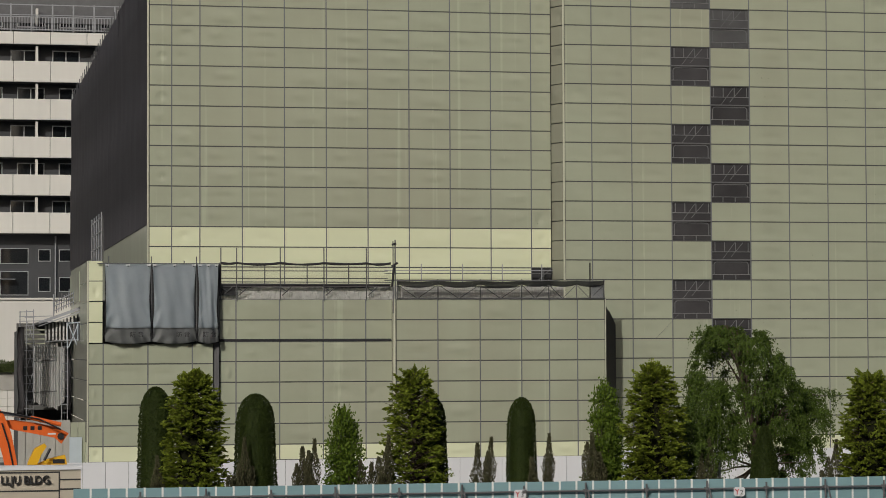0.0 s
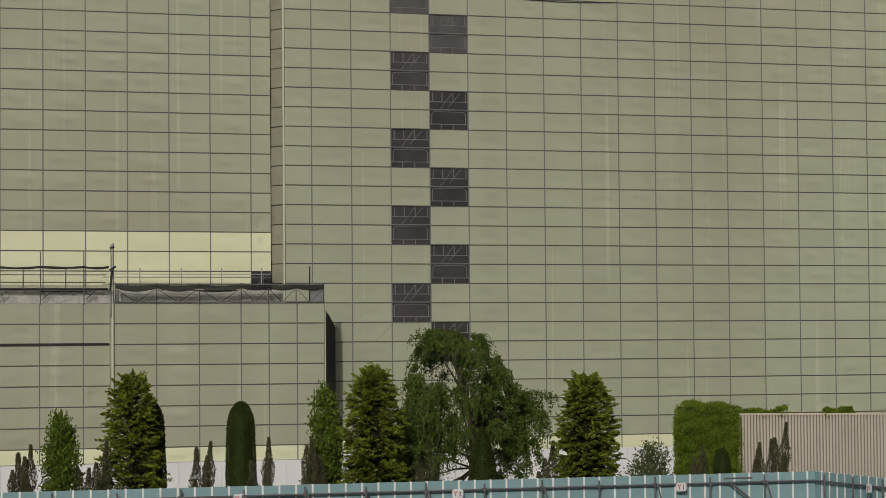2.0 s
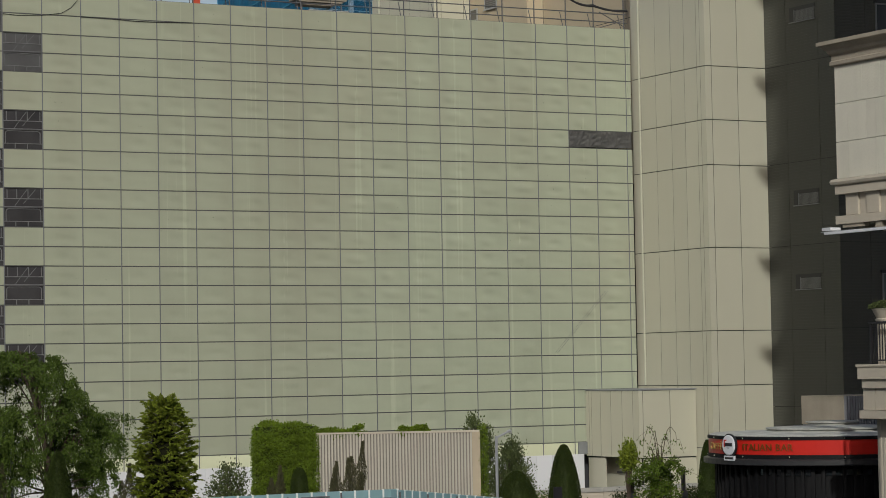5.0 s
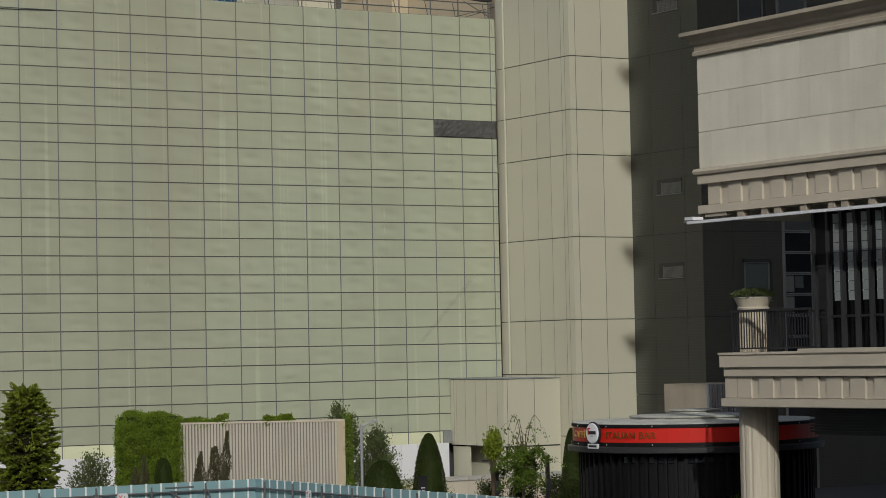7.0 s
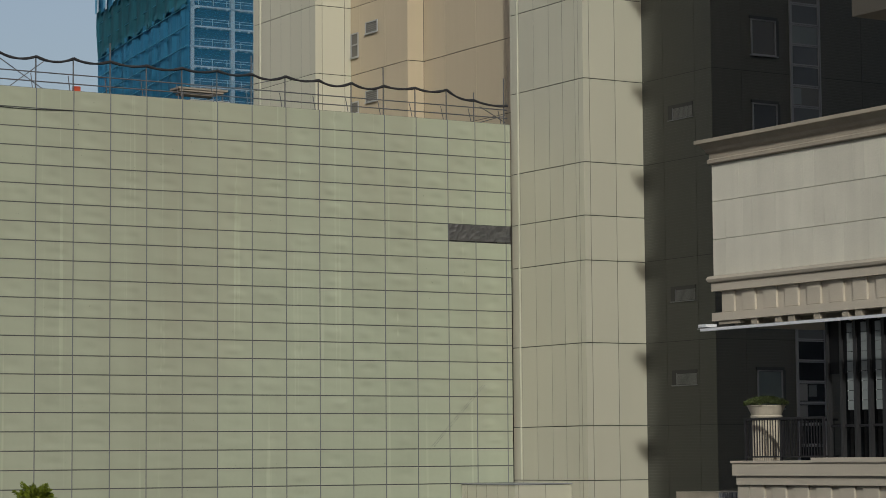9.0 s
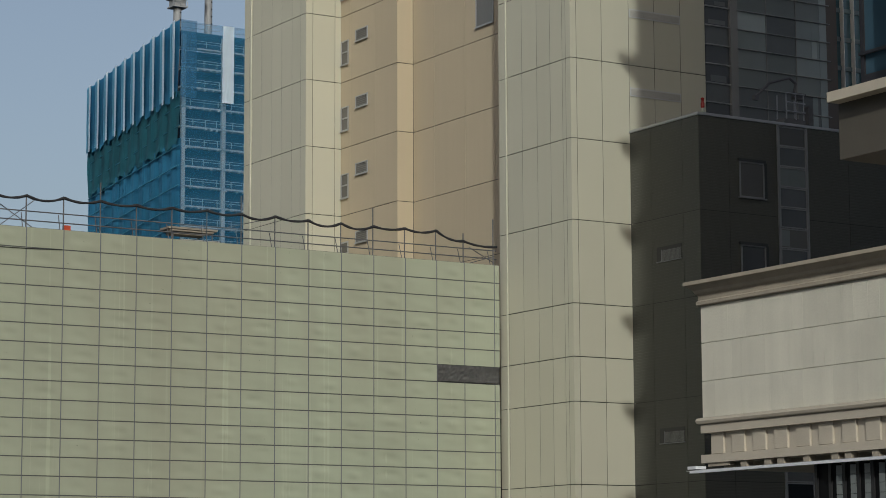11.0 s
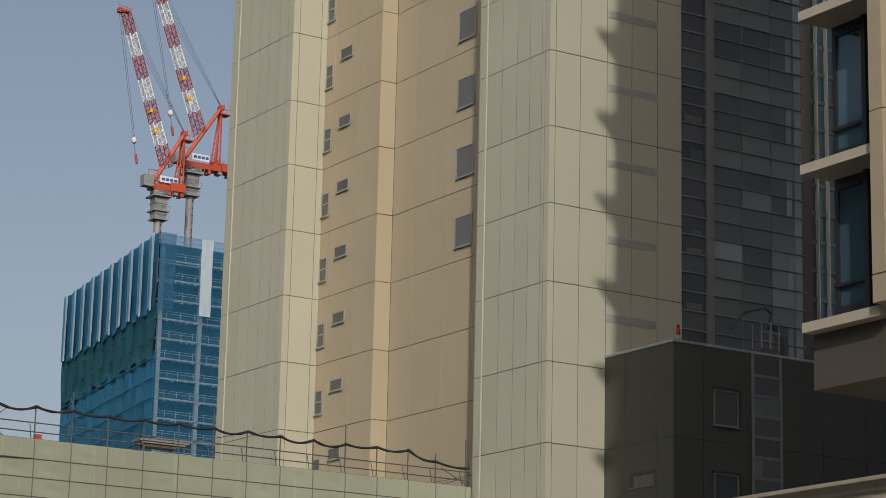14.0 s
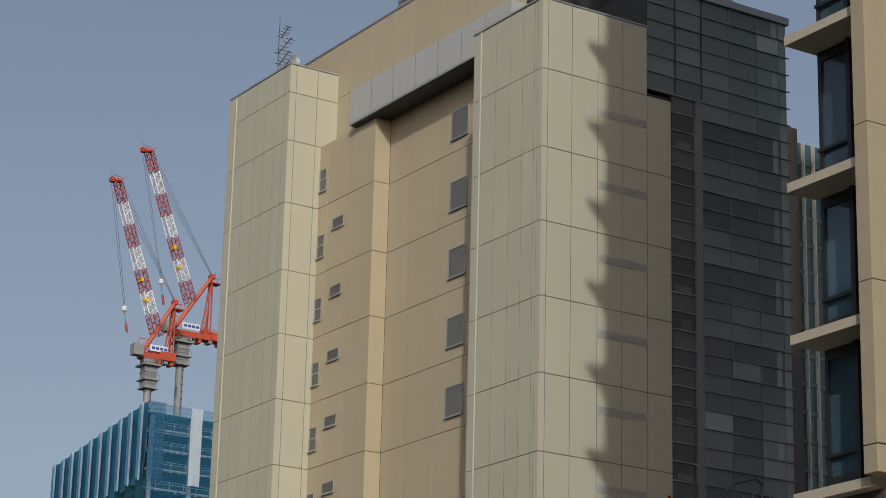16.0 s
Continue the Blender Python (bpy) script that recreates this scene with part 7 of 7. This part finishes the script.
def clipped_yew(x, y, h, r, seed, dome=0.16, kind="clipped_yew", label="dark green yew clipped into a rounded column"):
    """A closely clipped column with a rounded head."""
    rs = np.random.RandomState(seed)
    t = planted(kind, label, "tree" if kind == "clipped_yew" else "shrub", x, y, "clipped yews" if kind == "clipped_yew" else "")
    trunk_of(t, h * 0.5, 0.08)
    n = int(26000 * h * r / 3)
    u = rs.uniform(0, 1, n) ** 0.9
    ang = rs.uniform(0, 2 * np.pi, n)

    def prof(u):
        body = 1.0 - 0.22 * np.clip(u, 0, 1) ** 1.6
        head = np.sqrt(np.clip(1 - ((u - (1 - dome)) / dome).clip(0) ** 2, 0, 1))
        return r * body * head

    rad = prof(u) * (1 + 0.02 * np.sin(5 * ang + 8 * u) + 0.024 * np.sin(150 * u * h / 5 + 1.5 * np.sin(4 * ang) + 1.2 * np.sin(9 * ang)) + rs.normal(size=n) * 0.016)
    pos = np.stack([rad * np.cos(ang), rad * np.sin(ang), u * h], 1)
    out = np.stack([np.cos(ang), np.sin(ang), 0.5 + 1.3 * (u > 1 - dome)], 1) + rs.normal(size=(n, 3)) * 0.5
    add_mesh("crown", leaves(rs, pos, out, 0.055, 0.22, "crown", LEAF_CLIP), t)
    us = np.linspace(0.02, 0.995, 14)
    part("inner_shade", lathe([(float(max(0.02, prof(np.array([q]))[0] * 0.90)), float(q * h)) for q in us], 20), LEAF_CLIP, t)


def plume_juniper(x, y, h, r, seed):
    """Several thin upright plumes of dull foliage."""
    rs = np.random.RandomState(seed)
    t = planted("plume_juniper", "dull brownish upright juniper with thin plumes", "shrub", x, y, "upright junipers")
    k = max(3, int(r * 15))
    P, D = [], []
    bm = bmesh.new()
    for q in range(k):
        a, d = 2.4 * q, r * 0.95 * math.sqrt((q + 0.5) / k)
        bx, by = d * math.cos(a), d * math.sin(a)
        hh = h * (1.0 if q == 0 else rs.uniform(0.62, 0.95))
        tilt = rs.normal(size=2) * 0.05
        n = int(3000 * hh / 3)
        u = rs.uniform(0.05, 1, n)
        w = (0.19 * np.sin(np.pi * np.clip(u, 0, 1) ** 1.2) + 0.02) * np.sqrt(rs.uniform(0.1, 1, n)) * (1 + 0.3 * np.sin(u * 19 + q))
        aa = rs.uniform(0, 6.28, n)
        P.append(np.stack([bx + tilt[0] * u * hh + w * np.cos(aa), by + tilt[1] * u * hh + w * np.sin(aa), u * hh], 1))
        D.append(np.stack([0.4 * np.cos(aa), 0.4 * np.sin(aa), np.ones(n)], 1) + rs.normal(size=(n, 3)) * 0.15)
        rod(bm, (bx, by, 0), (bx + tilt[0] * hh, by + tilt[1] * hh, hh * 0.95), 0.015, 4, 0.005)
    add_mesh("crown", leaves(rs, np.concatenate(P), np.concatenate(D), 0.085, 0.14, "crown", LEAF_DULL), t)
    tagged(part("stemwork", bm, BARK, t), kind="stuff")


def leafy_shrub(kind, label, x, y, h, r, seed, mat, size=0.105, low=0.1, clumps=60, per=55, open_=0.0, squash=1.0):
    """A loose broad-leaved crown built of clumps on branching stems."""
    rs = np.random.RandomState(seed)
    t = planted(kind, label, "shrub" if h < 4.5 else "tree", x, y)
    cen = []
    while len(cen) < clumps:
        p = rs.uniform(-1, 1, 3)
        q = np.linalg.norm(p)
        if q > 1 or q < 0.35 * open_:
            continue
        zz = (p[2] + 1) / 2
        taper = 1.0 - 0.45 * zz * squash
        cen.append((p[0] * r * taper, p[1] * r * taper, low * h + zz * h * (1 - low)))
    cen = np.array(cen)
    d0 = cen - np.array([0, 0, h * 0.35])
    pos = cen[:, None, :] + rs.normal(size=(clumps, per, 3)) * (0.09 + 0.05 * r)
    d = d0[:, None, :] * 0.8 + rs.normal(size=(clumps, per, 3)) * 0.8 + np.array([0, 0, 0.1])
    pos[..., 2] = np.maximum(pos[..., 2], 0.05)
    add_mesh("crown", leaves(rs, pos.reshape(-1, 3), d.reshape(-1, 3), size, 0.30, "crown", mat), t)
    bm = bmesh.new()
    for c in cen[::2]:
        mid = c * np.array([0.35, 0.35, 0.55])
        rod(bm, (0, 0, 0.0), mid, 0.03, 5, 0.02)
        rod(bm, mid, c, 0.02, 4, 0.006)
    tagged(part("branchwork", bm, BARK, t), kind="stuff")
    return t


def weeping_tree(x, y, seed):
    """A weeping tree: a leaning leader and arching limbs that carry tiers of drooping leafy sprays, hollow below."""
    rs = np.random.RandomState(seed)
    t = planted("weeping_tree", "broad weeping tree with arching limbs and hanging green strands", "tree", x, y)
    stem = [(0, 0, 0), (0.06, 0, 1.5), (0.02, 0.05, 2.9), (0.0, 0.05, 3.9), (-0.22, 0, 5.0), (-0.55, 0, 6.1), (-1.0, 0, 7.1)]
    bm = bmesh.new()
    for k, (a, b) in enumerate(zip(stem, stem[1:])):
        rod(bm, a, b, 0.20 - 0.028 * k, 10, 0.172 - 0.028 * k)
    part("trunk", bm, BARK, t)
    # height of the crown across its width, and how low the foliage hangs
    crest = ((-2.8, 4.2), (-2.4, 4.9), (-2.0, 5.9), (-1.75, 6.9), (-1.5, 7.4), (-1.2, 7.6), (-0.3, 7.5), (0.15, 7.2), (0.55, 6.75), (1.0, 6.1), (1.4, 5.55), (1.7, 5.1), (2.9, 5.0), (3.05, 4.9))
    foot_ = ((-2.8, 1.0), (-1.5, 1.0), (-1.1, 2.4), (-0.7, 3.0), (0.6, 3.2), (0.95, 2.0), (1.7, 2.2), (2.0, 4.2), (3.05, 4.5))
    cx, cz = np.array(crest).T
    fx, fz = np.array(foot_).T
    limbs = bmesh.new()
    P, D = [], []

    def spray(px_, py_, pz_, out_a, reach, drop, twigs, per):
        """A pad of twigs that spread outwards from one point and hang down at their ends."""
        for _ in range(twigs):
            a = out_a + rs.normal() * 0.75
            rr, dd = reach * rs.uniform(0.5, 1.1), drop * rs.uniform(0.45, 1.15)
            sx, sy, sz = rs.normal(size=3) * np.array([0.10, 0.14, 0.05])
            u = rs.uniform(0.05, 1, per)
            q = np.stack([px_ + sx + rr * np.cos(a) * u ** 0.8, py_ + sy + rr * np.sin(a) * u ** 0.8, pz_ + sz + 0.10 * np.sin(np.pi * u) - dd * u ** 1.9], 1)
            P.append(q + rs.normal(size=(per, 3)) * 0.028)
            D.append(np.stack([0.55 * np.cos(a) * (1 - 0.6 * u), 0.55 * np.sin(a) * (1 - 0.6 * u), -0.25 - 0.75 * u], 1) + rs.normal(size=(per, 3)) * 0.38)

    def limb(px_, py_, pz_, thick):
        z0 = min(max(2.7, pz_ - 1.5 - 0.35 * abs(px_)), 6.6)
        k = max(i for i in range(len(stem) - 1) if stem[i][2] <= z0)
        f = (z0 - stem[k][2]) / (stem[k + 1][2] - stem[k][2])
        c0 = np.array(stem[k]) * (1 - f) + np.array(stem[k + 1]) * f
        end = np.array([px_, py_, pz_])
        wob = rs.normal(size=(7, 3)) * 0.06
        pts = [c0 + (end - c0) * np.array([v, v, math.sin(v * 1.9) / math.sin(1.9)]) + wob[q] * (0 < q < 6) for q, v in enumerate(np.linspace(0, 1, 7))]
        for q in range(6):
            rod(limbs, pts[q], pts[q + 1], thick * (1 - 0.14 * q), 5, thick * (1 - 0.14 * (q + 1)))

    for q in range(330):
        px_ = rs.uniform(-2.5, 2.2)
        top, low = np.interp(px_, cx, cz), np.interp(px_, fx, fz)
        deep = rs.uniform(-1, 1)
        py_ = 1.9 * deep * math.sqrt(max(0.05, 1 - (px_ / 3.3) ** 2))
        top -= 0.9 * deep ** 2
        tier = 0.95
        z = top - (0.0 if rs.uniform() < 0.22 else tier * math.floor(rs.uniform(0, max(0.1, top - low) / tier) + 0.5)) - rs.uniform(0.02, 0.22) - 0.12 * math.sin(3.2 * px_ + 2 * py_)
        if z < low + 0.15:
            continue
        side_x = px_ - np.interp(z, [3.9, 7.1], [0.0, -1.0])
        if abs(side_x) < 0.9 and z < top - 0.8 and py_ < 0.3 and rs.uniform() < 0.45:
            continue
        out_a = math.atan2(py_ * 1.2 - 0.15, side_x + 1e-3)
        long_ = 1.0 if px_ > -1.6 or z > 5.4 else 1.9
        spray(px_, py_, z, out_a, rs.uniform(0.25, 0.52), min(z - 0.3, rs.uniform(0.38, 0.85) * long_), 12, int(23 + 8 * long_))
        if q % 6 == 0:
            limb(px_, py_, z, 0.042)
    # the long bough to one side, the drooping tip at the head, the skirt that reaches the ground
    for v in np.linspace(0.25, 1, 9):
        spray(0.6 + 2.25 * v, -0.3 + 0.2 * rs.normal(), 5.0 + 0.34 * math.sin(2.6 * v), 0.1, 0.34, 0.42 + 0.25 * v, 9, 15)
    limb(2.85, -0.2, 5.1, 0.05)
    for v in np.linspace(0, 1, 5):
        spray(-1.5 - 0.62 * v, -0.2, 7.5 - 0.22 * v ** 2, math.pi, 0.22, 0.28 + 0.2 * v, 6, 13)
    for q in range(56):
        px_ = rs.uniform(-2.6, -1.25)
        spray(px_, rs.normal() * 0.7, rs.uniform(3.0, 5.1), math.pi + rs.normal() * 0.5, 0.22, rs.uniform(0.9, 1.9), 5, 26)
    for px_, top in ((2.62, 4.6), (2.78, 4.3), (2.3, 4.2), (1.6, 4.1), (0.9, 3.9), (-0.6, 3.9), (-0.9, 3.5)):
        spray(px_, rs.normal() * 0.4, top, 0.0, 0.12, rs.uniform(0.8, 1.3), 4, 22)
    add_mesh("crown", leaves(rs, np.concatenate(P), np.concatenate(D), 0.078, 0.27, "crown", LEAF_WEEP), t, "hanging leafy strands")
    tagged(part("branchwork", limbs, BARK, t), kind="stuff")


# row behind the site fence
clipped_yew(7.02, 79.5, 5.58, 0.60, 1)
golden_cypress(8.12, 78.0, 6.35, 1.12, 2)
clipped_yew(10.2, 78.6, 5.34, 0.71, 3)
plume_juniper(9.60, 77.6, 3.95, 0.42, 4)
plume_juniper(6.85, 77.5, 3.4, 0.22, 41)
plume_juniper(11.85, 78.0, 3.86, 0.46, 5)
leafy_shrub("broadleaf_tree", "small bright green broad-leaved tree", 13.05, 78.0, 4.9, 0.78, 6, LEAF_BRIGHT, clumps=170, per=75, low=0.05)
plume_juniper(14.0, 77.6, 4.02, 0.42, 7)
golden_cypress(15.35, 78.0, 6.36, 1.22, 8, sparse=0.6)
clipped_yew(16.2, 79.4, 5.24, 0.60, 9)
plume_juniper(17.66, 78.0, 3.84, 0.36, 10)
clipped_yew(19.17, 78.6, 5.15, 0.52, 11)
plume_juniper(19.70, 77.8, 3.95, 0.26, 12)
plume_juniper(21.5, 78.0, 3.95, 0.46, 13)
leafy_shrub("broadleaf_tree", "bright green narrow broad-leaved tree", 22.2, 79.0, 5.6, 0.72, 14, LEAF_BRIGHT, clumps=220, per=75, low=0.03)
golden_cypress(23.62, 78.0, 6.5, 1.2, 15)
weeping_tree(27.86, 80.0, 16)
clipped_yew(27.45, 77.8, 4.15, 0.62, 17, dome=0.9)
plume_juniper(25.75, 78.5, 3.75, 0.34, 18)
plume_juniper(30.0, 78.4, 3.6, 0.36, 20)
golden_cypress(31.36, 78.0, 6.16, 1.34, 21)
leafy_shrub("loose_shrub", "loose grey-green broad-leaved shrub", 33.8, 78.0, 3.5, 1.12, 22, LEAF_SHRUB, size=0.085, clumps=190, per=42, low=0.1, open_=0.6)
plume_juniper(35.1, 77.0, 3.4, 0.34, 23)
clipped_yew(36.0, 76.9, 3.3, 0.32, 27)
plume_juniper(38.1, 77.0, 4.15, 0.30, 24)
plume_juniper(37.45, 77.2, 3.45, 0.16, 42)
clipped_yew(45.0, 77.2, 2.85, 0.84, 25, dome=0.5, kind="round_bush", label="dark round clipped bush beside the lamp post")
leafy_shrub("loose_shrub", "loose grey-green broad-leaved shrub", 46.1, 79.5, 4.05, 1.0, 26, LEAF_SHRUB, size=0.085, clumps=200, per=60, low=0.1, open_=0.5)
clipped_yew(47.85, 78.5, 3.72, 0.66, 28, dome=0.7)
leafy_shrub("loose_shrub", "dark straggling shrub beside the ribbed wall", 49.75, 88.6, 4.72, 0.8, 29, LEAF_SHRUB, clumps=170, per=50, low=0.1, squash=0.0)
clipped_yew(58.64, 84.5, 3.47, 0.48, 30, dome=0.85)
# young tree with thin bare upper limbs
rs = np.random.RandomState(5)
yt = planted("young_tree", "young thin-limbed tree with yellow-green leaves and bare arching twigs", "tree", 51.78, 78.0)
bm = bmesh.new()
rod(bm, (0, 0, 0), (0.05, 0, 1.7), 0.07, 8, 0.05)
rod(bm, (0.05, 0, 1.7), (0.15, 0, 2.7), 0.05, 8, 0.03)
part("trunk", bm, BARK, yt)
bm = bmesh.new()
P, D = [], []
for q in range(34):
    a = rs.uniform(0, 6.28)
    z0 = rs.uniform(1.6, 2.7)
    reach = rs.uniform(0.35, 1.25)
    crest = rs.uniform(0.15, 0.7) if reach > 0.9 else rs.uniform(0.6, 1.5) * (z0 > 2.0) + 0.2
    p = np.array([0.05 + 0.1 * (z0 - 1.7), 0, z0])
    bend = rs.normal(size=2) * 0.25
    for k in range(1, 11):
        u = k / 10
        w = a + bend[0] * u + bend[1] * math.sin(5 * u)
        n_ = np.array([0.1 + reach * u * math.cos(w), reach * u * math.sin(w), z0 + crest * math.sin(min(1.0, u * 1.25) * 2.2) - 0.9 * max(0, u - 0.55) ** 1.3]) + rs.normal(size=3) * 0.018
        rod(bm, p, n_, 0.017 * (1 - u) + 0.0045, 4)
        leafy = 26 if n_[2] < 3.05 else (5 if q % 3 else 0)
        P.append(n_ + rs.normal(size=(leafy, 3)) * 0.07)
        D.append(np.array([0, 0, -0.4]) + rs.normal(size=(leafy, 3)))
        if k > 4 and rs.uniform() < 0.35:
            tw = n_ + np.array([rs.normal() * 0.16, rs.normal() * 0.16, -rs.uniform(0.1, 0.4)])
            rod(bm, n_, tw, 0.005, 4)
            P.append(tw + rs.normal(size=(leafy // 2 + 2, 3)) * 0.06)
            D.append(np.array([0, 0, -0.4]) + rs.normal(size=(leafy // 2 + 2, 3)))
        p = n_
tagged(part("branchwork", bm, BARK, yt, "thin bare arching twigs"), kind="stuff")
add_mesh("crown", leaves(rs, np.concatenate(P), np.concatenate(D), 0.10, 0.28, "crown", LEAF_BRIGHT), yt)
leafy_shrub("yellow_shrub", "yellow-green upright shrub beside the young tree", 51.1, 79.0, 3.66, 0.33, 34, LEAF_GOLD, clumps=60, per=50, low=0.72)
for k, (x, z) in enumerate(((51.9, 1.35), (53.4, 1.35), (55.0, 1.3), (56.0, 1.3))):
    leafy_shrub("round_bush", "small dark clipped ball bush", x, 80.5, 1.75, 0.52, 50 + k, LEAF_CLIP, size=0.07, clumps=60, per=60, low=0.3, squash=0.0)
leafy_shrub("low_hedge", "low yellow-green ground hedge", 48.3, 80.0, 1.95, 1.2, 60, LEAF_BRIGHT, size=0.08, clumps=70, per=40, low=0.3, squash=0.0)
leafy_shrub("potted_bush", "small bright bush before the bar", 42.65, 53.4, 2.58, 0.47, 61, LEAF_BRIGHT, size=0.08, clumps=40, per=40, low=0.3, squash=0.0)
leafy_shrub("potted_bush", "small bright bush before the bar", 40.2, 54.3, 2.45, 0.43, 62, LEAF_BRIGHT, size=0.08, clumps=40, per=40, low=0.3, squash=0.0)

# plants in the terrace bowl
rs = np.random.RandomState(77)
n = 3200
a, d = rs.uniform(0, 6.28, n), 0.58 * np.sqrt(rs.uniform(0, 1, n))
pos = np.stack([40.9 + d * np.cos(a), 50.3 + d * np.sin(a), 8.15 + 0.15 * (1 - (d / 0.58) ** 2) + rs.uniform(-0.03, 0.06, n)], 1)
drn = np.stack([np.cos(a), np.sin(a), 0.9 - d], 1) + rs.normal(size=(n, 3)) * 0.5
bowl_plant = add_mesh("trailing_plant", leaves(rs, pos, drn, 0.05, 0.3, "trailing_plant", LEAF_SHRUB), None)
tagged(bowl_plant, "low trailing green plant in the stone bowl", "plant")

# ribbed screen wall with ivy
sc = thing("ribbed_wall", "beige vertically ribbed concrete screen wall", "wall")
p0, p1 = Vector((42.16, 88.43, 0)), Vector((47.95, 85.15, 0))
ln = (p1 - p0).length
ang = math.atan2((p1 - p0).y, (p1 - p0).x)
sc.location, sc.rotation_euler = p0, (0, 0, ang)
# Core darkened, with the shade of the grooves put into its colour
part("core", boxes((0, ln, 0.06, 0.5, 0, 4.13)), surface("groove shade behind the ribs", (0.19, 0.17, 0.15), var=0.15), sc)
part("end_cap", boxes((ln - 0.32, ln, -0.09, 0.055, 0, 4.125)), STONE_TAN, sc)
bm = bmesh.new()
box(bm, 0, 0.075, -0.07, 0.055, 0, 4.12)
me = mesh_of("rib", bm, surface("fluted beige concrete", (0.41, 0.385, 0.325), var=0.10, scale=1, rough=0.8, rand=0.05))
k = 0
while 0.125 * k < ln - 0.4:
    piece("rib", me, sc, 0.125 * k, 0, 0)
    k += 1
part("coping", boxes((0, ln, -0.068, 0.52, 4.13, 4.2)), STONE_BUFF, sc)


def ivy(label, spans, n, seed, at, turn, mat=LEAF_IVY):
    """Leaves over the faces of blocks."""
    rs = np.random.RandomState(seed)
    t = thing("ivy", label, "ivy", at=at, turn=turn)
    P, D = [], []
    core = bmesh.new()
    for x0, x1, y0, y1, z0, z1 in spans:
        box(core, x0 + 0.12, x1 - 0.12, y0 + 0.12, y1 - 0.12, z0, z1 - 0.04)
        area = np.array([(x1 - x0) * (z1 - z0), (y1 - y0) * (z1 - z0), (x1 - x0) * (y1 - y0)])
        cnt = (n * area / area.sum()).astype(int)
        for f, c in zip(("front", "side", "top"), cnt):
            u, v = rs.uniform(0, 1, c), rs.uniform(0, 1, c)
            if f == "front":
                p = np.stack([x0 + u * (x1 - x0), np.full(c, y0), z0 + v * (z1 - z0)], 1)
                d = np.array([0, -0.8, -0.35])
            elif f == "side":
                p = np.stack([np.where(rs.uniform(size=c) < 0.5, x0, x1), y0 + u * (y1 - y0), z0 + v * (z1 - z0)], 1)
                d = np.array([0, -0.3, -0.35])
            else:
                p = np.stack([x0 + u * (x1 - x0), y0 + v * (y1 - y0), np.full(c, z1)], 1)
                d = np.array([0, -0.3, 0.8])
            lump = 0.10 * np.sin(p[:, 0] * 5 + p[:, 2] * 4) + 0.08 * np.sin(p[:, 2] * 9 - p[:, 0] * 3)
            mid = np.array([(x0 + x1) / 2, (y0 + y1) / 2, (z0 + z1) / 2])
            rel = (p - mid) / np.array([(x1 - x0) / 2, (y1 - y0) / 2, (z1 - z0) / 2])
            corner_cut = np.clip((np.abs(rel) > 0.8).sum(1) - 1, 0, 2)[:, None] * 0.12
            p = p - (p - mid) / np.linalg.norm(p - mid, axis=1, keepdims=True) * corner_cut
            p += rs.normal(size=p.shape) * 0.05 + d * lump[:, None]
            P.append(p)
            D.append(d + rs.normal(size=p.shape) * 0.55)
    add_mesh("foliage", leaves(rs, np.concatenate(P), np.concatenate(D), 0.070, 0.32, "foliage", mat), t)
    part("inner_shade", core, LEAF_CLIP, t)


ivy("thick bright green ivy covering the end of the screen wall", [(-2.55, 0.05, -0.35, 0.7, 0, 4.52)], 44000, 70, p0, ang)
ivy("bright ivy trailing along the wall top", [(0.0, 2.0, 0.1, 0.6, 4.05, 4.27), (3.3, 4.6, 0.1, 0.6, 4.1, 4.26)], 6000, 71, p0, ang)
ivy("dark ivy hanging down the end of the screen wall", [(ln - 0.02, ln + 0.25, 0.0, 0.6, 0, 4.3)], 4500, 72, p0, ang)
ivy("ivy hanging over the tiled wall", [(-1.0, 1.6, -0.2, 0.3, 5.5, 6.1)], 2500, 73, (3.2, 149.8, 0), 0.0, LEAF_SHRUB)

# lamps, bollards and small signs
lp = thing("street_lamp", "grey steel lamp post with a short arm and round head", "lamp")
part("post", rods([((44.05, 77.0, 0), (44.05, 77.0, 4.22))], 0.055, 10), PIPE, lp)
part("arm", rods([((44.05, 77.0, 4.15), (44.5, 76.9, 4.36))], 0.04, 8), PIPE, lp)
h = part("head", lathe([(0.02, 0), (0.08, 0.02), (0.095, 0.08), (0.06, 0.13), (0.02, 0.14)], 14), ALU, lp)
h.location = (44.55, 76.9, 4.30)
lp2 = thing("street_lamp", "slim grey lamp post among the trees", "lamp")
part("post", rods([((26.4, 79.5, 0), (26.4, 79.5, 4.3))], 0.06, 10), ALU, lp2)
inf = thing("info_sign", "small dark free-standing sign with a white mark", "sign")
part("panel", boxes((46.72, 47.08, 77.4, 77.46, 1.2, 2.22)), BLACK_METAL, inf)
part("mark_bar", boxes((46.82, 46.98, 77.39, 77.398, 1.75, 1.79)), HOARD, inf)
part("mark_bar", boxes((46.84, 46.96, 77.39, 77.398, 1.66, 1.69)), HOARD, inf)
part("leg", boxes((46.87, 46.93, 77.42, 77.45, 0, 1.2)), BLACK_METAL, inf)
for x, z in ((51.2, 2.25), (53.6, 2.6), (55.4, 2.6)):
    bo = thing("sign_post", "dark slim post with a square box", "post", "posts by the wall")
    part("post", boxes((x - 0.07, x + 0.07, 78.9, 79.0, 0, z)), BLACK_METAL, bo)
    part("box", boxes((x - 0.12, x + 0.12, 78.84, 78.9, 1.3, 1.75)), MULLION, bo)
